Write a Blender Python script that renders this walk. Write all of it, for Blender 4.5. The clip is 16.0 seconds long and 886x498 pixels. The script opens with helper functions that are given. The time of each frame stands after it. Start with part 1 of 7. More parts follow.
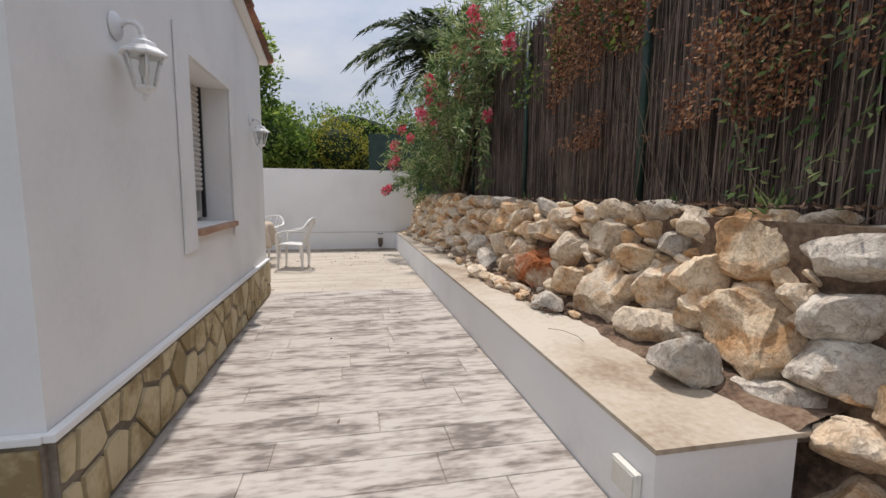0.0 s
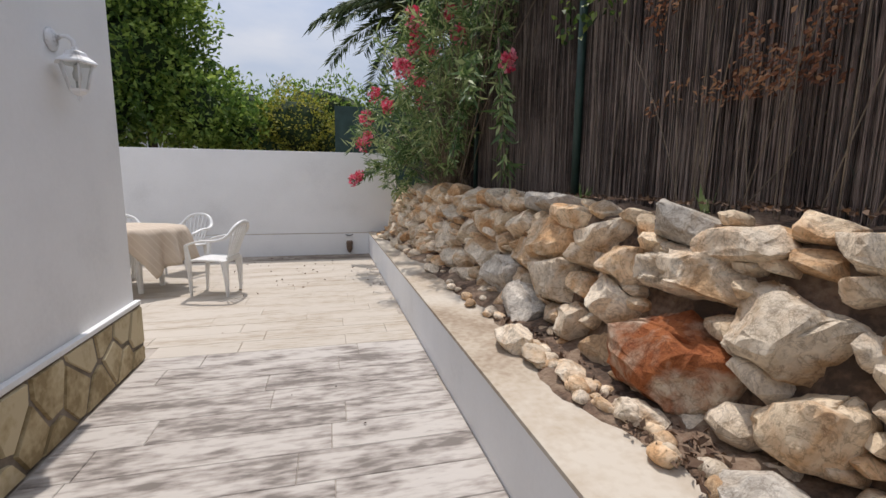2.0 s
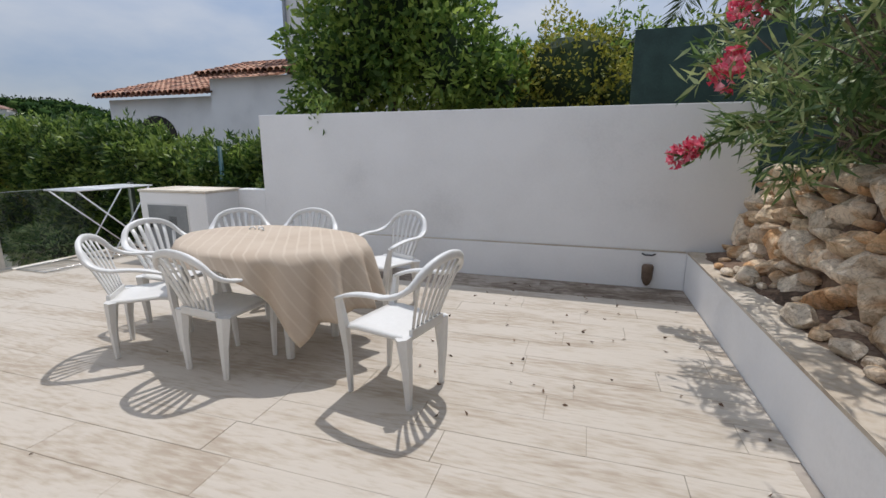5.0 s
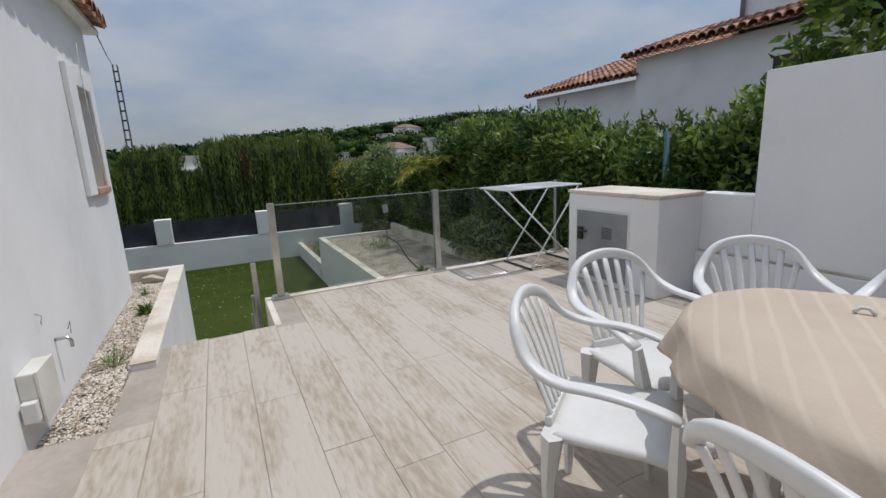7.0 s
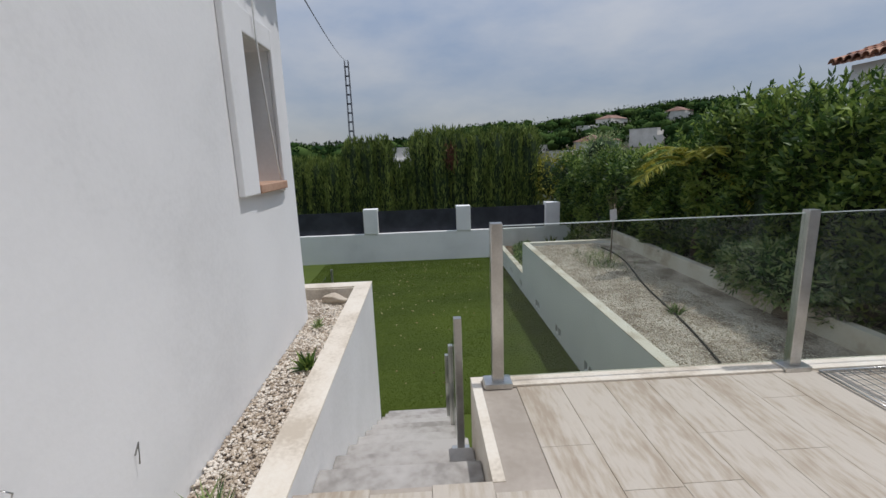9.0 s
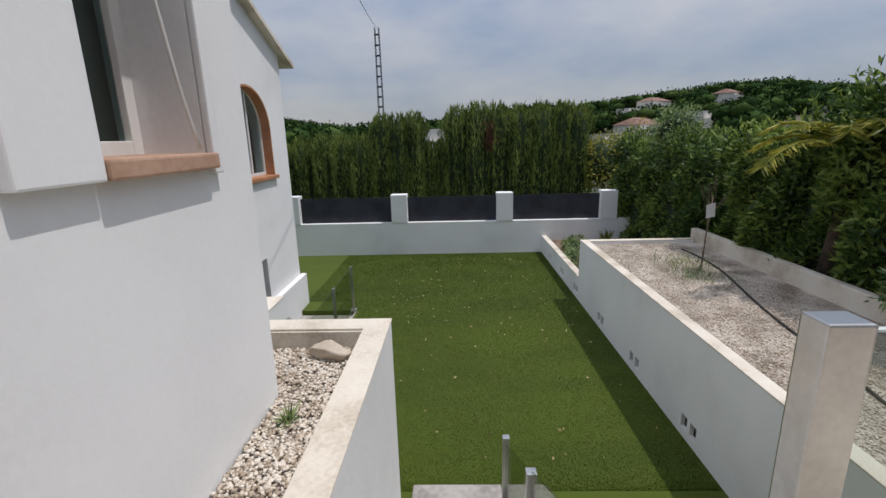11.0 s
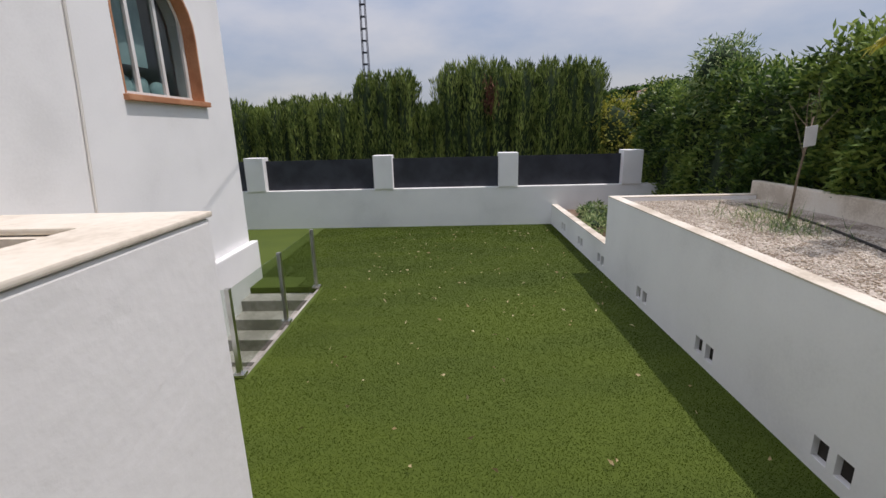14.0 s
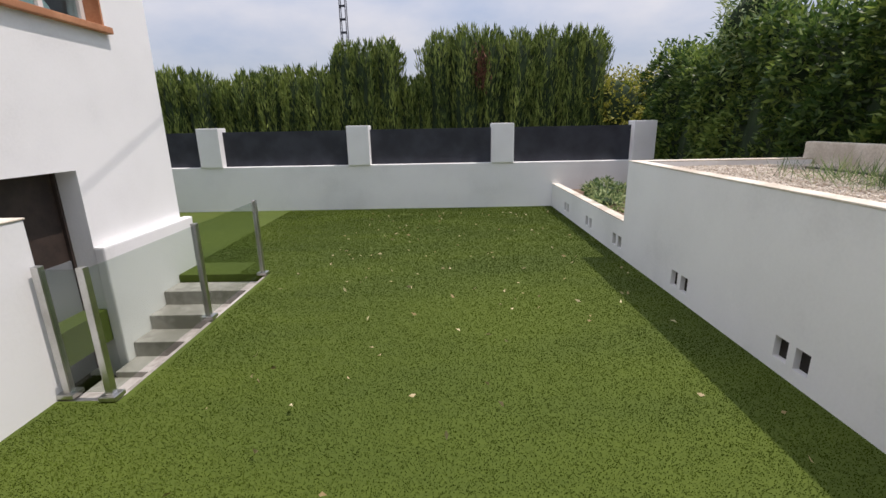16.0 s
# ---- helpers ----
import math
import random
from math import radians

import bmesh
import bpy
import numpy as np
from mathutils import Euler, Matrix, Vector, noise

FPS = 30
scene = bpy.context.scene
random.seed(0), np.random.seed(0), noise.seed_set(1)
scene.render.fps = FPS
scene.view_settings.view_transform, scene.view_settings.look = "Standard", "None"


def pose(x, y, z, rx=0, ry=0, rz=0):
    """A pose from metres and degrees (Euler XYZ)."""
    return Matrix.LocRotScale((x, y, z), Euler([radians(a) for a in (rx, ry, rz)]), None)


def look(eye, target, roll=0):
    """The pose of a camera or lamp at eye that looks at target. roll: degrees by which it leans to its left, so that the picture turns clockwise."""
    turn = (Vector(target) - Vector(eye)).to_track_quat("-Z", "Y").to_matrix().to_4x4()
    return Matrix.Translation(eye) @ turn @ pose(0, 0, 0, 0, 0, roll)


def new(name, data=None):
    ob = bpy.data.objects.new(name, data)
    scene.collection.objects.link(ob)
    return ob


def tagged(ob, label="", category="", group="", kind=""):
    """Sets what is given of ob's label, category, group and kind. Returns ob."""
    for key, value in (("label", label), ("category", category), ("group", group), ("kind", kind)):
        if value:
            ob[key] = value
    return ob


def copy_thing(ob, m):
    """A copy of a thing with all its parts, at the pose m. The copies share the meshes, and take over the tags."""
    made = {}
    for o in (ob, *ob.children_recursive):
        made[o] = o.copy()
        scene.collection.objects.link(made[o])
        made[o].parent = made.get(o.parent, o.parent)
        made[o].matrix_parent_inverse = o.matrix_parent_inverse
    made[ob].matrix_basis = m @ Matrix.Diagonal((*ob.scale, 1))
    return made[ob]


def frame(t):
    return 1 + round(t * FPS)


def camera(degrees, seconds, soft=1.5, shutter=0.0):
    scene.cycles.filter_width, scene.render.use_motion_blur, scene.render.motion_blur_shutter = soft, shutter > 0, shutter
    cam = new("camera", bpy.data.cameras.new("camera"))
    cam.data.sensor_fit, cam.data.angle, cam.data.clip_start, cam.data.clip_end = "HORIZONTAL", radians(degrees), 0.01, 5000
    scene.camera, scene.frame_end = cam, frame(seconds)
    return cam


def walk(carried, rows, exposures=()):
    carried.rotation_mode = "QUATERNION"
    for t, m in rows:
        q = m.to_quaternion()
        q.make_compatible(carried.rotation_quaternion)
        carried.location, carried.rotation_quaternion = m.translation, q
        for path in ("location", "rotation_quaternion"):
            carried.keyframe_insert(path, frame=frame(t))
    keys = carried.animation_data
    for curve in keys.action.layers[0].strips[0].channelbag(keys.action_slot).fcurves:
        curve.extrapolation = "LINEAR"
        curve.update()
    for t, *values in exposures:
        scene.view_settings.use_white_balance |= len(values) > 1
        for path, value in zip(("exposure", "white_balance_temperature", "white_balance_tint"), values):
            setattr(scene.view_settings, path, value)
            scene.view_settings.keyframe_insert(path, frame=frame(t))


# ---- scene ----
cam = camera(89.0, 16.0)
PATH = [
    (0, (0.027, -0.29, 1.229), (0.434, 1.653, 0.989), 0.6),
    (0.5, (0.157, 0.23, 1.232), (0.622, 2.159, 0.983), 0.6),
    (1, (0.231, 0.769, 1.262), (0.718, 2.69, 0.994), 0.7),
    (1.5, (0.314, 1.373, 1.281), (0.812, 3.29, 1.002), 0.6),
    (2, (0.363, 1.989, 1.279), (0.855, 3.905, 0.982), 0.6),
    (2.5, (0.455, 2.592, 1.261), (0.929, 4.508, 0.937), 0.7),
    (3, (0.452, 3.241, 1.269), (0.905, 5.156, 0.916), 1.2),
    (5.5, (-0.266, 5.701, 1.323), (-1.2, 7.411, 0.873), -1.1),
    (6, (-0.754, 6.087, 1.29), (-2.011, 7.578, 0.848), -1.8),
    (6.5, (-1.244, 6.265, 1.277), (-2.786, 7.463, 0.846), -2.2),
    (7, (-1.735, 6.391, 1.268), (-3.492, 7.251, 0.854), -2.6),
    (7.5, (-2.273, 6.48, 1.255), (-4.172, 6.967, 0.859), -2.7),
    (8, (-2.8, 6.482, 1.247), (-4.75, 6.706, 0.862), -2.6),
    (8.5, (-3.328, 6.479, 1.246), (-5.284, 6.62, 0.852), -2.1),
    (9, (-3.845, 6.442, 1.243), (-5.802, 6.516, 0.833), -2.1),
    (9.5, (-4.372, 6.432, 1.256), (-6.324, 6.451, 0.823), -1.8),
    (12, (-6.145, 6.243, 0.858), (-8.084, 6.175, 0.375), -1.5),
    (12.5, (-6.443, 6.263, 0.661), (-8.383, 6.195, 0.178), -1.5),
    (13, (-6.698, 6.315, 0.493), (-8.636, 6.249, 0.002), -1.4),
    (13.5, (-7.005, 6.362, 0.339), (-8.942, 6.3, -0.153), -1.4),
    (14, (-7.287, 6.38, 0.191), (-9.22, 6.329, -0.318), -1.4),
    (14.5, (-7.585, 6.396, 0.048), (-9.516, 6.352, -0.471), -1.4),
    (15, (-7.883, 6.435, -0.098), (-9.812, 6.409, -0.626), -1.3),
    (15.5, (-8.196, 6.451, -0.239), (-10.125, 6.432, -0.768), -1.2),
    (16, (-8.526, 6.48, -0.369), (-10.456, 6.466, -0.895), -1.1),
]
walk(cam, [(t, look(eye, target, roll)) for t, eye, target, roll in PATH],
     exposures=[(0.0, 0.14, 6850, 14), (1.5, 0.16, 6700, 14), (3.0, 0.14, 6500, 13), (5.5, -0.1, 6330, 12), (7.0, -0.28, 6300, 12), (9.5, -0.22, 6370, 12), (12.0, -0.08, 6600, 15), (13.0, 0.0, 6650, 16), (15.0, 0.22, 6800, 18), (16.0, 0.38, 6850, 18)])

# ---- world, sun ----
SUN_EL, SUN_AZ = 68.0, 1.5          # degrees; azimuth from +y towards +x
world = bpy.data.worlds.new("world")
scene.world = world
world.use_nodes = True
wn, wl = world.node_tree.nodes, world.node_tree.links
wn.clear()
w_out, w_bg, w_sky = wn.new("ShaderNodeOutputWorld"), wn.new("ShaderNodeBackground"), wn.new("ShaderNodeTexSky")
w_sky.sky_type, w_sky.sun_disc = "NISHITA", False
w_sky.sun_elevation, w_sky.sun_rotation = radians(SUN_EL), radians(SUN_AZ)
w_sky.dust_density, w_sky.air_density = 0.8, 1.1
w_tc, w_map, w_noise, w_ramp, w_mix = (wn.new("ShaderNodeTexCoord"), wn.new("ShaderNodeMapping"), wn.new("ShaderNodeTexNoise"),
                                        wn.new("ShaderNodeValToRGB"), wn.new("ShaderNodeMix"))
w_map.inputs["Scale"].default_value = (1.0, 1.0, 2.6)
w_noise.inputs["Scale"].default_value, w_noise.inputs["Detail"].default_value, w_noise.inputs["Roughness"].default_value = 2.1, 7.0, 0.55
w_ramp.color_ramp.elements[0].position, w_ramp.color_ramp.elements[1].position = 0.36, 0.66
w_ramp.color_ramp.elements[0].color, w_ramp.color_ramp.elements[1].color = (0.52, 0.66, 0.90, 1), (1.0, 1.03, 1.08, 1)
w_mix.data_type = "RGBA"
w_mix.inputs["Factor"].default_value = 0.82
# high thin cloud, brightest overhead near the sun
w_sep, w_gain, w_cloud = wn.new("ShaderNodeSeparateXYZ"), wn.new("ShaderNodeMapRange"), wn.new("ShaderNodeVectorMath")
w_cloud.operation = "SCALE"
w_gain.inputs["From Min"].default_value, w_gain.inputs["From Max"].default_value = 0.05, 0.85
w_gain.inputs["To Min"].default_value, w_gain.inputs["To Max"].default_value = 3.55, 9.2
wl.new(w_tc.outputs["Generated"], w_map.inputs["Vector"])
wl.new(w_map.outputs["Vector"], w_noise.inputs["Vector"])
wl.new(w_noise.outputs["Fac"], w_ramp.inputs["Fac"])
wl.new(w_tc.outputs["Generated"], w_sep.inputs["Vector"])
wl.new(w_sep.outputs["Z"], w_gain.inputs["Value"])
wl.new(w_ramp.outputs["Color"], w_cloud.inputs[0])
wl.new(w_gain.outputs["Result"], w_cloud.inputs["Scale"])
wl.new(w_cloud.outputs["Vector"], w_mix.inputs["B"])
wl.new(w_sky.outputs["Color"], w_mix.inputs["A"])
wl.new(w_mix.outputs["Result"], w_bg.inputs["Color"])
wl.new(w_bg.outputs["Background"], w_out.inputs["Surface"])
w_bg.inputs["Strength"].default_value = 0.125

sun_data = bpy.data.lights.new("sun", "SUN")
sun_data.energy, sun_data.angle, sun_data.color = 2.75, radians(0.6), (1.0, 0.97, 0.93)
sun = new("sun", sun_data)
sun_to = Vector((math.sin(radians(SUN_AZ)) * math.cos(radians(SUN_EL)), math.cos(radians(SUN_AZ)) * math.cos(radians(SUN_EL)), math.sin(radians(SUN_EL))))
sun.matrix_world = look(sun_to * 40, (0, 0, 0))


# ---- materials ----
def mat(name, cols, scale=3.0, rough=0.7, bump=0.2, fine=40.0, metal=0.0, stretch=(1, 1, 1), spread=(0.35, 0.65), rnd=0.0, isl=False,
        coords="Position", fine_amt=0.15, trans=0.0, dist=0.01, spec=0.5, shift=True):
    """A surface of two or three colours blended by coarse and fine noise, with bump and an optional shift per piece."""
    m = bpy.data.materials.new(name)
    m.use_nodes = True
    n, l = m.node_tree.nodes, m.node_tree.links
    b = n["Principled BSDF"]
    b.inputs["Roughness"].default_value, b.inputs["Metallic"].default_value = rough, metal
    b.inputs["Specular IOR Level"].default_value = spec
    if coords == "Position":
        vec = n.new("ShaderNodeNewGeometry").outputs["Position"]
    else:
        vec = n.new("ShaderNodeTexCoord").outputs["Object"]
    mp = n.new("ShaderNodeMapping")
    mp.inputs["Scale"].default_value = stretch
    l.new(vec, mp.inputs["Vector"])
    seed = None
    if rnd:
        info = n.new("ShaderNodeObjectInfo")
        add = n.new("ShaderNodeVectorMath")
        add.operation = "MULTIPLY_ADD"
        l.new(info.outputs["Random"], add.inputs[0])
        add.inputs[1].default_value = (37.0, 19.0, 53.0) if shift else (0.15, 0.1, 0.0)
        l.new(mp.outputs["Vector"], add.inputs[2])
        vec = add.outputs["Vector"]
        seed = info.outputs["Random"]
    else:
        vec = mp.outputs["Vector"]
    if isl:
        geo = n.new("ShaderNodeNewGeometry")
        seed = geo.outputs["Random Per Island"]
    big, small = n.new("ShaderNodeTexNoise"), n.new("ShaderNodeTexNoise")
    big.inputs["Scale"].default_value, big.inputs["Detail"].default_value = scale, 5.0
    small.inputs["Scale"].default_value, small.inputs["Detail"].default_value = fine, 4.0
    l.new(vec, big.inputs["Vector"])
    l.new(vec, small.inputs["Vector"])
    mixv = n.new("ShaderNodeMath")
    mixv.operation = "MULTIPLY_ADD"
    l.new(small.outputs["Fac"], mixv.inputs[0])
    mixv.inputs[1].default_value = fine_amt * 2
    l.new(big.outputs["Fac"], mixv.inputs[2])
    val = n.new("ShaderNodeMath")
    val.operation = "SUBTRACT"
    l.new(mixv.outputs[0], val.inputs[0])
    val.inputs[1].default_value = fine_amt
    fac = val.outputs[0]
    if seed:
        sh = n.new("ShaderNodeMath")
        sh.operation = "MULTIPLY_ADD"
        l.new(seed, sh.inputs[0])
        amount = 0.5 if isl else rnd
        sh.inputs[1].default_value = amount
        l.new(fac, sh.inputs[2])
        sh2 = n.new("ShaderNodeMath")
        sh2.operation = "SUBTRACT"
        l.new(sh.outputs[0], sh2.inputs[0])
        sh2.inputs[1].default_value = amount / 2
        fac = sh2.outputs[0]
    ramp = n.new("ShaderNodeValToRGB")
    els = ramp.color_ramp.elements
    while len(els) < len(cols):
        els.new(0.5)
    for i, c in enumerate(cols):
        els[i].position = spread[0] + (spread[1] - spread[0]) * i / max(1, len(cols) - 1)
        els[i].color = (*c, 1)
    l.new(fac, ramp.inputs["Fac"])
    l.new(ramp.outputs["Color"], b.inputs["Base Color"])
    if bump:
        bp = n.new("ShaderNodeBump")
        bp.inputs["Strength"].default_value, bp.inputs["Distance"].default_value = bump, dist
        l.new(mixv.outputs[0], bp.inputs["Height"])
        l.new(bp.outputs["Normal"], b.inputs["Normal"])
    if trans:
        tr, ms = n.new("ShaderNodeBsdfTranslucent"), n.new("ShaderNodeMixShader")
        l.new(ramp.outputs["Color"], tr.inputs["Color"])
        ms.inputs["Fac"].default_value = trans
        l.new(b.outputs["BSDF"], ms.inputs[1])
        l.new(tr.outputs["BSDF"], ms.inputs[2])
        l.new(ms.outputs["Shader"], n["Material Output"].inputs["Surface"])
    return m


def glass(name, tint, rough=0.0):
    m = bpy.data.materials.new(name)
    m.use_nodes = True
    n, l = m.node_tree.nodes, m.node_tree.links
    n.remove(n["Principled BSDF"])
    tr, gl, ms, fr = n.new("ShaderNodeBsdfTransparent"), n.new("ShaderNodeBsdfGlossy"), n.new("ShaderNodeMixShader"), n.new("ShaderNodeLayerWeight")
    tr.inputs["Color"].default_value = (*tint, 1)
    gl.inputs["Roughness"].default_value = rough
    pw, ma = n.new("ShaderNodeMath"), n.new("ShaderNodeMath")
    pw.operation, ma.operation = "POWER", "MULTIPLY_ADD"
    pw.inputs[1].default_value = 4.5
    ma.inputs[1].default_value, ma.inputs[2].default_value = 0.65, 0.03
    fr.inputs["Blend"].default_value = 0.5
    l.new(fr.outputs["Facing"], pw.inputs[0])
    l.new(pw.outputs[0], ma.inputs[0])
    l.new(ma.outputs[0], ms.inputs["Fac"])
    l.new(tr.outputs["BSDF"], ms.inputs[1])
    l.new(gl.outputs["BSDF"], ms.inputs[2])
    l.new(ms.outputs["Shader"], n["Material Output"].inputs["Surface"])
    return m


M_WHITE = mat("white_render", [(0.71, 0.705, 0.695), (0.79, 0.785, 0.775), (0.83, 0.825, 0.815)], 1.1, 0.85, 0.35, 42, spread=(0.28, 0.62), fine_amt=0.10)
M_ROUGHWHITE = mat("rough_white_render", [(0.72, 0.71, 0.69), (0.80, 0.79, 0.775)], 1.4, 0.9, 1.0, 26, fine_amt=0.1)
M_CREAM = mat("weathered_cream_coping", [(0.50, 0.43, 0.34), (0.68, 0.61, 0.51), (0.74, 0.69, 0.60)], 2.2, 0.85, 0.3, 45)
M_LEDGE = mat("stained_concrete_ledge", [(0.28, 0.205, 0.14), (0.46, 0.385, 0.295), (0.56, 0.50, 0.415)], 1.3, 0.9, 0.4, 28, spread=(0.3, 0.62))
M_PLANK = mat("stamped_concrete_board", [(0.17, 0.145, 0.125), (0.35, 0.31, 0.275), (0.49, 0.45, 0.405)], 2.4, 0.75, 0.6, 9, stretch=(1, 3.4, 1), rnd=0.14, fine_amt=0.36, spread=(0.30, 0.60), shift=False)
M_PLANKT = mat("bleached_stamped_board", [(0.36, 0.295, 0.225), (0.43, 0.37, 0.295), (0.495, 0.44, 0.37)], 2.0, 0.75, 0.6, 15, stretch=(0.55, 2.6, 1), rnd=0.07, fine_amt=0.40, spread=(0.27, 0.56), shift=False)
# dirt stains plus part of the back wall's shadow, both in the colour
M_PLANKD = mat("dirt_and_shadow_board", [(0.13, 0.095, 0.07), (0.22, 0.175, 0.135), (0.36, 0.31, 0.26)], 1.9, 0.85, 0.5, 10, stretch=(1, 2.0, 1), rnd=0.08, fine_amt=0.32, spread=(0.32, 0.62), shift=False)
M_JOINT = mat("dark_joint_concrete", [(0.33, 0.285, 0.235), (0.43, 0.375, 0.32)], 3, 0.9, 0.3, 30)
M_STEP = mat("pale_grey_step", [(0.26, 0.24, 0.215), (0.38, 0.355, 0.325), (0.44, 0.415, 0.385)], 1.8, 0.8, 0.35, 16, fine_amt=0.25)
M_DIRT = mat("reddish_dirt", [(0.07, 0.045, 0.03), (0.16, 0.10, 0.065), (0.24, 0.17, 0.115)], 4, 0.95, 0.9, 35, fine_amt=0.3, dist=0.03)
M_CLAD = mat("tan_flagstone_cladding", [(0.26, 0.19, 0.09), (0.42, 0.33, 0.185), (0.52, 0.43, 0.27)], 5, 0.8, 0.5, 30, rnd=0.4, fine_amt=0.2)
M_MORTAR = mat("grey_brown_mortar", [(0.14, 0.115, 0.085), (0.24, 0.20, 0.16)], 5, 0.95, 0.4, 40)
M_SILL = mat("terracotta_sill", [(0.36, 0.20, 0.13), (0.50, 0.32, 0.22)], 5, 0.7, 0.2, 40)
M_TERRA = mat("orange_terracotta", [(0.40, 0.17, 0.08), (0.55, 0.27, 0.14)], 4, 0.75, 0.2, 40)
M_TILE = mat("clay_roof_tile", [(0.16, 0.08, 0.055), (0.38, 0.17, 0.10), (0.50, 0.29, 0.19)], 2.5, 0.85, 0.5, 25, isl=True, fine_amt=0.2)
M_SHUTTER = mat("off_white_shutter", [(0.55, 0.52, 0.48), (0.63, 0.60, 0.56)], 4, 0.5, 0.05, 40)
M_LAMP = mat("chipped_white_lamp_paint", [(0.42, 0.41, 0.40), (0.72, 0.72, 0.71), (0.78, 0.78, 0.78)], 9, 0.5, 0.2, 60, spread=(0.3, 0.45))
M_PLASTIC = mat("white_plastic", [(0.66, 0.65, 0.62), (0.75, 0.74, 0.715)], 3, 0.42, 0.05, 40, rnd=0.2)
M_CREAMPLASTIC = mat("aged_white_plastic", [(0.62, 0.60, 0.53), (0.74, 0.725, 0.66)], 3, 0.4, 0.05, 40)
M_STEEL = mat("brushed_steel", [(0.50, 0.49, 0.47), (0.66, 0.65, 0.63)], 6, 0.28, 0.05, 80, metal=1.0)
M_ALU = mat("white_painted_tube", [(0.68, 0.70, 0.72), (0.76, 0.78, 0.80)], 5, 0.35, 0.02, 60)
M_BLACK = mat("black_plastic", [(0.012, 0.012, 0.013), (0.03, 0.03, 0.032)], 8, 0.5, 0.05, 60)
# near-black colour painted for the shade inside openings
M_DARK = mat("opening_shade", [(0.018, 0.014, 0.012), (0.035, 0.028, 0.024)], 2, 0.8, 0.1, 20)
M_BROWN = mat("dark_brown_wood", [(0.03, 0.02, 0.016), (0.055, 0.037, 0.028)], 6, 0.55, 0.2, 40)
M_GREYDOOR = mat("grey_metal_door", [(0.22, 0.235, 0.245), (0.29, 0.30, 0.31)], 3, 0.45, 0.05, 40, metal=0.3)
M_GREEN = mat("dark_green_paint", [(0.012, 0.035, 0.028), (0.025, 0.06, 0.048)], 5, 0.5, 0.1, 40)
M_TEAL = mat("blue_green_post_paint", [(0.02, 0.075, 0.085), (0.045, 0.12, 0.13)], 5, 0.5, 0.1, 40)
M_MESH = mat("black_screen_mesh", [(0.016, 0.018, 0.025), (0.034, 0.037, 0.048)], 3, 0.75, 0.3, 90)
M_TURF = mat("artificial_turf_base", [(0.051, 0.078, 0.004), (0.067, 0.097, 0.005)], 1.4, 0.95, 0.35, 60, fine_amt=0.2, stretch=(1.0, 0.35, 1))
M_BLADE = mat("artificial_turf_blades", [(0.044, 0.070, 0.0045), (0.058, 0.090, 0.006), (0.074, 0.110, 0.008)], 1.4, 0.8, 0, 6, stretch=(1.0, 0.35, 1), fine_amt=0.2, trans=0.12, spec=0.1)
M_GRAVEL = mat("pale_gravel_bed", [(0.20, 0.155, 0.12), (0.42, 0.355, 0.295), (0.57, 0.50, 0.43)], 2.5, 0.95, 1.0, 48, fine_amt=0.4, dist=0.02)
M_PEBBLE = mat("pale_beige_pebble", [(0.40, 0.32, 0.235), (0.64, 0.55, 0.45), (0.77, 0.70, 0.60)], 6, 0.85, 0.2, 40, isl=True)
M_CLOTH = mat("beige_striped_cloth", [(0.54, 0.43, 0.325), (0.60, 0.495, 0.385)], 3, 0.85, 0.15, 120, trans=0.12)
M_REED = mat("brown_brushwood", [(0.075, 0.053, 0.043), (0.185, 0.13, 0.108), (0.30, 0.23, 0.19)], 2.0, 0.9, 0.0, 20, isl=True)
M_DEAD = mat("dry_red_brown_leaves", [(0.16, 0.065, 0.035), (0.36, 0.15, 0.075), (0.5, 0.28, 0.15)], 3, 0.85, 0, 20, isl=True, trans=0.25)
M_LITTER = mat("brown_leaf_litter", [(0.06, 0.035, 0.022), (0.14, 0.08, 0.05), (0.22, 0.14, 0.09)], 3, 0.9, 0, 20, isl=True)
M_TWIG = mat("grey_brown_twig", [(0.12, 0.09, 0.06), (0.26, 0.20, 0.14)], 8, 0.9, 0.2, 60)
M_TRUNK = mat("rough_bark", [(0.05, 0.035, 0.022), (0.13, 0.095, 0.065)], 6, 0.95, 0.8, 30)
M_OLEA = mat("oleander_leaves", [(0.07, 0.135, 0.04), (0.18, 0.28, 0.09), (0.40, 0.46, 0.20)], 2, 0.5, 0, 20, isl=True, trans=0.3)
M_HEDGE = mat("hedge_leaves", [(0.038, 0.085, 0.016), (0.10, 0.175, 0.034), (0.26, 0.345, 0.075)], 0.9, 0.5, 0, 12, isl=True, trans=0.38)
M_TREELEAF = mat("tree_leaves", [(0.08, 0.155, 0.028), (0.19, 0.30, 0.055), (0.36, 0.47, 0.10)], 0.9, 0.55, 0, 12, isl=True, trans=0.48)
M_YELLOW = mat("yellow_green_leaves", [(0.13, 0.16, 0.02), (0.28, 0.29, 0.035), (0.45, 0.41, 0.06)], 1.2, 0.6, 0, 12, isl=True, trans=0.35)
M_CONIFER = mat("cypress_foliage", [(0.06, 0.10, 0.018), (0.15, 0.21, 0.038), (0.27, 0.33, 0.075)], 1.3, 0.75, 0, 10, isl=True, trans=0.2)
M_CONDEAD = mat("browned_cypress_foliage", [(0.09, 0.035, 0.018), (0.16, 0.07, 0.035)], 1.5, 0.8, 0, 10, isl=True)
M_PALM = mat("palm_fronds", [(0.03, 0.055, 0.022), (0.075, 0.115, 0.045), (0.14, 0.185, 0.08)], 1, 0.6, 0, 10, isl=True, trans=0.2)
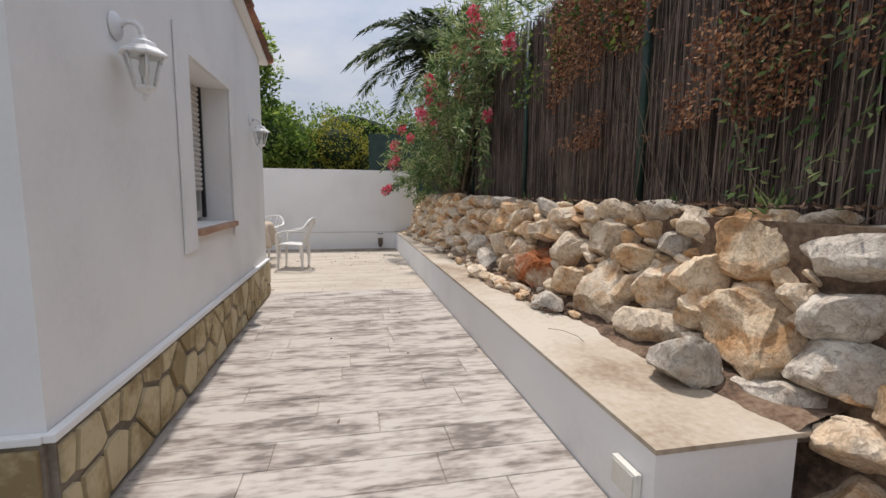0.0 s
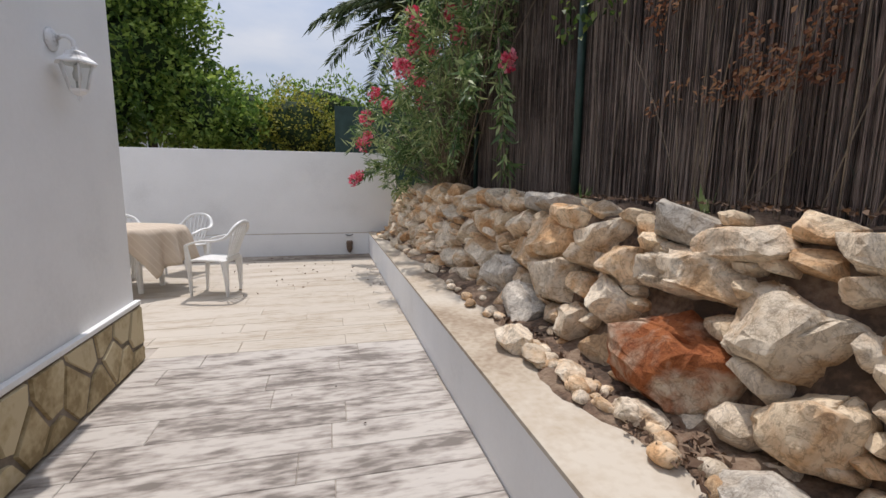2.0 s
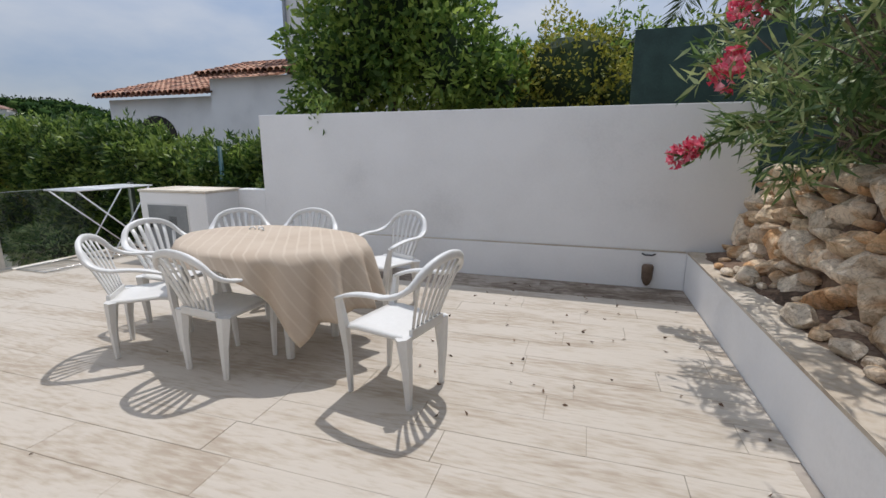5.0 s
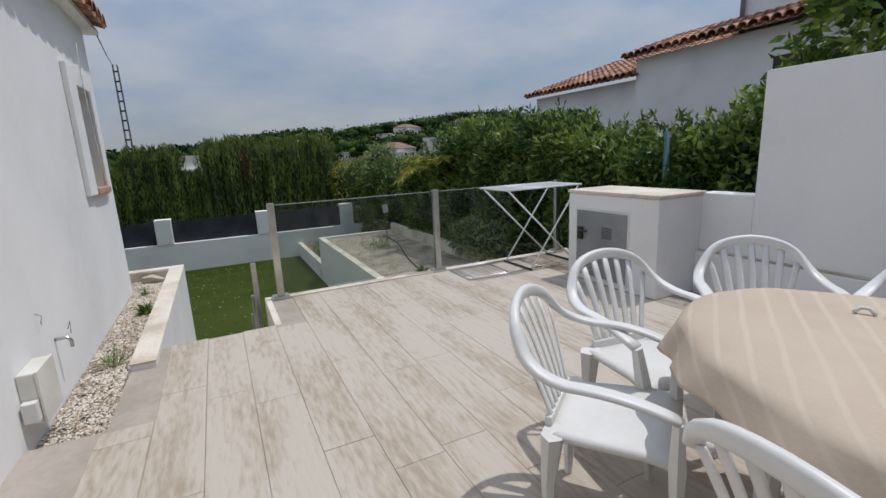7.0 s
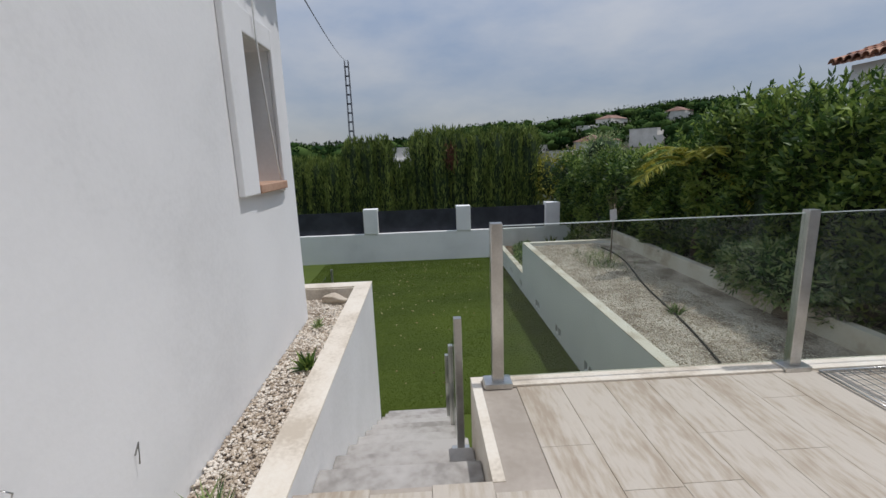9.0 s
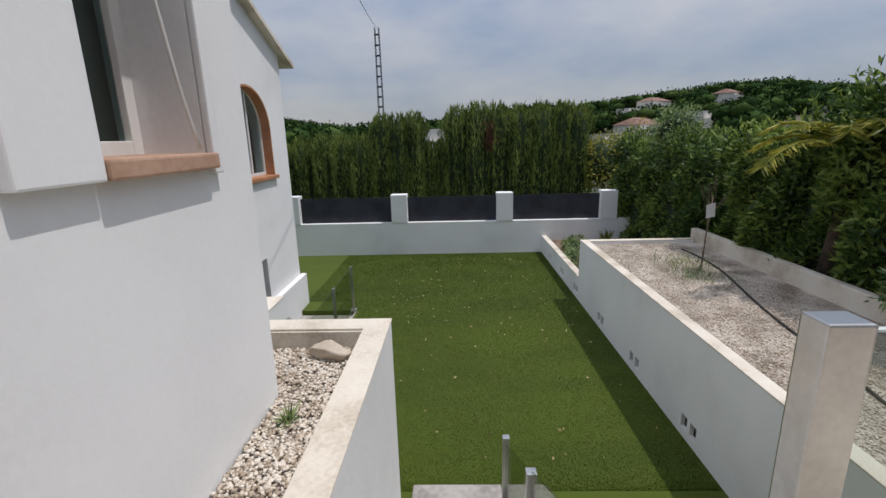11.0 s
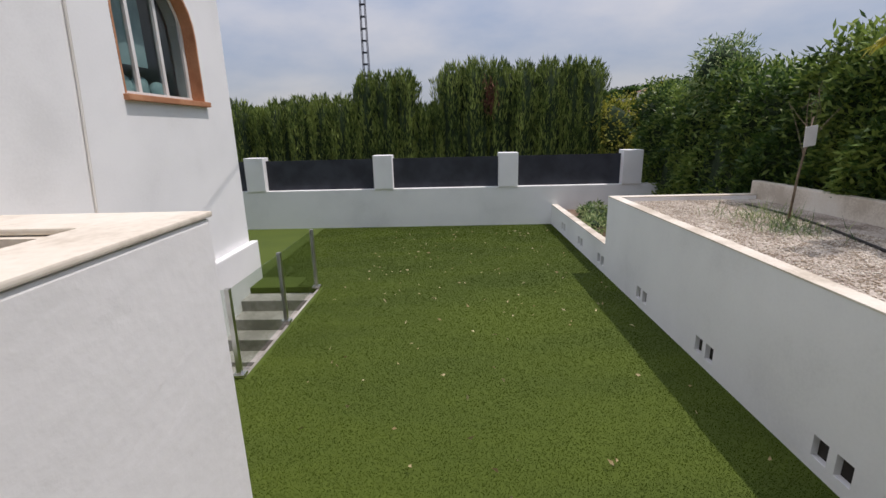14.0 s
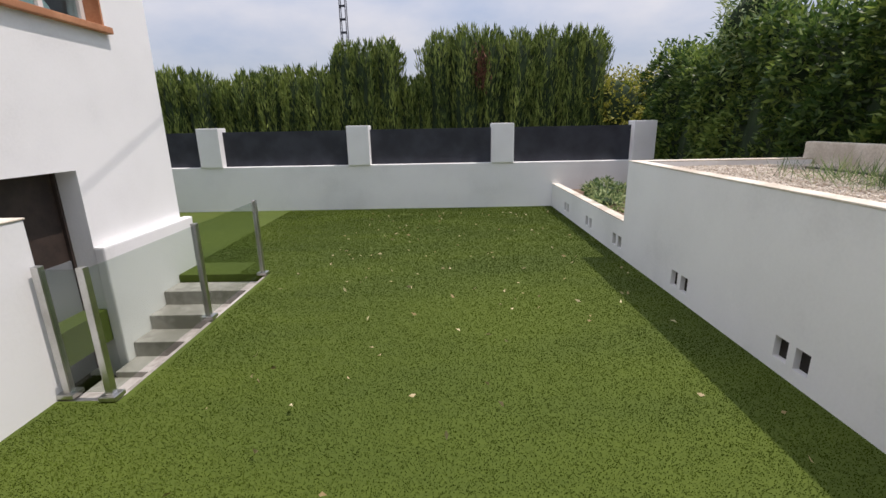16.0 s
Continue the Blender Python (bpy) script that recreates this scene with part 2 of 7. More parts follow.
M_PINE = mat("far_pine_foliage", [(0.012, 0.03, 0.008), (0.03, 0.062, 0.014), (0.062, 0.10, 0.026)], 0.12, 0.95, 0, 1.2, isl=True, spec=0.05)
# near-black green that paints the shade deep inside foliage
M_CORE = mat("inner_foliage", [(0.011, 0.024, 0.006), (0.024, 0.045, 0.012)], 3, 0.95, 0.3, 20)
M_FLOWER = mat("pink_oleander_flowers", [(0.72, 0.06, 0.13), (0.86, 0.15, 0.24), (0.9, 0.35, 0.43)], 6, 0.6, 0, 30, isl=True, trans=0.3)
M_LAND = mat("dry_scrub_land", [(0.022, 0.034, 0.012), (0.045, 0.055, 0.022), (0.12, 0.10, 0.06)], 0.06, 0.95, 0, 0.8)
M_FARWALL = mat("far_white_wall", [(0.60, 0.57, 0.52), (0.74, 0.71, 0.66)], 0.5, 0.85, 0, 3)
M_FARROOF = mat("far_clay_roof", [(0.17, 0.095, 0.07), (0.30, 0.18, 0.13)], 0.4, 0.9, 0, 3)
M_INDOOR = mat("pale_interior_fabric", [(0.30, 0.42, 0.42), (0.46, 0.58, 0.57)], 3, 0.9, 0.1, 30)
M_GLASS = glass("clear_balustrade_glass", (0.83, 0.865, 0.835))
M_WINDOW = glass("window_glass", (0.62, 0.70, 0.70))
M_LANTERN = glass("clear_lantern_glass", (0.92, 0.93, 0.92))
M_GLASSEDGE = mat("polished_glass_edge", [(0.55, 0.62, 0.58), (0.68, 0.73, 0.70)], 4, 0.2, 0, 40)
M_HOSE = mat("brown_black_hose", [(0.012, 0.010, 0.009), (0.03, 0.025, 0.02)], 6, 0.6, 0, 40)
M_LEAFDRY = mat("dry_yellow_leaf", [(0.30, 0.22, 0.10), (0.55, 0.47, 0.28)], 6, 0.8, 0, 40, isl=True)
M_RUSTDRAIN = mat("brown_clay_gutter", [(0.10, 0.065, 0.045), (0.19, 0.13, 0.09)], 5, 0.8, 0.2, 40)
M_PAPER = mat("white_paper_tag", [(0.74, 0.74, 0.72), (0.80, 0.80, 0.79)], 5, 0.7, 0, 40)



def stripe(m, scale, light):
    """Woven pale stripes over a cloth."""
    n, l = m.node_tree.nodes, m.node_tree.links
    tc, wv, rp, mx = n.new("ShaderNodeTexCoord"), n.new("ShaderNodeTexWave"), n.new("ShaderNodeValToRGB"), n.new("ShaderNodeMix")
    mx.data_type = "RGBA"
    wv.inputs["Scale"].default_value, wv.inputs["Distortion"].default_value = scale, 0.6
    rp.color_ramp.elements[0].position, rp.color_ramp.elements[1].position = 0.86, 0.96
    mx.inputs["B"].default_value = (*light, 1)
    src = n["Principled BSDF"].inputs["Base Color"].links[0].from_socket
    wv.bands_direction = "DIAGONAL"
    l.new(tc.outputs["Object"], wv.inputs["Vector"])
    l.new(wv.outputs["Fac"], rp.inputs["Fac"])
    l.new(rp.outputs["Color"], mx.inputs["Factor"])
    l.new(src, mx.inputs["A"])
    l.new(mx.outputs["Result"], n["Principled BSDF"].inputs["Base Color"])


stripe(M_CLOTH, 6.0, (0.63, 0.53, 0.42))

# ---- mesh helpers ----
RNG = np.random.default_rng(7)


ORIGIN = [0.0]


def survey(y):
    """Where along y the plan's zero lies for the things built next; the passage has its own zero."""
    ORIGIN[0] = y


def mesh_ob(name, verts, faces, material, parent=None, label="", smooth=False):
    me = bpy.data.meshes.new(name)
    if isinstance(faces, np.ndarray):
        k = faces.shape[1]
        me.vertices.add(len(verts))
        me.vertices.foreach_set("co", np.asarray(verts, np.float32).ravel())
        me.loops.add(faces.size)
        me.loops.foreach_set("vertex_index", faces.astype(np.int32).ravel())
        me.polygons.add(len(faces))
        me.polygons.foreach_set("loop_start", np.arange(0, faces.size, k, dtype=np.int32))
        me.update(calc_edges=True)
    else:
        me.from_pydata([tuple(map(float, v)) for v in verts], [], [tuple(map(int, f)) for f in faces])
    if smooth:
        me.polygons.foreach_set("use_smooth", [True] * len(me.polygons))
    me.materials.append(material)
    me.validate()
    ob = new(name, me)
    if parent is not None:
        ob.parent = parent
    else:
        ob.matrix_world = pose(0, ORIGIN[0], 0)
    if label:
        ob["label"] = label
    return ob


def part(name, bm, material, parent=None, label="", smooth=False):
    me = bpy.data.meshes.new(name)
    bm.normal_update()
    bm.to_mesh(me)
    bm.free()
    if smooth:
        me.polygons.foreach_set("use_smooth", [True] * len(me.polygons))
    me.materials.append(material)
    ob = new(name, me)
    if parent is not None:
        ob.parent = parent
    else:
        ob.matrix_world = pose(0, ORIGIN[0], 0)
    if label:
        ob["label"] = label
    return ob


def add_box(bm, x0, x1, y0, y1, z0, z1, m=None, z1b=None, bev=0.0, axis="y"):
    """A box; z1b: the top's height at the far end of the axis, where it slopes."""
    zb = z1 if z1b is None else z1b
    tops = {(0, 0): z1, (1, 0): zb if axis == "x" else z1, (0, 1): zb if axis == "y" else z1, (1, 1): zb}
    vs = {}
    for i, x in enumerate((x0, x1)):
        for j, y in enumerate((y0, y1)):
            for k in (0, 1):
                p = Vector((x, y, tops[i, j] if k else z0))
                vs[i, j, k] = bm.verts.new(m @ p if m else p)
    fs = []
    for f in (((0, 0, 0), (0, 1, 0), (1, 1, 0), (1, 0, 0)), ((0, 0, 1), (1, 0, 1), (1, 1, 1), (0, 1, 1)), ((0, 0, 0), (1, 0, 0), (1, 0, 1), (0, 0, 1)),
              ((1, 0, 0), (1, 1, 0), (1, 1, 1), (1, 0, 1)), ((1, 1, 0), (0, 1, 0), (0, 1, 1), (1, 1, 1)), ((0, 1, 0), (0, 0, 0), (0, 0, 1), (0, 1, 1))):
        fs.append(bm.faces.new([vs[k] for k in f]))
    if bev:
        edges = list({e for f in fs for e in f.edges})
        bmesh.ops.bevel(bm, geom=edges, offset=bev, segments=2, affect="EDGES", profile=0.6)
    return bm


def boxes(name, rows, material, parent=None, label="", bev=0.0):
    bm = bmesh.new()
    for r in rows:
        add_box(bm, *r[:6], bev=bev)
    return part(name, bm, material, parent, label)


def empty(name, m=None):
    ob = new(name)
    ob.empty_display_size = 0.1
    ob.matrix_world = pose(0, ORIGIN[0], 0) @ (m if m is not None else Matrix.Identity(4))
    return ob


def sweep(path, w, h, closed=False, up=(0, 0, 1), k=8, power=1.0):
    """Vertices and faces of an elliptical section carried along a path; w, h may be lists."""
    p = np.asarray(path, float)
    n = len(p)
    w, h = np.broadcast_to(w, n), np.broadcast_to(h, n)
    t = np.gradient(p, axis=0)
    t /= np.linalg.norm(t, axis=1)[:, None] + 1e-9
    upv = np.asarray(up, float)
    verts, faces = [], []
    for i in range(n):
        s = np.cross(t[i], upv)
        if np.linalg.norm(s) < 1e-3:
            s = np.cross(t[i], (0.0, 1.0, 0.0))
        s /= np.linalg.norm(s)
        q = np.cross(s, t[i])
        for a in range(k):
            c, d = math.cos(2 * math.pi * a / k), math.sin(2 * math.pi * a / k)
            verts.append(p[i] + s * c * w[i] / 2 + q * d * h[i] / 2)
    for i in range(n - 1):
        for a in range(k):
            b = (a + 1) % k
            faces.append((i * k + a, i * k + b, (i + 1) * k + b, (i + 1) * k + a))
    faces.append(tuple(range(k))[::-1])
    faces.append(tuple((n - 1) * k + a for a in range(k)))
    return verts, faces


def tube(name, path, r, material, parent=None, label="", k=8, h=None):
    v, f = sweep(path, 2 * np.asarray(r), 2 * np.asarray(r if h is None else h), k=k)
    return mesh_ob(name, v, f, material, parent, label, True)


def lathe(name, profile, material, parent=None, label="", k=16, m=None, smooth=True):
    """A turned shape from (radius, height) pairs."""
    v, f = [], []
    for r, z in profile:
        for a in range(k):
            q = Vector((r * math.cos(2 * math.pi * a / k), r * math.sin(2 * math.pi * a / k), z))
            v.append(m @ q if m else q)
    for i in range(len(profile) - 1):
        for a in range(k):
            b = (a + 1) % k
            f.append((i * k + a, i * k + b, (i + 1) * k + b, (i + 1) * k + a))
    f.append(tuple(range(k))[::-1])
    f.append(tuple((len(profile) - 1) * k + a for a in range(k)))
    return mesh_ob(name, v, f, material, parent, label, smooth)


def unit(a):
    return a / (np.linalg.norm(a, axis=-1, keepdims=True) + 1e-9)


def leaf_mesh(name, pts, out, length, width, material, parent, rng, spread=0.8, droop=0.0, label=""):
    """Folded kite leaves at pts, growing roughly along out."""
    n = len(pts)
    d = unit(unit(out) + spread * rng.normal(size=(n, 3)) + (0, 0, -droop))
    s = unit(np.cross(d, rng.normal(size=(n, 3))))
    nn = np.cross(s, d)
    ln = length * rng.uniform(0.6, 1.25, (n, 1))
    wd = width * rng.uniform(0.7, 1.2, (n, 1))
    a, c = pts, pts + d * ln + nn * ln * rng.uniform(-0.2, 0.1, (n, 1))
    mid = pts + d * ln * 0.45 + nn * wd * 0.35
    b1, b2 = mid + s * wd * 0.5, mid - s * wd * 0.5
    v = np.stack([a, b1, c, b2], 1).reshape(-1, 3)
    f = np.arange(4 * n).reshape(n, 4)
    return mesh_ob(name, v, f, material, parent, label)


def blob_points(blobs, n, rng, rough=0.25, shell=0.55):
    """Points and outward ways in the outer part of lumpy ellipsoids (centre, radii)."""
    vol = np.array([r[0] * r[1] + r[1] * r[2] + r[0] * r[2] for _, r in blobs])
    pick = rng.choice(len(blobs), n, p=vol / vol.sum())
    c = np.array([b[0] for b in blobs], float)[pick]
    r = np.array([b[1] for b in blobs], float)[pick]
    d = unit(rng.normal(size=(n, 3)))
    lump = 1 + rough * np.sin(5.1 * d[:, :1] + 3 * c[:, :1]) * np.sin(4.3 * d[:, 1:2] + c[:, 1:2]) + rough * np.sin(7.7 * d[:, 2:] + 2 * c[:, 2:]) * np.sin(6.1 * d[:, :1])
    rad = (shell + (1 - shell) * rng.random((n, 1)) ** 0.5) * lump
    return c + d * r * rad, d


# added dark hulls inside the crowns, coloured as their inner shade
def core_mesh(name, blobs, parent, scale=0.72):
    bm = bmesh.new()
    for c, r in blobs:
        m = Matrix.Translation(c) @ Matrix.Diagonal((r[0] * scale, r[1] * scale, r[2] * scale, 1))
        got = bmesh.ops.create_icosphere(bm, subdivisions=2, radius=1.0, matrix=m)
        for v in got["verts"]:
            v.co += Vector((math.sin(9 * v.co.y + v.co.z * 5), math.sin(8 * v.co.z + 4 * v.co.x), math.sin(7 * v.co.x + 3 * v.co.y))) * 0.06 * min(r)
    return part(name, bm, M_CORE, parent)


def icosphere(sub):
    bm = bmesh.new()
    bmesh.ops.create_icosphere(bm, subdivisions=sub, radius=1.0)
    v = np.array([p.co[:] for p in bm.verts])
    f = np.array([[q.index for q in p.verts] for p in bm.faces])
    bm.free()
    return v, f


ICO2, ICO3, ICO4 = icosphere(2), icosphere(3), icosphere(4)


def noise3(p, s, seed):
    return np.array([noise.noise(Vector(q) * s + Vector((seed, seed * 1.7, -seed))) for q in p])


def rock_shape(ico, rng, cuts=9, rough=0.06):
    """A faceted boulder in the unit ball: random flat cuts and two scales of noise."""
    v, f = ico
    p = v.copy()
    for _ in range(cuts):
        d = unit(rng.normal(size=3))
        lim = rng.uniform(0.55, 0.85)
        over = np.maximum(p @ d - lim, 0)
        p = p - over[:, None] * d * 0.92
    s = rng.uniform(0, 90)
    p = p * (1 + rough * noise3(v, 2.3, s) + 0.5 * rough * noise3(v, 6.5, s + 7))[:, None]
    return p, f


def clip_cell(i, pts, rect, near, size):
    """The polygon of points nearest to pts[i] inside a rectangle, larger where size is larger."""
    x0, x1, y0, y1 = rect
    poly = [np.array(q, float) for q in ((x0, y0), (x1, y0), (x1, y1), (x0, y1))]
    for j in near:
        if j == i:
            continue
        d = pts[j] - pts[i]
        mid = pts[i] + d * np.clip(0.5 + (size[i] ** 2 - size[j] ** 2) / (2 * (d @ d)), 0.15, 0.85)
        outp = []
        for a in range(len(poly)):
            p, q = poly[a], poly[(a + 1) % len(poly)]
            sp, sq = (p - mid) @ d, (q - mid) @ d
            if sp <= 0:
                outp.append(p)
            if sp * sq < 0:
                outp.append(p + (q - p) * sp / (sp - sq))
        poly = outp
        if not poly:
            break
    return poly


def cells(pts, rect, size=None):
    pts = np.asarray(pts, float)
    size = np.zeros(len(pts)) if size is None else np.asarray(size, float)
    res = []
    for i in range(len(pts)):
        near = np.argsort(((pts - pts[i]) ** 2).sum(1))[1:26]
        res.append(clip_cell(i, pts, rect, near, size))
    return res


# ---- the ground and the large structure ----
LAWN = -1.98
STEP_TOP, STEPS = -5.36, 11


def land():
    """One sheet to the horizon: level round the houses, rising to a wooded hill far beyond the garden."""
    g = np.unique(np.concatenate([np.linspace(-600, -60, 46), np.linspace(-60, 60, 25), np.linspace(60, 600, 28)]))
    gx, gy = np.meshgrid(g, g, indexing="ij")
    z = land_height(gx, gy)
    v = np.stack([gx, gy, z], -1).reshape(-1, 3)
    n = len(g)
    i, j = np.meshgrid(np.arange(n - 1), np.arange(n - 1), indexing="ij")
    a = (i * n + j).ravel()
    f = np.stack([a, a + n, a + n + 1, a + 1], 1)
    tagged(mesh_ob("ground", v, f, M_LAND, smooth=True), "dry green scrub land rising to a hill", "ground", kind="structure")


def land_height(x, y):
    x, y = np.asarray(x, float), np.asarray(y, float)
    d = np.hypot(x, y)
    az = np.degrees(np.arctan2(y, -x))       # 0 along -x, growing towards +y
    rise = np.clip((d - 90) / 260, 0, 1)
    rise = rise * rise * (3 - 2 * rise)
    peak = 8 + 17.5 * np.exp(-((az - 27) / 15) ** 2) + 4 * np.sin(az * 0.21)
    dip = -5.0 * np.exp(-((d - 75) / 40) ** 2)
    near = np.clip((d - 35) / 40, 0, 1)
    return -3.0 + near * (dip + 0.9) + rise * peak * (np.cos(np.radians(az)) > -0.6) * np.clip(np.cos(np.radians(az * 0.6)), 0, 1)


land()


def structure(name, rows, material, label, category, bev=0.0):
    return tagged(boxes(name, rows, material, bev=bev), label, category, kind="structure")


# terrace slab with its stair opening; boards lie on it
floor = structure("floor", [(-0.965, 1.06, -3.5, 5.95, -0.6, -0.007), (STEP_TOP, 1.06, 5.95, 9.98, -0.6, -0.007), (-6.15, STEP_TOP, 6.71, 10.35, -0.6, -0.007),
                            (-4.03, -0.965, 3.9, 5.95, -0.6, -0.007), (-4.3, -4.03, 5.42, 5.95, -0.6, -0.007), (-5.02, -4.3, 5.745, 5.95, -0.6, -0.007), (STEP_TOP, -5.02, 5.893, 5.95, -0.6, -0.007)], M_JOINT, "stamped concrete terrace in pale wood-look boards", "floor")
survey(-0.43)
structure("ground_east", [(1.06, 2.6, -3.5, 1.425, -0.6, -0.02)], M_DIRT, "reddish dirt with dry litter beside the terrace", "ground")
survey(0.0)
structure("trim_terrace", [(-6.2, -6.15, 6.66, 10.35, -2.1, -0.004), (-6.15, STEP_TOP, 6.66, 6.71, -2.1, -0.004)], M_CREAM, "cream rendered edge of the terrace", "wall")

# white back wall with a thicker foot
structure("wall_north", [(-3.75, 1.56, 10.03, 10.23, -0.6, 1.75), (-4.2, -3.75, 10.03, 10.23, -0.6, 0.85)], M_WHITE, "white rendered garden wall, stained above its foot", "wall", 0.008)
structure("wall_north_foot", [(-4.16, 1.06, 9.97, 10.03, -0.6, 0.365)], M_WHITE, "thicker white foot of the garden wall", "wall", 0.012)

structure("trim_north", [(-4.15, 1.055, 9.974, 10.028, 0.366, 0.372)], M_LEDGE, "brown-stained top of the wall foot", "trim")

# low white bench wall along the boulders
def bench_top(y):
    return 0.358 + 0.027 * min(1.0, max(0.0, (y - 1.42) / 2.0))


RIM = [(1.425, 1.70), (2.3, 1.76), (3.33, 1.74), (5.2, 1.68), (7.0, 1.60), (10.40, 1.485)]
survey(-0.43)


def bench():
    """The low wall and the ledge on it, rising a little from its near end."""
    for name, off, bottom, material, label, cat in (("low_wall", 0, -0.3, M_WHITE, "low white retaining wall beside the terrace", "wall"), ("ledge", 1, 0.0, M_LEDGE, "yellow-stained concrete ledge at the foot of the boulders", "ledge")):
        v, f = [], []
        for y, x in RIM:
            t = bench_top(y)
            xa, xb = (1.06, 1.66) if off == 0 else (1.056, x + 0.12)
            lo, hi = (bottom, t - 0.02) if off == 0 else (t - 0.0195, t)
            yy = y if off == 0 or y > 1.5 else y - 0.004
            v += [(xa, yy, hi), (xb, yy, hi), (xa, yy, lo), (xb, yy, lo)]
        for i in range(len(RIM) - 1):
            a, b = 4 * i, 4 * i + 4
            f += [(a, a + 1, b + 1, b), (a + 2, b + 2, b + 3, a + 3), (a + 1, a + 3, b + 3, b + 1), (a, b, b + 2, a + 2)]
        f += [(0, 2, 3, 1), (len(v) - 4, len(v) - 3, len(v) - 1, len(v) - 2)]
        tagged(mesh_ob(name, v, f, material), label, cat, kind="structure")


bench()


# ---- the near house: corridor gable, porch, terrace wing, far gable ----
def verge_wall(name, x0, x1, spans, material, label):
    """A wall along y whose top falls with the roof: spans of (y0, y1, z0, z1 or None for the roof line)."""
    b = bmesh.new()
    roof = lambda y: 3.56 - 0.172 * (y - 1.3)
    for y0, y1, z0, z1 in spans:
        add_box(b, x0, x1, y0, y1, z0, roof(y0) if z1 is None else z1, z1b=roof(y1) if z1 is None else z1)
    return tagged(part(name, b, material), label, "wall", kind="structure")


WY0, WY1, WZ0, WZ1 = 3.37, 4.37, 0.985, 2.09
verge_wall("wall_east", -1.30, -0.965, [(1.79, WY0, 0.0, None), (WY1, 5.91, 0.0, None), (WY0, WY1, 0.0, WZ0), (WY0, WY1, WZ1, None)], M_WHITE, "white rendered gable wall along the passage")
# raised plaster band round the passage window
structure("trim_window_east", [(-0.963, -0.945, WY0 - 0.22, WY0, WZ0 - 0.14, WZ1 + 0.13), (-0.963, -0.945, WY1, WY1 + 0.14, WZ0 - 0.14, WZ1 + 0.13), (-0.963, -0.945, WY0, WY1, WZ1, WZ1 + 0.13)],
          M_WHITE, "raised white plaster band round the window", "trim", 0.007)
structure("wall_south", [(-6.0, -1.30, 1.79, 2.08, 0.0, 3.3)], M_WHITE, "white rendered end wall of the house", "wall")
structure("baseboard_east", [(-0.963, -0.925, 1.76, 5.93, 0.405, 0.435), (-3.0, -0.963, 1.75, 1.788, 0.405, 0.435)], M_WHITE, "thin white drip moulding over the stone base", "trim", 0.006)

survey(0.0)

# wing along the terrace, with its deep window
TX0, TX1, TZ0, TZ1 = -7.16, -6.63, 1.10, 1.97
b = bmesh.new()
for r in ((-7.50, TX0, 5.10, 5.42, -2.1, 2.62), (TX1, -1.30, 5.10, 5.42, -2.1, 2.62), (TX0, TX1, 5.10, 5.42, -2.1, TZ0), (TX0, TX1, 5.10, 5.42, TZ1, 2.62),
          (-7.50, -7.20, 3.0, 5.10, -2.1, 2.9)):
    add_box(b, *r)
tagged(part("wall_terrace", b, M_WHITE), "white sunlit house wall along the terrace", "wall", kind="structure")
structure("trim_window_terrace", [(TX1, TX1 + 0.24, 5.422, 5.46, TZ0 - 0.05, TZ1 + 0.14), (TX0 - 0.06, TX0, 5.422, 5.45, TZ0 - 0.07, TZ1 + 0.14), (TX0, TX1, 5.422, 5.45, TZ1, TZ1 + 0.14)],
          M_WHITE, "raised white plaster band round the terrace window", "trim", 0.007)

# far gable with arched window and basement door
AX0, AX1, AZ0, AZS, AZT = -13.25, -11.80, 0.60, 1.36, 1.98
DX0, DX1, DZ0, DZ1 = -12.52, -11.35, -2.60, -0.685
b = bmesh.new()
FY0, FY1 = 2.92, 3.24
gable = lambda x: 2.60 + 0.40 * (x + 13.93)
for r in ((-13.93, AX0, FY0, FY1, DZ1, None), (AX1, -7.2, FY0, FY1, DZ1, None), (AX0, AX1, FY0, FY1, DZ1, AZ0), (-13.93, DX0, FY0, FY1, DZ0 - 0.1, DZ1), (DX1, -7.2, FY0, FY1, DZ0 - 0.1, DZ1)):
    x0, x1, y0, y1, z0, z1 = r
    if z1 is None:
        add_box(b, x0, x1, y0, y1, z0, gable(x0), z1b=gable(x1), axis="x")
    else:
        add_box(b, x0, x1, y0, y1, z0, z1)
ARC = 14
cx, hw = (AX0 + AX1) / 2, (AX1 - AX0) / 2
arc = [(cx - hw * math.cos(math.pi * i / ARC), AZS + (AZT - AZS) * math.sin(math.pi * i / ARC)) for i in range(ARC + 1)]
for (xa, za), (xb, zb) in zip(arc[:-1], arc[1:]):
    vs = [b.verts.new((x, y, z)) for x, z in ((xa, za), (xb, zb), (xb, gable(xb)), (xa, gable(xa))) for y in (FY0, FY1)]
    q = vs[0::2], vs[1::2]
    b.faces.new(q[0])
    b.faces.new(q[1][::-1])
    for i in range(4):
        j = (i + 1) % 4
        b.faces.new((q[0][i], q[1][i], q[1][j], q[0][j]))
bmesh.ops.recalc_face_normals(b, faces=b.faces)
tagged(part("wall_gable", b, M_WHITE), "white rendered gable wall with an arched window", "wall", kind="structure")
structure("wall_far_return", [(-13.93, -13.63, -2.0, FY0, -2.1, 2.5)], M_WHITE, "white rendered side of the house", "wall")
structure("wall_gable_foot", [(-14.0, -12.50, 3.242, 3.35, -2.7, -1.38)], M_WHITE, "thicker white foot of the gable wall", "wall", 0.02)
structure("wall_basement_block", [(-11.10, -8.05, 3.242, 4.02, -2.1, -0.85)], M_WHITE, "low white block beside the basement door", "wall", 0.012)
structure("trim_basement_block", [(-11.106, -8.05, 3.245, 4.026, -0.849, -0.838)], M_CREAM, "cream coping of the low block", "trim", 0.004)
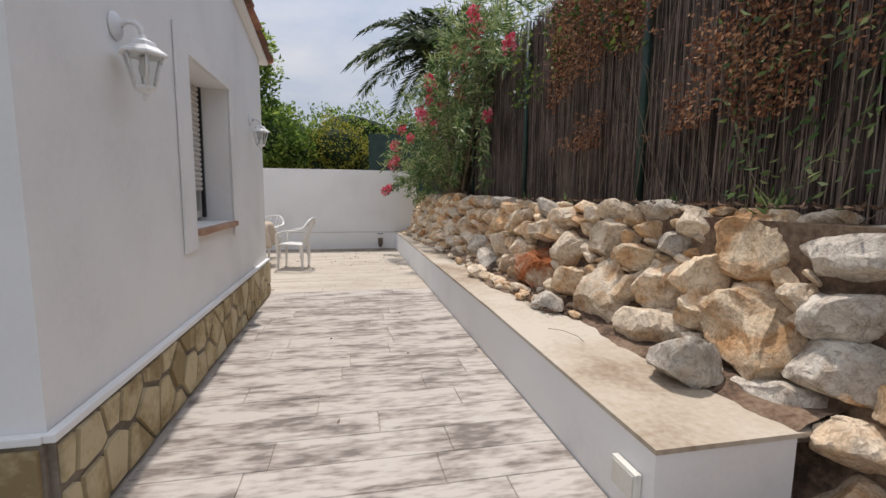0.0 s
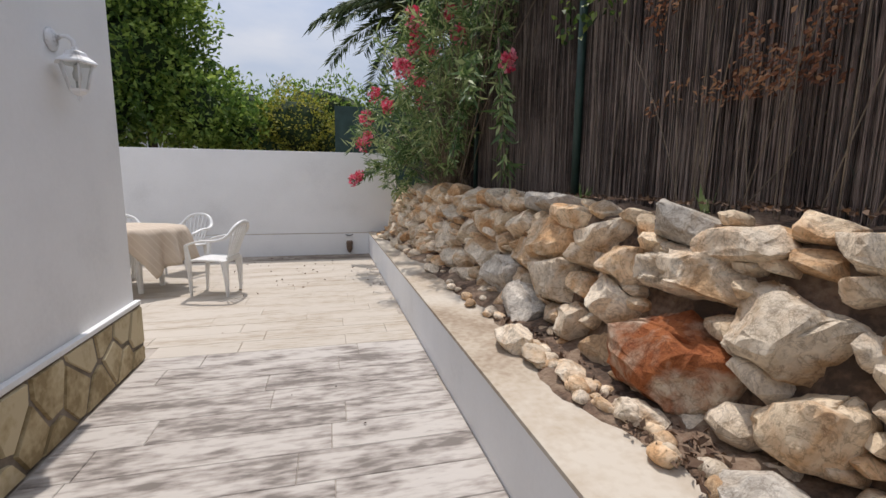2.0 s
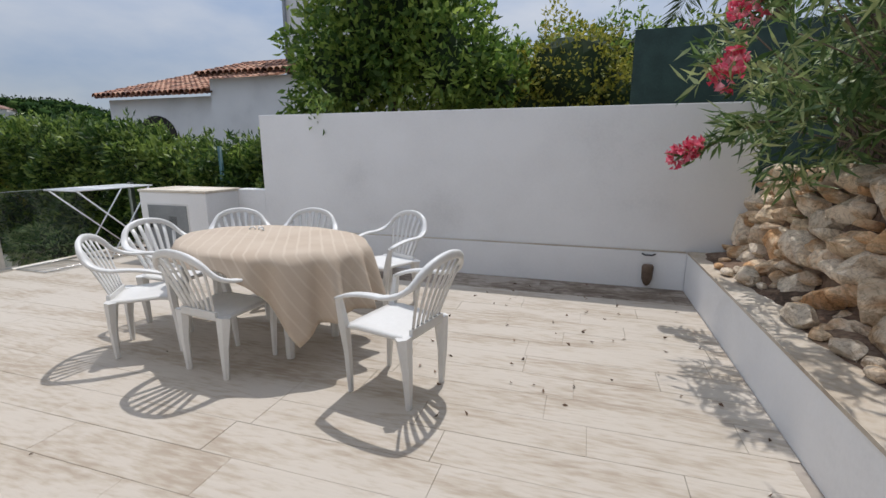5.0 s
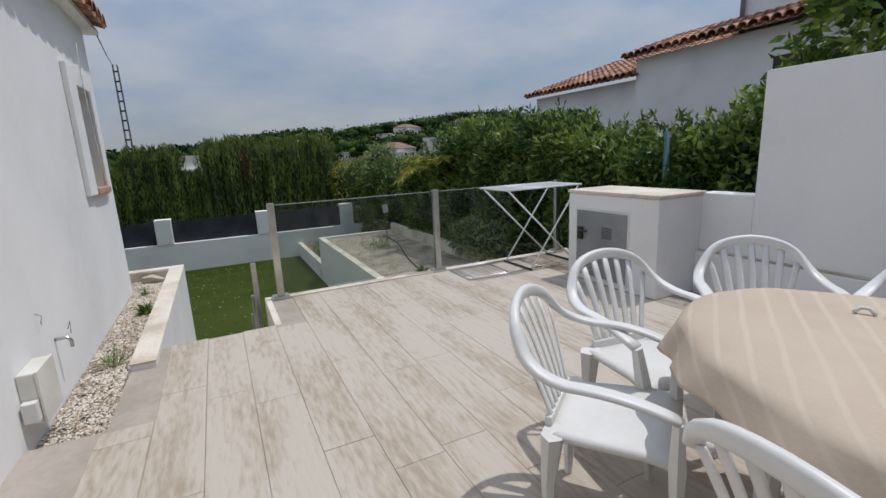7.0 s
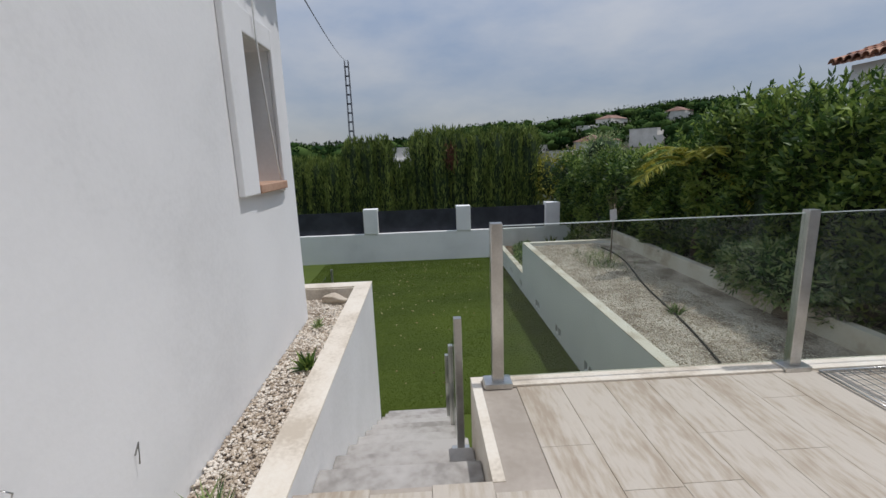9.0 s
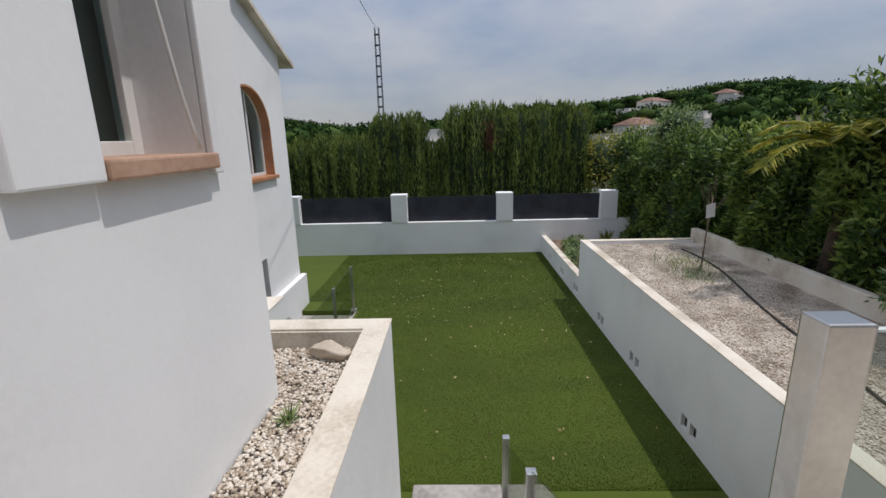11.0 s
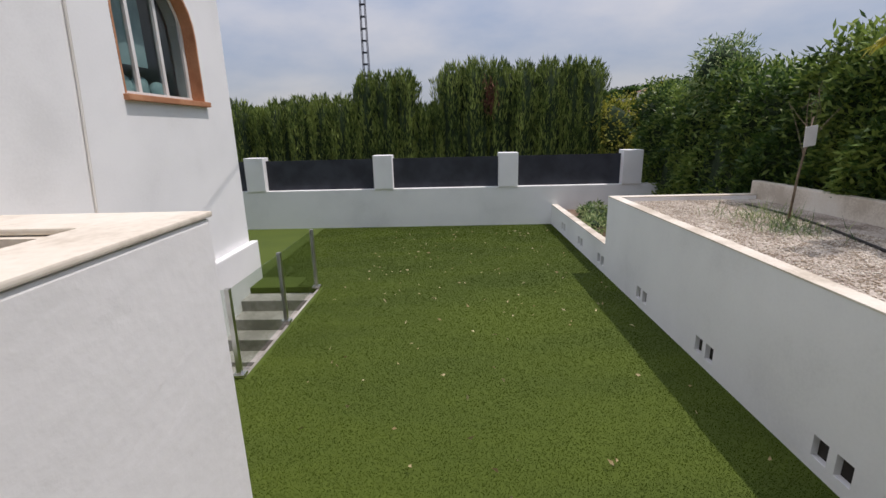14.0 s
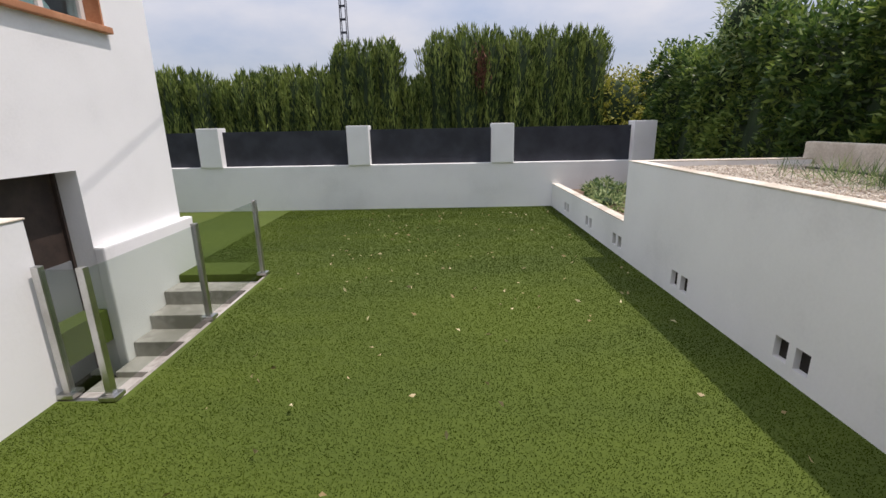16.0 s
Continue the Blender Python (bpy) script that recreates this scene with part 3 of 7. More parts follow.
structure("trim_block_foot", [(-10.46, -8.2, 4.022, 4.07, -2.1, LAWN + 0.075)], M_WHITE, "thin white foot strip along the lawn", "trim", 0.008)
structure("ceiling", [(-7.4, -1.0, 1.7, 5.1, 2.62, 2.72), (-13.6, -7.5, -2.0, 3.0, 2.45, 2.5)], M_WHITE, "plain white ceiling inside the house", "ceiling")
structure("wall_west_rooms", [(-7.5, -7.2, -2.0, 3.0, -2.1, 2.5), (-13.9, -7.2, -2.3, -2.0, -2.1, 2.5), (-13.6, -7.5, -2.0, 2.92, -0.2, -0.05)], M_WHITE, "plain inner walls and floor of the rooms", "wall")


def barrel_roof(name, x0, x1, y_eave, z_eave, length, rise, along, label, pitch=0.2):
    """Barrel tiles in columns, laid up a slope. along: the axis the eave runs on."""
    verts, faces = [], []
    n = max(2, int(round(abs(x1 - x0) / pitch)))
    rows = max(2, int(length / 0.36))
    for c in range(n):
        u = x0 + (c + 0.5) * (x1 - x0) / n
        for r in range(rows):
            for kind in (0, 1):
                base = len(verts)
                uu = u + (pitch / 2 if kind else 0)
                for e in (0, 1):
                    s = (r + e * 1.12) * length / rows
                    zz = z_eave + rise * s + (0.018 if e == 0 else 0.0) + (0 if kind else 0.015)
                    rad = 0.098 if e == 0 else 0.082
                    for a in range(7):
                        ang = math.pi * a / 6
                        w, h = rad * math.cos(ang), rad * math.sin(ang) * (1 if kind == 0 else -0.55)
                        for off in (0, 0.013):
                            ww, hh = w * (1 - off * 6), h - off if kind == 0 else h + off
                            verts.append((uu + ww, y_eave - s, zz + hh))
                for a in range(6):
                    for off in (0, 1):
                        p = base + 2 * a + off
                        faces.append((p, p + 2, p + 16, p + 14))
                    p = base + 2 * a
                    faces.append((p, p + 1, p + 3, p + 2))
    if along == "y":
        verts = [(-(y), x, z) for x, y, z in verts]
    return mesh_ob(name, verts, faces, M_TILE)


def house_roof():
    roof = empty("roof")
    tagged(roof, "clay barrel-tile roof with white verges", "roof", kind="structure")
    # terrace wing eave, falling towards the terrace
    t = barrel_roof("tiles", -7.72, -3.9, 5.60, 2.66, 2.4, 0.30, "x", "")
    t.parent = roof
    boxes("soffit", [(-7.72, -3.9, 5.08, 5.52, 2.60, 2.645)], M_WHITE, roof, "white eave slab")
    # passage gable: verge slab and tiles along the slope
    b2 = bmesh.new()
    zr = lambda y: 3.56 - 0.172 * (y - 0.87)
    for y0, y1 in ((0.92, 5.65),):
        vs = [b2.verts.new((x, y, zr(y) + dz)) for x in (-3.9, -0.895) for y in (y0, y1) for dz in (0.0, 0.06)]
        for f in ((0, 2, 3, 1), (4, 5, 7, 6), (0, 1, 5, 4), (2, 6, 7, 3), (1, 3, 7, 5), (0, 4, 6, 2)):
            b2.faces.new([vs[i] for i in f])
    bmesh.ops.recalc_face_normals(b2, faces=b2.faces)
    part("verge_slab", b2, M_WHITE, roof, "white verge slab")
    t2 = barrel_roof("tiles", -3.9, -0.93, 5.71, 2.80, 4.9, 0.172, "x", "")
    t2.parent = roof
    # far gable: verge strip and tiles
    b3 = bmesh.new()
    for x0, x1 in ((-14.32, -7.6),):
        vs = [b3.verts.new((x, y, gable(x) + dz)) for x in (x0, x1) for y in (-2.2, 3.38) for dz in (0.0, 0.07)]
        for f in ((0, 2, 3, 1), (4, 5, 7, 6), (0, 1, 5, 4), (2, 6, 7, 3), (1, 3, 7, 5), (0, 4, 6, 2)):
            b3.faces.new([vs[i] for i in f])
    bmesh.ops.recalc_face_normals(b3, faces=b3.faces)
    part("verge_slab", b3, M_CREAM, roof, "weathered cream verge slab")


house_roof()

# ---- stairs, planter by the stairs ----
stairs = empty("stairs")
tagged(stairs, "pale concrete steps going down to the lawn", "stairs", kind="structure")
RISE, RUN = -LAWN / STEPS, (8.85 + STEP_TOP) / (STEPS - 1)
for i in range(1, STEPS):
    x1 = STEP_TOP - (i - 1) * RUN
    bm = bmesh.new()
    add_box(bm, x1 - RUN - 0.02, x1, 5.893, 6.657, -2.1, -i * RISE, bev=0.012)
    part("step", bm, M_STEP, stairs)
planter = structure("planter_wall", [(-8.17, -5.02, 5.745, 5.89, -2.1, 0.033), (-8.17, -8.025, 4.03, 5.745, -2.1, 0.033)], M_ROUGHWHITE, "rough white planter wall beside the steps", "wall", 0.01)
structure("trim_planter", [(-8.174, -5.015, 5.742, 5.894, 0.034, 0.046), (-8.174, -8.021, 4.03, 5.742, 0.034, 0.046)], M_CREAM, "cream coping of the planter", "trim", 0.004)
structure("gravel_planter", [(-8.025, -7.5, 4.03, 5.745, -0.4, -0.09), (-7.5, -4.3, 5.42, 5.745, -0.4, -0.09)], M_GRAVEL, "bed of pale gravel along the house wall", "gravel")
structure("planter_inner", [(-8.024, -8.005, 4.03, 5.74, -0.2, 0.032)], M_CREAM, "stained cream inner face of the planter", "wall")

# ---- the lawn and its walls ----
RW = 8.66
structure("lawn", [(-17.72, -6.2, -4.0, 3.24, -2.3, LAWN - 0.012), (-17.72, -13.52, 3.24, 4.41, -2.3, LAWN - 0.012), (-11.0, -6.2, 3.24, 4.41, -2.3, LAWN - 0.012), (-17.72, -6.2, 4.41, RW, -2.3, LAWN - 0.012)],
          M_TURF, "green artificial turf lawn", "lawn")
rw = empty("retaining_wall")
tagged(rw, "white retaining wall with cream coping and vent holes", "wall", kind="structure")


def holed_wall(name, x0, x1, y0, y1, z0, z1, holes, material, parent):
    """A wall along x with small square holes: (centre x, centre z, width, height)."""
    rows, edge = [], x0
    for hx, hz, w, h in sorted(holes):
        a, c = hx - w / 2, hx + w / 2
        rows += [(edge, a, y0, y1, z0, z1), (a, c, y0, y1, z0, hz - h / 2), (a, c, y0, y1, hz + h / 2, z1)]
        edge = c
    rows.append((edge, x1, y0, y1, z0, z1))
    return boxes(name, rows, material, parent)


vent_x = [-9.67, -11.12, -12.54, -14.12, -15.28, -16.56]
pairs = [(vx + dx, -1.82, 0.12, 0.15) for vx in vent_x for dx in (-0.09, 0.09)]
holed_wall("wall_face", -13.95, -6.2, RW, RW + 0.13, -2.2, -0.815, [p for p in pairs if p[0] > -13.9], M_WHITE, rw)
holed_wall("wall_face", -17.72, -13.95, RW, RW + 0.13, -2.2, -1.545, [p for p in pairs if p[0] < -13.9], M_WHITE, rw)
# added near-black strip paints the shade in the holes
boxes("vent_back", [(-17.7, -6.2, RW + 0.045, RW + 0.128, -1.91, -1.73)], M_DARK, rw, "dark strip coloured as the shade in the vent holes")
boxes("coping", [(-13.955, -6.2, RW - 0.004, RW + 0.134, -0.814, -0.80), (-13.955, -13.82, RW + 0.134, 10.72, -0.814, -0.80), (-17.72, -13.955, RW - 0.004, RW + 0.134, -1.544, -1.53)], M_CREAM, rw, "cream coping", 0.004)
boxes("wall_end", [(-13.95, -13.82, RW + 0.13, 10.72, -2.2, -0.815)], M_WHITE, rw)
structure("gravel_bed", [(-13.82, -6.2, RW + 0.13, 10.74, -2.0, -0.87)], M_GRAVEL, "raised bed of pale gravel with young plants", "gravel")
structure("dirt_bed", [(-17.72, -13.95, RW + 0.13, 10.74, -2.2, -1.66)], M_DIRT, "small planting bed by the garden wall", "gravel")
kerb = structure("kerb", [(-14.0, -6.2, 10.74, 10.86, -2.0, -0.62)], M_CREAM, "weathered concrete kerb before the hedge", "kerb", 0.015)
structure("ground_hedge", [(-14.0, -4.2, 10.86, 15.4, -2.2, -0.75), (-18.2, -14.0, 11.25, 15.4, -2.2, -0.75), (-17.72, -14.0, 10.74, 11.25, -2.2, -1.66)], M_DIRT, "shaded earth under the hedge", "ground")
structure("ground_north", [(-4.2, 8.0, 10.23, 24.0, -2.2, 0.2)], M_DIRT, "earth behind the garden wall", "ground")
structure("ground_upper", [(1.98, 12.0, -3.5, 10.23, -0.6, 1.12)], M_DIRT, "earth above the boulders", "ground")

structure("ground_west", [(-40.0, -17.98, -30.0, 40.0, -3.2, -2.1)], M_LAND, "dry scrub ground under the cypresses", "ground")
garden = empty("garden_wall")
tagged(garden, "low white garden wall with pillars and black screens", "wall", kind="structure")
boxes("wall_base", [(-17.98, -17.72, -6.0, 11.2, -2.2, -1.095)], M_WHITE, garden, bev=0.01)
for y in (-4.25, -1.31, 1.58, 4.55, 7.42, 10.22):
    boxes("pillar", [(-18.03, -17.69, y, y + 0.44, -1.097, -0.33)], M_WHITE, garden, bev=0.012)
for y0, y1 in ((-3.81, -1.31), (-0.87, 1.58), (2.02, 4.55), (4.99, 7.42), (7.86, 10.22)):
    boxes("screen", [(-17.88, -17.865, y0, y1, -1.10, -0.41)], M_MESH, garden, "black windbreak screen")

# stairwell down to the basement door
well = empty("basement_stairs")
tagged(well, "narrow grey steps down to the basement door", "stairs", kind="structure")
for i in range(4):
    boxes("step", [(-13.50 + 0.30 * i, -13.20 + 0.30 * i, 3.352, 4.37, -2.7, LAWN - 0.155 * (i + 1) + 0.06)], M_STEP, well, bev=0.008)
boxes("landing", [(-12.3, -11.0, 3.24, 4.37, -2.8, -2.60)], M_STEP, well)
boxes("side_wall", [(-13.52, -11.0, 4.37, 4.41, -2.7, LAWN - 0.02), (-11.1, -11.0, 3.24, 4.37, -2.7, LAWN - 0.02)], M_STEP, well)


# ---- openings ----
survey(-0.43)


def passage_window():
    w = empty("window_1")
    tagged(w, "window with a half-lowered off-white roller shutter and terracotta sill", "window", kind="structure")
    x = -1.20
    boxes("window_frame", [(x - 0.06, x, WY0, WY0 + 0.05, WZ0, WZ1), (x - 0.06, x, WY1 - 0.05, WY1, WZ0, WZ1), (x - 0.06, x, WY0 + 0.05, WY1 - 0.05, WZ0 + 0.03, WZ0 + 0.085)], M_SHUTTER, w, bev=0.004)
    boxes("guide_rail", [(x + 0.002, x + 0.03, WY1 - 0.03, WY1 - 0.002, WZ0 + 0.03, WZ1)], M_BLACK, w, "dark shutter guide")
    boxes("pane", [(x - 0.04, x - 0.034, WY0 + 0.05, WY1 - 0.05, WZ0 + 0.085, WZ1)], M_WINDOW, w)
    # added flat sheet; the room's darkness is put into its colour
    boxes("dark_room", [(x - 0.2, x - 0.19, WY0, WY1, WZ0, WZ1)], M_DARK, w, "dark sheet coloured as the unlit room behind the glass")
    boxes("paper_notice", [(x - 0.03, x - 0.027, 3.86, 3.95, 1.13, 1.20)], M_PAPER, w, "small white sticker on the glass")
    n = 21
    z0, z1 = 1.235, WZ1
    sh = empty("shutter")
    sh.matrix_world = Matrix.Identity(4)
    sh.parent = w
    for i in range(n):
        a, c = z0 + (z1 - z0) * i / n, z0 + (z1 - z0) * (i + 1) / n
        pr = [(x + 0.004, a + 0.001), (x + 0.014, a + 0.010), (x + 0.018, (a + c) / 2), (x + 0.014, c - 0.008), (x + 0.004, c - 0.001), (x - 0.002, c - 0.001), (x - 0.002, a + 0.001)]
        v = [(px, y, pz) for y in (WY0 + 0.03, WY1 - 0.03) for px, pz in pr]
        k = len(pr)
        f = [(j, (j + 1) % k, k + (j + 1) % k, k + j) for j in range(k)] + [tuple(range(k))[::-1], tuple(range(k, 2 * k))]
        mesh_ob("slat", v, f, M_SHUTTER, sh)
    boxes("window_sill", [(x, -0.915, WY0 + 0.002, WY1 - 0.002, WZ0 - 0.045, WZ0 - 0.002)], M_SILL, w, "terracotta sill tiles", 0.01)


passage_window()
survey(0.0)


def terrace_window():
    w = empty("window_2")
    tagged(w, "deep-set window with a white frame and clay sill", "window", kind="structure")
    y = 5.20
    boxes("window_frame", [(TX0, TX0 + 0.05, y - 0.05, y, TZ0, TZ1), (TX1 - 0.05, TX1, y - 0.05, y, TZ0, TZ1), (TX0 + 0.05, TX1 - 0.05, y - 0.05, y, TZ0, TZ0 + 0.05), (TX0 + 0.05, TX1 - 0.05, y - 0.05, y, TZ1 - 0.05, TZ1)], M_PLASTIC, w, bev=0.004)
    boxes("pane", [(TX0 + 0.05, TX1 - 0.05, y - 0.03, y - 0.025, TZ0 + 0.05, TZ1 - 0.05)], M_WINDOW, w)
    boxes("curtain", [(TX0, TX1, y - 0.09, y - 0.08, TZ0, TZ1)], M_JOINT, w, "grey-brown curtain behind the glass")
    boxes("window_sill", [(TX0 + 0.002, TX1 - 0.002, y, 5.47, TZ0 - 0.05, TZ0 + 0.004)], M_SILL, w, "clay sill tile", 0.008)
    t = np.linspace(0, 1, 24)
    p = np.stack([-6.85 - 0.24 * t ** 3 + 0.02 * np.sin(7 * t), 5.47 - 0.02 * t, 2.35 - 1.23 * t], 1)
    tube("cord", p, 0.006, M_PLASTIC, w, "hanging white cord", k=5)


terrace_window()


def arched_window():
    w = empty("window_3")
    tagged(w, "arched window with a white frame in an orange terracotta reveal", "window", kind="structure")
    # reveal lining
    v, f = [], []
    prof = [(AX0, AZ0)] + arc + [(AX1, AZ0)]
    for x, z in prof:
        dx, dz = cx - x, (AZ0 + 0.5) - z
        L = math.hypot(dx, dz)
        for y, off in ((3.06, 0.004), (3.243, 0.004), (3.243, 0.03), (3.06, 0.03)):
            v.append((x + dx / L * off, y, z + dz / L * off))
    for i in range(len(prof) - 1):
        for a in range(4):
            c = (a + 1) % 4
            f.append((4 * i + a, 4 * i + c, 4 * i + 4 + c, 4 * i + 4 + a))
    mesh_ob("reveal", v, f, M_TERRA, w, "orange terracotta reveal")
    boxes("window_sill", [(AX0 - 0.03, AX1 + 0.03, 3.06, 3.30, AZ0 - 0.055, AZ0 + 0.005)], M_TERRA, w, "orange terracotta sill", 0.008)
    y = 3.10
    fr = []
    for x in (AX0 + 0.03, AX0 + 0.50, AX0 + 0.97, AX1 - 0.08):
        top = AZS + (AZT - AZS) * math.sqrt(max(0.0, 1 - ((x + 0.025 - cx) / hw) ** 2)) - 0.03
        fr.append((x, x + 0.05, y - 0.04, y, AZ0, top))
    fr += [(AX0 + 0.03, AX1 - 0.03, y - 0.042, y + 0.002, AZ0 + 0.004, AZ0 + 0.055)]
    for r in fr:
        boxes("window_frame", [r], M_PLASTIC, w, bev=0.004)
    top = [(x * 0.965 + cx * 0.035, z - 0.02) for x, z in arc]
    v, f = sweep([(x, y - 0.02, z) for x, z in top], 0.045, 0.045, up=(0, 1, 0), k=6)
    mesh_ob("arch_frame", v, f, M_PLASTIC, w)
    v = [(x, y - 0.03, AZ0) for x in (AX0 + 0.03, AX1 - 0.03)][::-1] + [(x, y - 0.03, z) for x, z in top]
    mesh_ob("pane", v, [tuple(range(len(v)))], M_WINDOW, w)
    # cushions and a headrest behind the glass
    for i, (px, s) in enumerate(((-12.98, 0.15), (-12.66, 0.17), (-12.34, 0.17), (-12.03, 0.16))):
        p, fc = rock_shape(ICO3, np.random.default_rng(40 + i), 4, 0.02)
        mesh_ob("cushion", p * (s, 0.08, s * 0.85) + (px, 2.83, AZ0 + s * 0.72), fc, M_INDOOR, None, "", True)
    boxes("blind", [(-12.70, -11.83, 2.925, 2.935, 0.95, 1.9)], M_INDOOR, w, "pale blue blind behind the glass")


arched_window()
for ob in [o for o in scene.objects if o.name.startswith("cushion")]:
    tagged(ob, "pale green cushion on the inner window ledge", "cushion", "cushions behind the window")
tagged(boxes("window_bench", [(-13.5, -11.3, 2.55, 3.06, 0.45, AZ0 + 0.002)], M_WHITE), "white inner window ledge", "ledge", kind="structure")


def basement_door():
    d = empty("door_1")
    tagged(d, "open basement doorway with a dark brown door and grey panel", "door", kind="structure")
    boxes("leaf", [(DX0 + 0.02, DX1 - 0.02, 2.98, 3.02, -1.50, DZ1 - 0.02)], M_BROWN, d, "dark brown upper leaf")
    boxes("lower_panel", [(DX0 + 0.02, DX1 - 0.02, 2.985, 3.03, DZ0, -1.50)], M_GREYDOOR, d, "grey frosted lower panel")
    boxes("frame", [(DX0 + 0.002, DX0 + 0.03, 2.96, 3.05, DZ0, DZ1 - 0.002)], M_BROWN, d)


basement_door()


# ---- balustrades ----
def rail_post(parent, x, y, z0, z1, w=0.045, d=0.045, name="post"):
    bm2 = bmesh.new()
    add_box(bm2, x - w / 2, x + w / 2, y - d / 2, y + d / 2, z0, z1, bev=0.004)
    p = part(name, bm2, M_STEEL, parent, "brushed steel post")
    bm3 = bmesh.new()
    add_box(bm3, x - w * 1.1, x + w * 1.1, y - d * 1.2, y + d * 1.2, z0 - 0.002, z0 + 0.028, bev=0.004)
    part("base_plate", bm3, M_STEEL, p)
    return p


bal = empty("terrace_balustrade")
tagged(bal, "frameless glass balustrade on steel posts along the terrace edge", "balustrade", kind="structure")
for y in (6.80, 8.46, 10.12):
    rail_post(bal, -6.10, y, 0.0, 0.895, 0.05, 0.062)
for y0, y1 in ((6.835, 8.425), (8.495, 10.085)):
    g = boxes("pane", [(-6.105, -6.095, y0, y1, 0.045, 0.875)], M_GLASS, bal)
    g.visible_shadow = False
    boxes("edge", [(-6.105, -6.095, y0, y1, 0.8752, 0.879)], M_GLASSEDGE, g, "pale polished glass edge")
boxes("edge_strip", [(-6.15, -6.06, 6.72, 10.2, -0.002, 0.012)], M_CREAM, bal, "pale edge strip", 0.003)

sbal = empty("stair_balustrade")
tagged(sbal, "glass stair balustrade on slim steel posts", "balustrade", kind="structure")
for x, zb, zt in ((-6.28, -0.55, 0.33), (-7.15, -1.1, -0.22), (-8.05, -1.65, -0.72)):
    rail_post(sbal, x, 6.60, zb, zt, 0.045, 0.045)
for x0, x1, z0, z1 in ((-7.12, -6.31, -0.5, 0.30), (-8.02, -7.18, -1.05, -0.25)):
    v = [(x, y, z) for y in (6.595, 6.605) for x, z in ((x1, z0 + 0.06), (x1, z1), (x0, z1 - 0.5), (x0, z0 - 0.5))]
    g = mesh_ob("pane", v, [(0, 1, 2, 3), (7, 6, 5, 4), (0, 4, 5, 1), (1, 5, 6, 2), (2, 6, 7, 3), (3, 7, 4, 0)], M_GLASS, sbal)
    g.visible_shadow = False

wbal = empty("well_balustrade")
tagged(wbal, "low glass balustrade round the basement steps", "balustrade", kind="structure")
for x, y in ((-11.02, 4.36), (-12.24, 4.36), (-13.475, 4.36), (-11.05, 4.07)):
    rail_post(wbal, x, y, LAWN, -1.12, 0.045, 0.045)
for r in ((-12.21, -11.05, 4.355, 4.365, LAWN + 0.03, -1.14), (-13.45, -12.27, 4.355, 4.365, LAWN + 0.03, -1.14), (-11.04, -11.03, 4.10, 4.33, LAWN + 0.03, -1.14)):
    g = boxes("pane", [r], M_GLASS, wbal)
    g.visible_shadow = False


# ---- utility box with its grey door ----
def utility_box():
    u = empty("utility_box")
    tagged(u, "white rendered utility box with a grey metal door", "utility box")
    bm2 = bmesh.new()
    add_box(bm2, -5.19, -4.16, 9.50, 10.06, 0.0, 0.835, bev=0.012)
    part("body", bm2, M_WHITE, u)
    boxes("lid", [(-5.20, -4.15, 9.49, 10.07, 0.836, 0.866)], M_CREAM, u, "cream stained top slab", 0.008)
    d = boxes("door", [(-5.06, -4.46, 9.485, 9.498, 0.06, 0.68)], M_GREYDOOR, u, "grey metal door", 0.003)
    boxes("handle", [(-5.03, -4.97, 9.46, 9.484, 0.40, 0.52)], M_BLACK, d, "black lock", 0.006)
    tube("lever", [(-5.0, 9.455, 0.49), (-4.96, 9.45, 0.49), (-4.90, 9.45, 0.485)], 0.010, M_BLACK, d, "", 6)
    for i in range(8):
        boxes("vent_slot", [(-4.74 + 0.0, -4.62, 9.4835, 9.4855, 0.44 + 0.014 * i, 0.446 + 0.014 * i)], M_BLACK, d)
    boxes("door_frame", [(-5.08, -4.44, 9.494, 9.4995, 0.04, 0.70)], M_PLASTIC, u)


utility_box()


# ---- wall lamps ----
def wall_lamp():
    a = empty("wall_lamp")
    tagged(a, "chipped white lantern wall lamp on a curved arm", "lamp", "wall lamps")
    lathe("wall_plate", [(0.0, 0.0), (0.062, 0.0), (0.062, 0.010), (0.045, 0.022), (0.02, 0.03)], M_LAMP, a, m=pose(0, 0, 0, 0, 90, 0))
    tube("arm", [(0.02, 0, 0.0), (0.05, 0, 0.02), (0.08, 0, 0.022), (0.108, 0, 0.0), (0.112, 0, -0.05)], 0.013, M_LAMP, a, "", 8)
    o = Matrix.Translation((0.112, 0, -0.03))
    lathe("cap", [(0.0, 0.0), (0.016, -0.002), (0.022, -0.02), (0.055, -0.035), (0.062, -0.055), (0.105, -0.085), (0.108, -0.094), (0.09, -0.096)], M_LAMP, a, k=6, m=o, smooth=False)
    for i in range(6):
        t = math.pi * 2 * i / 6
        c, s = math.cos(t), math.sin(t)
        tube("bar", [(0.112 + 0.082 * c, 0.082 * s, -0.125), (0.112 + 0.045 * c, 0.045 * s, -0.265)], 0.006, M_LAMP, a, "", 5)
    g = lathe("lantern_glass", [(0.074, -0.097), (0.040, -0.232)], M_LANTERN, a, k=6, m=o, smooth=False)
    lathe("bowl", [(0.05, -0.232), (0.048, -0.245), (0.03, -0.26), (0.012, -0.268), (0.014, -0.285), (0.004, -0.30)], M_LAMP, a, k=6, m=o, smooth=False)
    lathe("bulb", [(0.0, -0.19), (0.02, -0.18), (0.024, -0.15), (0.014, -0.12), (0.012, -0.10)], M_PLASTIC, a, k=10, m=o)
    return a


lamp = wall_lamp()
lamp.matrix_world = pose(-0.963, 2.03, 1.945) @ Matrix.Scale(0.95, 4)
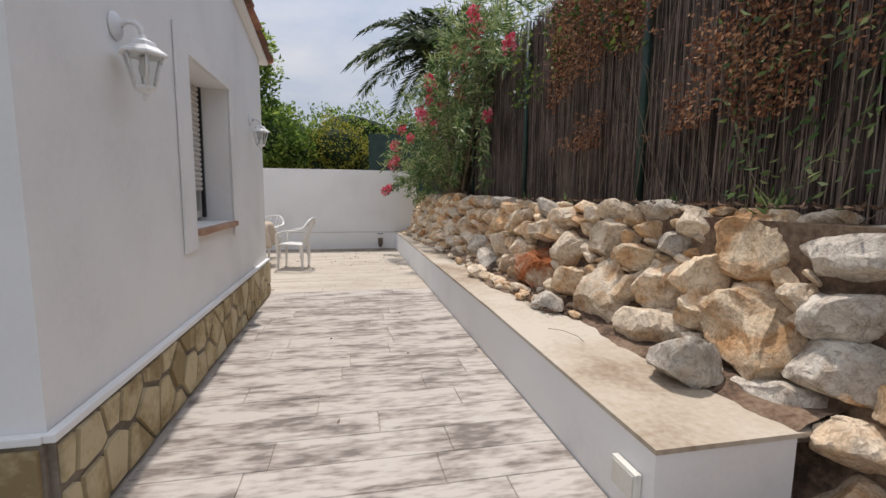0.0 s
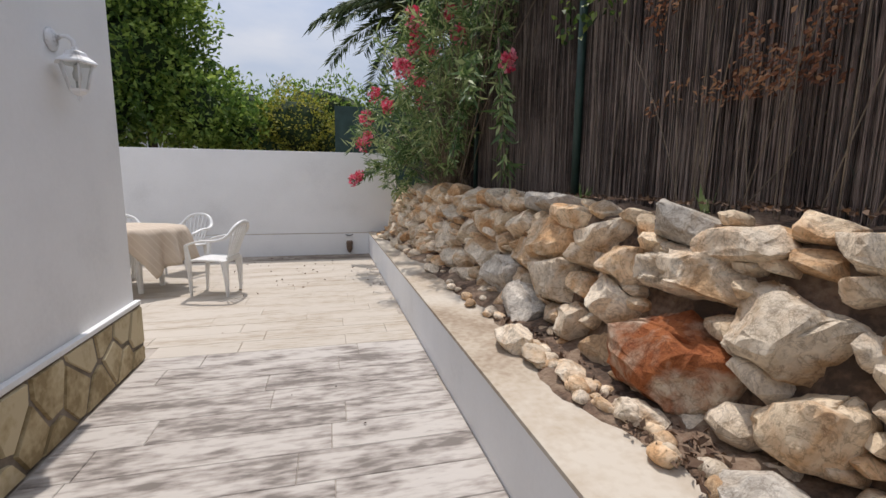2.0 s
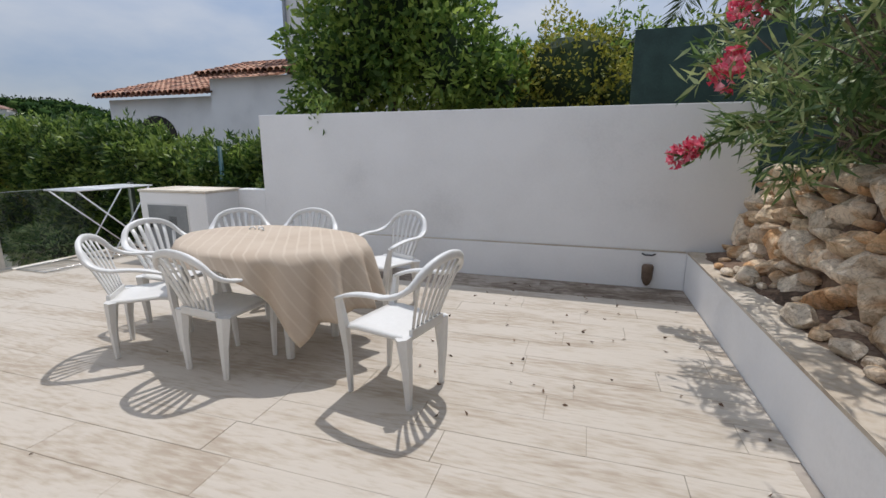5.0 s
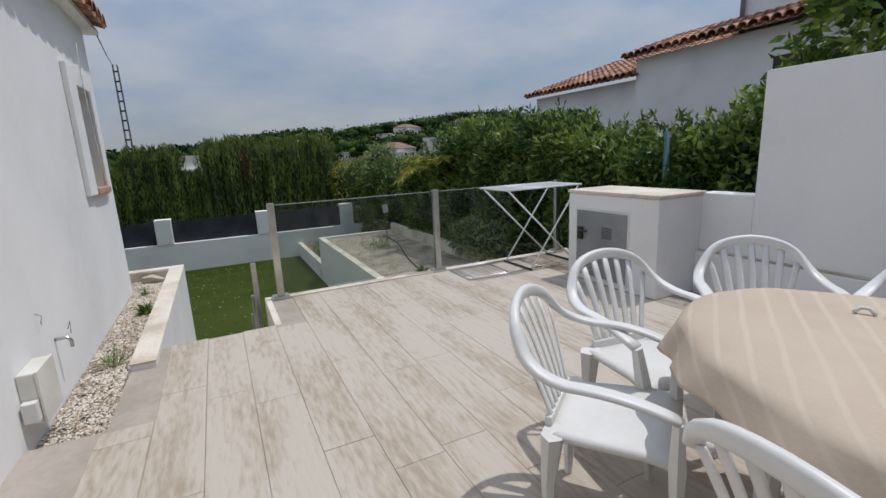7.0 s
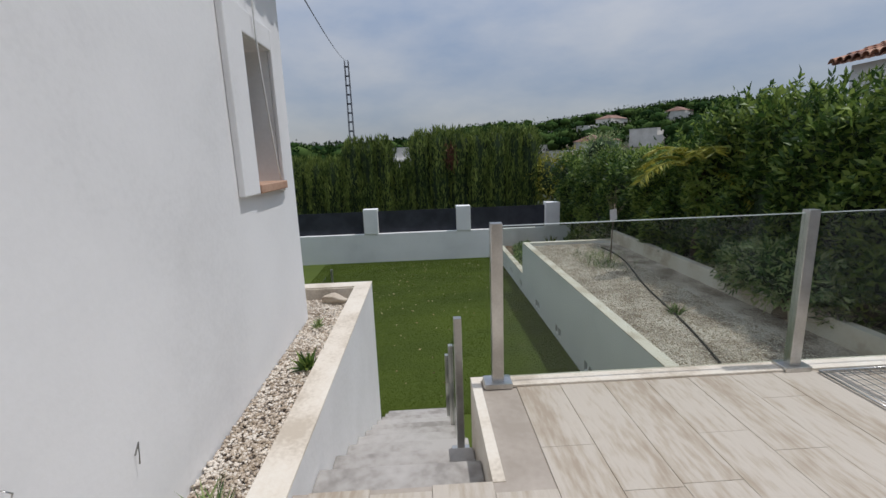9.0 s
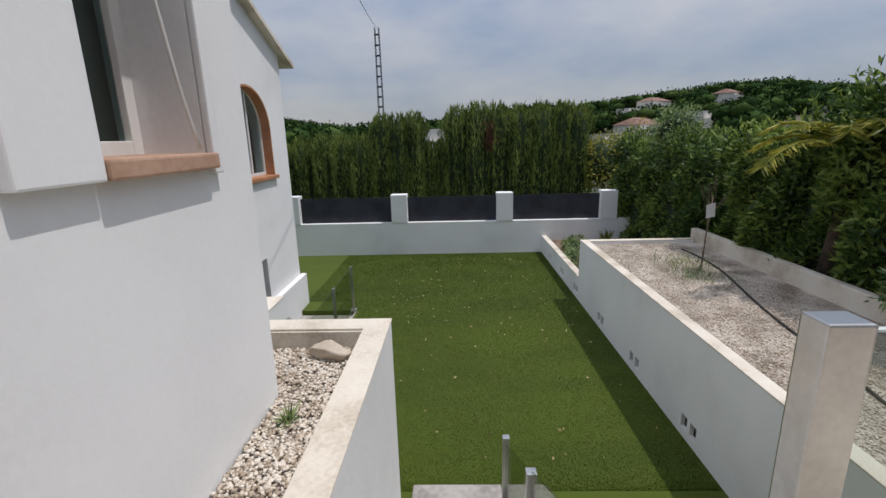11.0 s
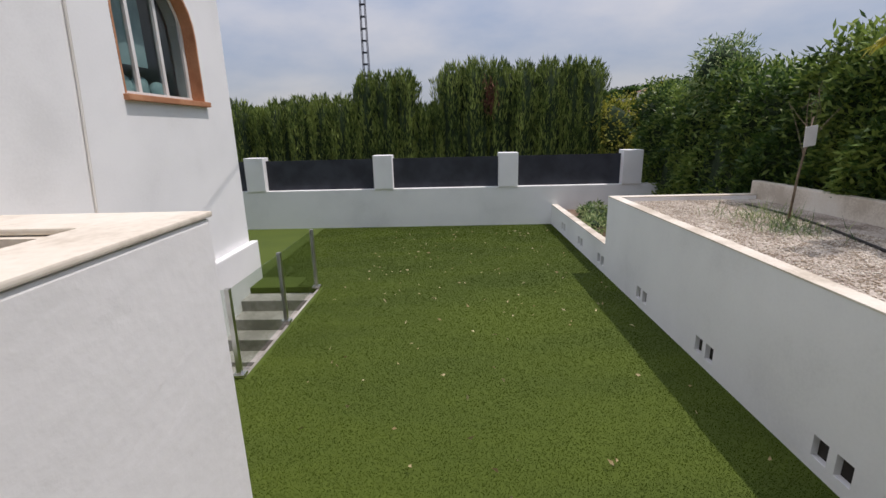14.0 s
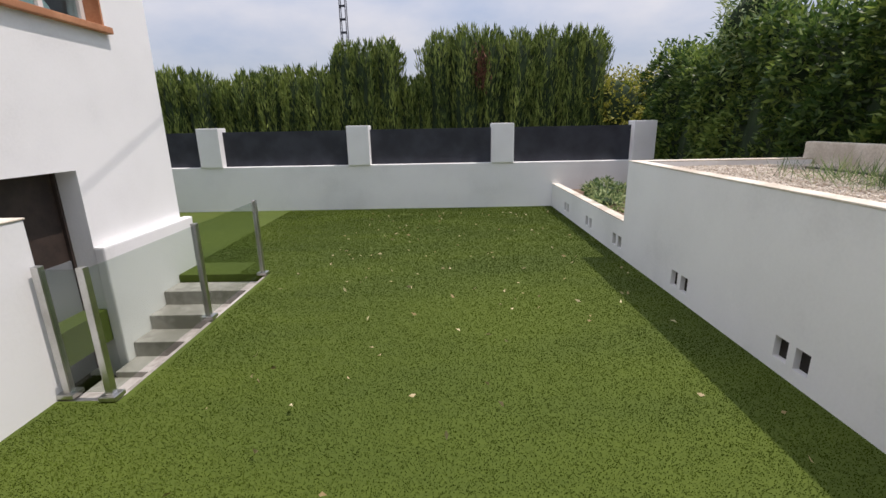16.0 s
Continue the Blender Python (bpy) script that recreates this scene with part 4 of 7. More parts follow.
copy_thing(lamp, pose(-0.963, 4.80, 1.965) @ Matrix.Scale(0.95, 4))


# ---- plastic chairs ----
def bez(p0, p1, p2, n):
    t = np.linspace(0, 1, n)[:, None]
    return (1 - t) ** 2 * np.array(p0) + 2 * t * (1 - t) * np.array(p1) + t ** 2 * np.array(p2)


def plastic_chair():
    c = empty("garden_chair")
    tagged(c, "white plastic garden chair with a slatted fan back", "chair", "chairs round the table")
    # seat: dished slab
    nx, ny = 9, 9
    v, f = [], []
    for k, dz in ((0, 0.0), (1, -0.022)):
        for j in range(ny):
            for i in range(nx):
                u, w = i / (nx - 1) * 2 - 1, j / (ny - 1) * 2 - 1
                x = u * (0.215 + 0.015 * w)
                y = w * 0.215
                z = 0.43 - 0.018 * (1 - u * u) * (1 - w * w) - 0.025 * max(0.0, w - 0.6) / 0.4 + dz + 0.012 * w
                v.append((x, y, z))
    q = nx * ny
    for j in range(ny - 1):
        for i in range(nx - 1):
            a = j * nx + i
            f += [(a, a + 1, a + 1 + nx, a + nx), (q + a, q + a + nx, q + a + 1 + nx, q + a + 1)]
    ring = [i for i in range(nx)] + [j * nx + nx - 1 for j in range(1, ny)] + [(ny - 1) * nx + i for i in range(nx - 2, -1, -1)] + [j * nx for j in range(ny - 2, 0, -1)]
    for a, b2 in zip(ring, ring[1:] + ring[:1]):
        f.append((b2, a, q + a, q + b2))
    mesh_ob("seat", v, f, M_PLASTIC, c, "", True)
    # one band: arm, back arch, arm
    half = np.concatenate([bez((0.265, 0.19, 0.60), (0.29, 0.05, 0.665), (0.285, -0.12, 0.655), 8)[:-1],
                           bez((0.285, -0.12, 0.655), (0.275, -0.25, 0.665), (0.225, -0.29, 0.745), 6)[:-1],
                           bez((0.225, -0.29, 0.745), (0.18, -0.345, 0.84), (0.0, -0.35, 0.845), 8)])
    other = half[::-1][1:] * (-1, 1, 1)
    band = np.concatenate([half, other])
    n = len(band)
    up = np.linspace(0, 1, n)
    back = np.exp(-((up - 0.5) / 0.2) ** 2)
    v, fc = [], []
    # cross-section: wide flat arms turning into an upright back rim
    tg = np.gradient(band, axis=0)
    tg = unit(tg)
    k = 8
    for i in range(n):
        side = unit(np.cross(tg[i], (0, 0, 1)) + 1e-6)
        upv = np.cross(side, tg[i])
        wide, thin = 0.058 - 0.030 * back[i], 0.022 + 0.030 * back[i]
        for a in range(k):
            ang = 2 * math.pi * (a + 0.5) / k
            v.append(band[i] + side * math.copysign(abs(math.cos(ang)) ** 0.6, math.cos(ang)) * wide / 2 + upv * math.copysign(abs(math.sin(ang)) ** 0.6, math.sin(ang)) * thin / 2)
    for i in range(n - 1):
        for a in range(k):
            b2 = (a + 1) % k
            fc.append((i * k + a, i * k + b2, (i + 1) * k + b2, (i + 1) * k + a))
    fc += [tuple(range(k))[::-1], tuple((n - 1) * k + a for a in range(k))]
    mesh_ob("arm_and_back_rim", v, fc, M_PLASTIC, c, "", True)
    # fan slats
    for i in range(7):
        u = i / 6 * 2 - 1
        x0, x1 = 0.125 * u, 0.205 * u
        ztop = 0.835 - 0.10 * abs(u) ** 2.2
        ytop = -0.345 + 0.05 * abs(u) ** 2.5
        pth = bez((x0, -0.20, 0.435), ((x0 + x1) / 2, -0.245, 0.60), (x1, ytop, ztop), 7)
        vv, ff = sweep(pth, 0.036, 0.011, up=(0, -1, 0.15), k=6)
        mesh_ob("slat", vv, ff, M_PLASTIC, c, "", True)
    boxes("back_foot", [(-0.16, 0.16, -0.222, -0.196, 0.405, 0.455)], M_PLASTIC, c, "", 0.006)
    # legs: tapered channels; the front ones carry the arms
    for sx in (-1, 1):
        for pth, w in (([(sx * 0.175, -0.20, 0.0), (sx * 0.185, -0.20, 0.22), (sx * 0.19, -0.185, 0.42)], [0.046, 0.074, 0.115]),
                       ([(sx * 0.185, 0.205, 0.0), (sx * 0.20, 0.20, 0.25), (sx * 0.225, 0.195, 0.42), (sx * 0.265, 0.19, 0.60)], [0.040, 0.058, 0.078, 0.052])):
            vv, ff = sweep(pth, w, np.asarray(w) * 0.72, up=(0, 1, 0), k=6)
            mesh_ob("leg", vv, ff, M_PLASTIC, c)
    return c


def place_chair(base, tx, ty, fx, fy, made=[]):
    """Stands a chair with the top of its back at (tx, ty), facing along (fx, fy)."""
    f2 = unit(np.array([fx, fy], float))
    o = np.array([tx, ty]) + 0.34 * f2
    m = pose(o[0], o[1], 0.0, 0, 0, math.degrees(math.atan2(-f2[0], f2[1]))) @ Matrix.Scale(0.96, 4)
    if not made:
        made.append(1)
        base.matrix_world = m
        return base
    return copy_thing(base, m)


chair = plastic_chair()
for tx, ty, fx, fy in ((-0.54, 7.38, -0.96, 0.22), (-1.39, 9.08, -0.40, -0.92), (-3.05, 8.76, 0.72, -0.70), (-2.36, 8.98, 0.20, -0.98), (-3.27, 7.97, 0.97, -0.12), (-2.98, 7.28, 0.80, 0.60), (-2.05, 7.09, 0.13, 0.99)):
    place_chair(chair, tx, ty, fx, fy)


# ---- table and cloth ----
TC, TA, TB, TROT = (-1.98, 7.86), 0.73, 0.49, radians(-12)


def table():
    t = empty("garden_table", pose(TC[0], TC[1], 0, 0, 0, math.degrees(TROT)))
    tagged(t, "white oval plastic garden table", "table")
    n = 40
    v = [(TA * math.cos(2 * math.pi * i / n), TB * math.sin(2 * math.pi * i / n), z) for z in (0.69, 0.722) for i in range(n)]
    f = [tuple(range(n))[::-1], tuple(range(n, 2 * n))] + [(i, (i + 1) % n, n + (i + 1) % n, n + i) for i in range(n)]
    mesh_ob("tabletop", v, f, M_PLASTIC, t)
    for sx in (-1, 1):
        for sy in (-1, 1):
            vv, ff = sweep([(sx * 0.35, sy * 0.21, 0.0), (sx * 0.34, sy * 0.20, 0.69)], [0.055, 0.08], [0.055, 0.08], up=(0, 1, 0), k=8)
            mesh_ob("leg", vv, ff, M_PLASTIC, t)


table()


def tablecloth():
    n, rings = 160, 14
    v, f = [(0, 0, 0.730)], []
    hang = []
    for i in range(n):
        a = 2 * math.pi * i / n
        ux, uy = math.cos(a), math.sin(a)
        th = math.degrees(math.atan2(TB * uy, TA * ux) + TROT)
        th = (th + 180) % 360 - 180
        drop = float(np.interp(th, [-180, -120, -84, -64, -50, -42, -30, -12, 5, 40, 72, 180], [0.13, 0.09, 0.08, 0.16, 0.34, 0.51, 0.40, 0.36, 0.38, 0.30, 0.14, 0.13])) + 0.006 * math.sin(7 * a)
        hang.append(drop)
    for r in range(1, rings + 1):
        for i in range(n):
            a = 2 * math.pi * i / n
            if r <= 4:
                k = r / 4
                v.append((TA * 1.006 * k * math.cos(a), TB * 1.006 * k * math.sin(a), 0.730 - (0.003 if r == 4 else 0) + 0.0016 * math.sin(11 * a + r * 2)))
            else:
                s = (r - 4) / (rings - 4)
                fold = 0.11 * s ** 0.8 * (math.sin(27 * a + 1.4 * math.sin(3 * a)) * 0.35 + math.sin(15 * a + 0.8 + 0.9 * math.sin(2 * a))) * min(1.0, hang[i] * 2.2)
                e = 0.02 + fold * 0.6 + 0.05 * s
                v.append(((TA * 1.006 + e) * math.cos(a), (TB * 1.006 + e) * math.sin(a), 0.725 - s * hang[i] - 0.004))
    for i in range(n):
        f.append((0, 1 + i, 1 + (i + 1) % n))
    for r in range(rings - 1):
        for i in range(n):
            j = (i + 1) % n
            f.append((1 + r * n + i, 1 + r * n + j, 1 + (r + 1) * n + j, 1 + (r + 1) * n + i)[::-1])
    ob = mesh_ob("tablecloth", v, f, M_CLOTH, None, "", True)
    ob.matrix_world = pose(TC[0], TC[1], 0, 0, 0, math.degrees(TROT))
    sol = ob.modifiers.new("thickness", "SOLIDIFY")
    sol.thickness, sol.offset = 0.003, 1.0
    tagged(ob, "beige striped tablecloth hanging unevenly over the table", "tablecloth")


tablecloth()
for i, (dx, dy, rz) in enumerate(((-2.33, 8.09, 20), (-2.27, 8.12, 80), (-2.22, 8.08, 140))):
    ob = tube("cloth_clip", [(-0.025, 0, 0.738), (-0.01, 0.012, 0.752), (0.012, 0.010, 0.752), (0.025, 0, 0.738)], 0.006, M_PLASTIC, None, "", 6)
    ob.matrix_world = pose(dx, dy, 0, 0, 0, rz)
    tagged(ob, "white plastic cloth clip lying on the table", "clip", "clips on the table")


# ---- boulders ----
def stone_mat(name, pale, mid, warm, stain, rust=0.5):
    """Weathered limestone: pale and grey faces, ochre stains, dark pits and fine cracks, each stone its own."""
    m = bpy.data.materials.new(name)
    m.use_nodes = True
    n, l = m.node_tree.nodes, m.node_tree.links
    b = n["Principled BSDF"]
    b.inputs["Roughness"].default_value, b.inputs["Specular IOR Level"].default_value = 0.92, 0.25
    geo, info, add = n.new("ShaderNodeNewGeometry"), n.new("ShaderNodeObjectInfo"), n.new("ShaderNodeVectorMath")
    add.operation = "MULTIPLY_ADD"
    l.new(info.outputs["Random"], add.inputs[0])
    add.inputs[1].default_value = (37.0, 19.0, 53.0)
    l.new(geo.outputs["Position"], add.inputs[2])

    def field(scale, detail, rough, distort=0.0):
        t = n.new("ShaderNodeTexNoise")
        t.inputs["Scale"].default_value, t.inputs["Detail"].default_value, t.inputs["Roughness"].default_value, t.inputs["Distortion"].default_value = scale, detail, rough, distort
        l.new(add.outputs["Vector"], t.inputs["Vector"])
        return t.outputs["Fac"]

    def ramp(src, stops):
        r = n.new("ShaderNodeValToRGB")
        els = r.color_ramp.elements
        while len(els) < len(stops):
            els.new(0.5)
        for e, (p, c) in zip(els, stops):
            e.position, e.color = p, (*c, 1)
        l.new(src, r.inputs["Fac"])
        return r.outputs["Color"]

    def mix(kind, fac, a, c):
        x = n.new("ShaderNodeMix")
        x.data_type, x.blend_type = "RGBA", kind
        if isinstance(fac, float):
            x.inputs["Factor"].default_value = fac
        else:
            l.new(fac, x.inputs["Factor"])
        l.new(a, x.inputs["A"])
        l.new(c, x.inputs["B"])
        return x.outputs["Result"]

    faces, grains = field(8.0, 9.0, 0.72), field(38.0, 6.0, 0.7)
    stains, cracks = field(3.1, 4.0, 0.6, 0.8), field(11.0, 6.0, 0.6, 1.6)
    body = ramp(faces, ((0.34, mid), (0.55, pale), (0.72, tuple(min(0.70, v * 1.15) for v in pale))))
    tint = ramp(faces, ((0.35, warm), (0.68, stain)))
    grey = (0.0, 0.0, 0.0)
    spread = ramp(stains, ((rust, grey), (rust + 0.16, (1.0, 1.0, 1.0))))
    col = mix("MIX", spread, body, tint)
    col = mix("MULTIPLY", 0.6, col, ramp(grains, ((0.34, (0.45, 0.40, 0.36)), (0.47, (1.0, 1.0, 1.0)))))
    col = mix("MULTIPLY", 0.4, col, ramp(cracks, ((0.455, (1.0, 1.0, 1.0)), (0.485, (0.30, 0.24, 0.20)), (0.50, (0.30, 0.24, 0.20)), (0.53, (1.0, 1.0, 1.0)))))
    shade, hue = n.new("ShaderNodeMapRange"), n.new("ShaderNodeHueSaturation")
    shade.inputs["To Min"].default_value, shade.inputs["To Max"].default_value = 1.25, 1.75
    l.new(info.outputs["Random"], shade.inputs["Value"])
    l.new(shade.outputs["Result"], hue.inputs["Value"])
    l.new(col, hue.inputs["Color"])
    l.new(hue.outputs["Color"], b.inputs["Base Color"])
    total = n.new("ShaderNodeMath")
    total.operation = "MULTIPLY_ADD"
    l.new(grains, total.inputs[0])
    total.inputs[1].default_value = 0.35
    l.new(faces, total.inputs[2])
    bp = n.new("ShaderNodeBump")
    bp.inputs["Strength"].default_value, bp.inputs["Distance"].default_value = 0.75, 0.04
    l.new(total.outputs[0], bp.inputs["Height"])
    l.new(bp.outputs["Normal"], b.inputs["Normal"])
    return m


M_STONE = stone_mat("limestone", (0.57, 0.49, 0.385), (0.40, 0.325, 0.235), (0.34, 0.205, 0.105), (0.54, 0.385, 0.235), 0.47)
M_TANSTONE = stone_mat("ochre_limestone", (0.56, 0.455, 0.325), (0.43, 0.315, 0.20), (0.36, 0.19, 0.085), (0.53, 0.345, 0.19), 0.44)
M_REDSTONE = stone_mat("rust_red_limestone", (0.44, 0.36, 0.27), (0.30, 0.15, 0.08), (0.19, 0.055, 0.02), (0.32, 0.115, 0.042), 0.40)
M_GREYSTONE = stone_mat("grey_limestone", (0.46, 0.42, 0.36), (0.28, 0.245, 0.205), (0.25, 0.18, 0.12), (0.38, 0.30, 0.21), 0.56)
WALL_Y, WALL_X = (-2.5, 1.0, 2.3, 3.5, 5.5, 7.9, 10.4), (1.80, 1.76, 1.64, 1.49, 1.48, 1.36, 1.27)
LEAN = 0.36


def wall_face(y, z):
    """How far out the face of the boulder wall stands."""
    return float(np.interp(y, WALL_Y, WALL_X)) + LEAN * (z - 0.4)


def boulder(ico, y, z, a, b2, rng, material, parent, back=0.0, tilt=0.0, holes=()):
    """A weathered block with flat broken faces in the wall: half width a, half height b2."""
    d, f = ico
    deep = min(0.24, 0.55 * (a + b2) + 0.04)
    p = np.sign(d) * np.abs(d) ** np.array([0.62, 0.62, 0.70])
    for k in range(12):
        nrm = rng.normal(size=3)
        if k % 2:
            nrm = nrm * (0.8, 0.7, 0.4) + (0, 0.55, 0.8)
        nrm = unit(nrm)
        lim = (p @ nrm).max() * rng.uniform(0.60, 0.88)
        p = p - np.maximum(p @ nrm - lim, 0)[:, None] * nrm
    p = p * (a, b2, deep) / np.abs(p).max(0)
    s = rng.uniform(0, 90)
    q = d * (a, b2, deep) / 0.2
    rough = 0.11 * min(a, b2)
    p = p + d * (rough * (1.2 * noise3(q, 1.3, s) + 0.8 * noise3(q, 3.4, s + 3) - 0.9 * np.abs(noise3(q, 2.1, s + 21)) + 0.45 * noise3(q, 8.0, s + 9)))[:, None]
    for hy, hz, hr in holes:
        gap = np.hypot(p[:, 0] - hy, p[:, 1] - hz) / hr
        p[:, 2] -= np.where(p[:, 2] > 0, 0.075 * np.clip(1.35 - gap, 0, 1) ** 0.5, 0)
    c, sn = math.cos(tilt), math.sin(tilt)
    u, w = p[:, 0] * c - p[:, 1] * sn, p[:, 0] * sn + p[:, 1] * c
    up = np.array([LEAN, 0, 1.0]) / math.hypot(LEAN, 1)
    outv = np.array([-1.0, 0, LEAN]) / math.hypot(LEAN, 1)
    centre = np.array([wall_face(y, z), y, z]) - outv * (deep * 0.72 + back)
    v = centre + u[:, None] * np.array([0, 1.0, 0]) + w[:, None] * up + p[:, 2:] * outv
    ob = mesh_ob("stone", v, f, material, parent, "", True)
    ob.data.set_sharp_from_angle(angle=radians(24))
    return ob


# blocks along the wall: place, height, half width, half height
NEAR_BLOCKS = ((1.65, 1.03, 0.25, 0.16), (1.05, 1.04, 0.33, 0.14), (1.09, 0.80, 0.15, 0.12), (1.49, 0.66, 0.24, 0.21), (1.10, 0.62, 0.20, 0.12), (0.93, 0.40, 0.16, 0.11), (0.78, 0.55, 0.13, 0.10),
               (1.27, 0.83, 0.08, 0.07), (1.76, 0.66, 0.08, 0.09), (0.55, 0.85, 0.22, 0.18), (0.45, 0.35, 0.25, 0.20), (-0.1, 0.75, 0.3, 0.25), (0.35, 1.08, 0.25, 0.10), (1.25, 0.38, 0.17, 0.12))
MID_BLOCKS = ((2.07, 0.50, 0.27, 0.14), (2.03, 0.74, 0.19, 0.16), (1.82, 0.84, 0.15, 0.13), (2.08, 0.99, 0.14, 0.09), (1.96, 1.11, 0.10, 0.08), (2.33, 0.88, 0.15, 0.09), (2.30, 1.04, 0.08, 0.06), (2.70, 0.95, 0.18, 0.12),
              (3.06, 0.88, 0.17, 0.16), (2.53, 0.59, 0.21, 0.23), (2.92, 0.64, 0.12, 0.14), (2.26, 1.16, 0.17, 0.07), (2.68, 1.15, 0.14, 0.08), (2.92, 1.13, 0.11, 0.07), (2.47, 1.11, 0.10, 0.06), (2.28, 0.68, 0.09, 0.11),
              (1.74, 0.70, 0.07, 0.08), (3.30, 1.10, 0.16, 0.07), (3.62, 1.14, 0.16, 0.07))
FAR_BLOCKS = ((4.62, 0.97, 0.22, 0.15), (4.85, 0.83, 0.25, 0.12), (4.39, 0.73, 0.22, 0.12), (4.21, 0.92, 0.15, 0.09), (4.10, 1.05, 0.16, 0.13), (4.12, 0.58, 0.11, 0.10), (5.20, 0.64, 0.28, 0.14), (4.65, 0.52, 0.24, 0.15),
              (5.08, 1.04, 0.21, 0.11), (5.76, 0.98, 0.24, 0.12), (5.66, 0.71, 0.26, 0.15), (4.47, 1.12, 0.16, 0.08), (4.71, 1.18, 0.15, 0.06), (5.01, 1.18, 0.14, 0.07), (5.40, 1.00, 0.16, 0.09), (6.20, 0.84, 0.30, 0.13),
              (6.80, 0.97, 0.26, 0.12), (3.86, 0.72, 0.14, 0.12), (3.85, 0.93, 0.12, 0.11))


def boulder_wall():
    rng = np.random.default_rng(11)
    wall = empty("boulder_wall")
    tagged(wall, "dry-stacked limestone boulder wall with one rust-red block", "stone wall", kind="structure")
    placed = []
    for y, z, a, b2 in NEAR_BLOCKS + MID_BLOCKS + FAR_BLOCKS:
        boulder(ICO4, y, z, a * 1.14, b2 * 1.20, rng, M_TANSTONE if rng.random() < 0.3 else (M_GREYSTONE if rng.random() < 0.2 else M_STONE), wall, 0.0, rng.uniform(-0.22, 0.22))
        placed.append((y, z, a, b2))
    red = boulder(ICO4, 3.47, 0.65, 0.31, 0.205, rng, M_REDSTONE, wall, -0.03, 0.1)
    red["label"] = "rust-red block"
    pitted = boulder(icosphere(5), 3.52, 0.95, 0.29, 0.14, rng, M_STONE, wall, -0.03, -0.05, ((0.13, 0.055, 0.028), (0.06, 0.05, 0.026), (0.10, -0.01, 0.032), (0.05, -0.065, 0.036)))
    pitted["label"] = "pale block with round holes"
    placed += [(3.47, 0.64, 0.29, 0.185), (3.52, 0.94, 0.27, 0.125)]
    # lesser stones of the far stretch, then chinks between the blocks
    tries = 0
    while tries < 16000:
        tries += 1
        y = rng.uniform(-2.2, 9.95)
        z = rng.uniform(0.42 if y > 1.0 else 0.05, 1.19)
        a = rng.uniform(0.10, 0.19) if tries < 4000 else (rng.uniform(0.065, 0.11) if tries < 9000 else rng.uniform(0.035, 0.06))
        b2 = a * rng.uniform(0.55, 0.9)
        if all(((y - c) / (a + e)) ** 2 + ((z - g) / (b2 + h)) ** 2 > 0.74 for c, g, e, h in placed):
            placed.append((y, z, a, b2))
            boulder(ICO3, y, z, a * 1.12, b2 * 1.15, rng, M_TANSTONE if rng.random() < 0.4 else M_STONE, wall, 0.02 if y > 5.5 else 0.05, rng.uniform(-0.5, 0.5))
    # loose stones on the ledge and at the near end
    loose = ((1.60, 1.50, 0.36, 0.20, 0.21, 0.17), (1.49, 2.80, 0.37, 0.15, 0.23, 0.11), (1.36, 3.95, 0.385, 0.09, 0.12, 0.06), (1.43, 3.74, 0.39, 0.10, 0.14, 0.05), (1.47, 3.35, 0.385, 0.10, 0.15, 0.06), (1.34, 4.18, 0.385, 0.13, 0.20, 0.09),
             (1.36, 6.3, 0.38, 0.09, 0.13, 0.07), (1.34, 7.2, 0.38, 0.09, 0.13, 0.08), (1.25, 8.1, 0.38, 0.10, 0.16, 0.08), (1.24, 8.9, 0.38, 0.09, 0.14, 0.09), (1.30, 7.7, 0.38, 0.08, 0.10, 0.06), (1.62, 0.52, 0.02, 0.20, 0.16, 0.12), (1.45, 0.15, 0.0, 0.14, 0.20, 0.08), (1.33, 0.72, -0.02, 0.10, 0.17, 0.05))
    for k, (x, y, z, a, b2, c2) in enumerate(loose):
        p, f = rock_shape(ICO4, np.random.default_rng(300 + k), 22, 0.12)
        p = (p @ np.array(Euler((0.0, 0.0, 0.9 * k)).to_matrix()).T) * (a, b2, c2)
        ob = mesh_ob("loose_boulder", p + (x, y, z + c2 * 0.55), f, M_GREYSTONE if k < 2 else M_STONE, None, "", True)
        ob.data.set_sharp_from_angle(angle=radians(24))
        tagged(ob, "loose grey-brown limestone rock lying at the foot of the wall", "rock", "loose rocks at the wall")
    # rubble strip between the ledge and the stones
    rows = np.linspace(1.0, 9.95, 140)
    v, f = [], []
    for y in rows:
        inner = wall_face(y, 0.4) - 0.05 - 0.05 * (1 + math.sin(2.1 * y) * math.sin(5.3 * y + 1)) - 0.06 * math.exp(-((y - 3.7) / 0.7) ** 2)
        top = bench_top(y + 0.43)
        for x, dz in ((inner, -0.004), (inner + 0.05, 0.018), (inner + 0.14, 0.035), (wall_face(y, 0.4) + 0.2, 0.07)):
            v.append((x + 0.012 * math.sin(31 * y), y, top + dz * (1 + 0.5 * math.sin(17 * y + 9 * x))))
    for i in range(len(rows) - 1):
        for a in range(3):
            q = 4 * i + a
            f.append((q, q + 1, q + 5, q + 4))
    tagged(mesh_ob("earth_strip", v, f, M_DIRT, None, "", True), "reddish earth and rubble on the ledge", "earth", kind="structure")
    for k in range(90):
        y = rng.uniform(2.2, 9.6) if k % 2 else rng.normal(3.7, 0.5)
        a = rng.uniform(0.018, 0.055)
        p, ff = rock_shape(ICO2, rng, 8, 0.08)
        p = p * (a, a * rng.uniform(1.0, 1.6), a * 0.7)
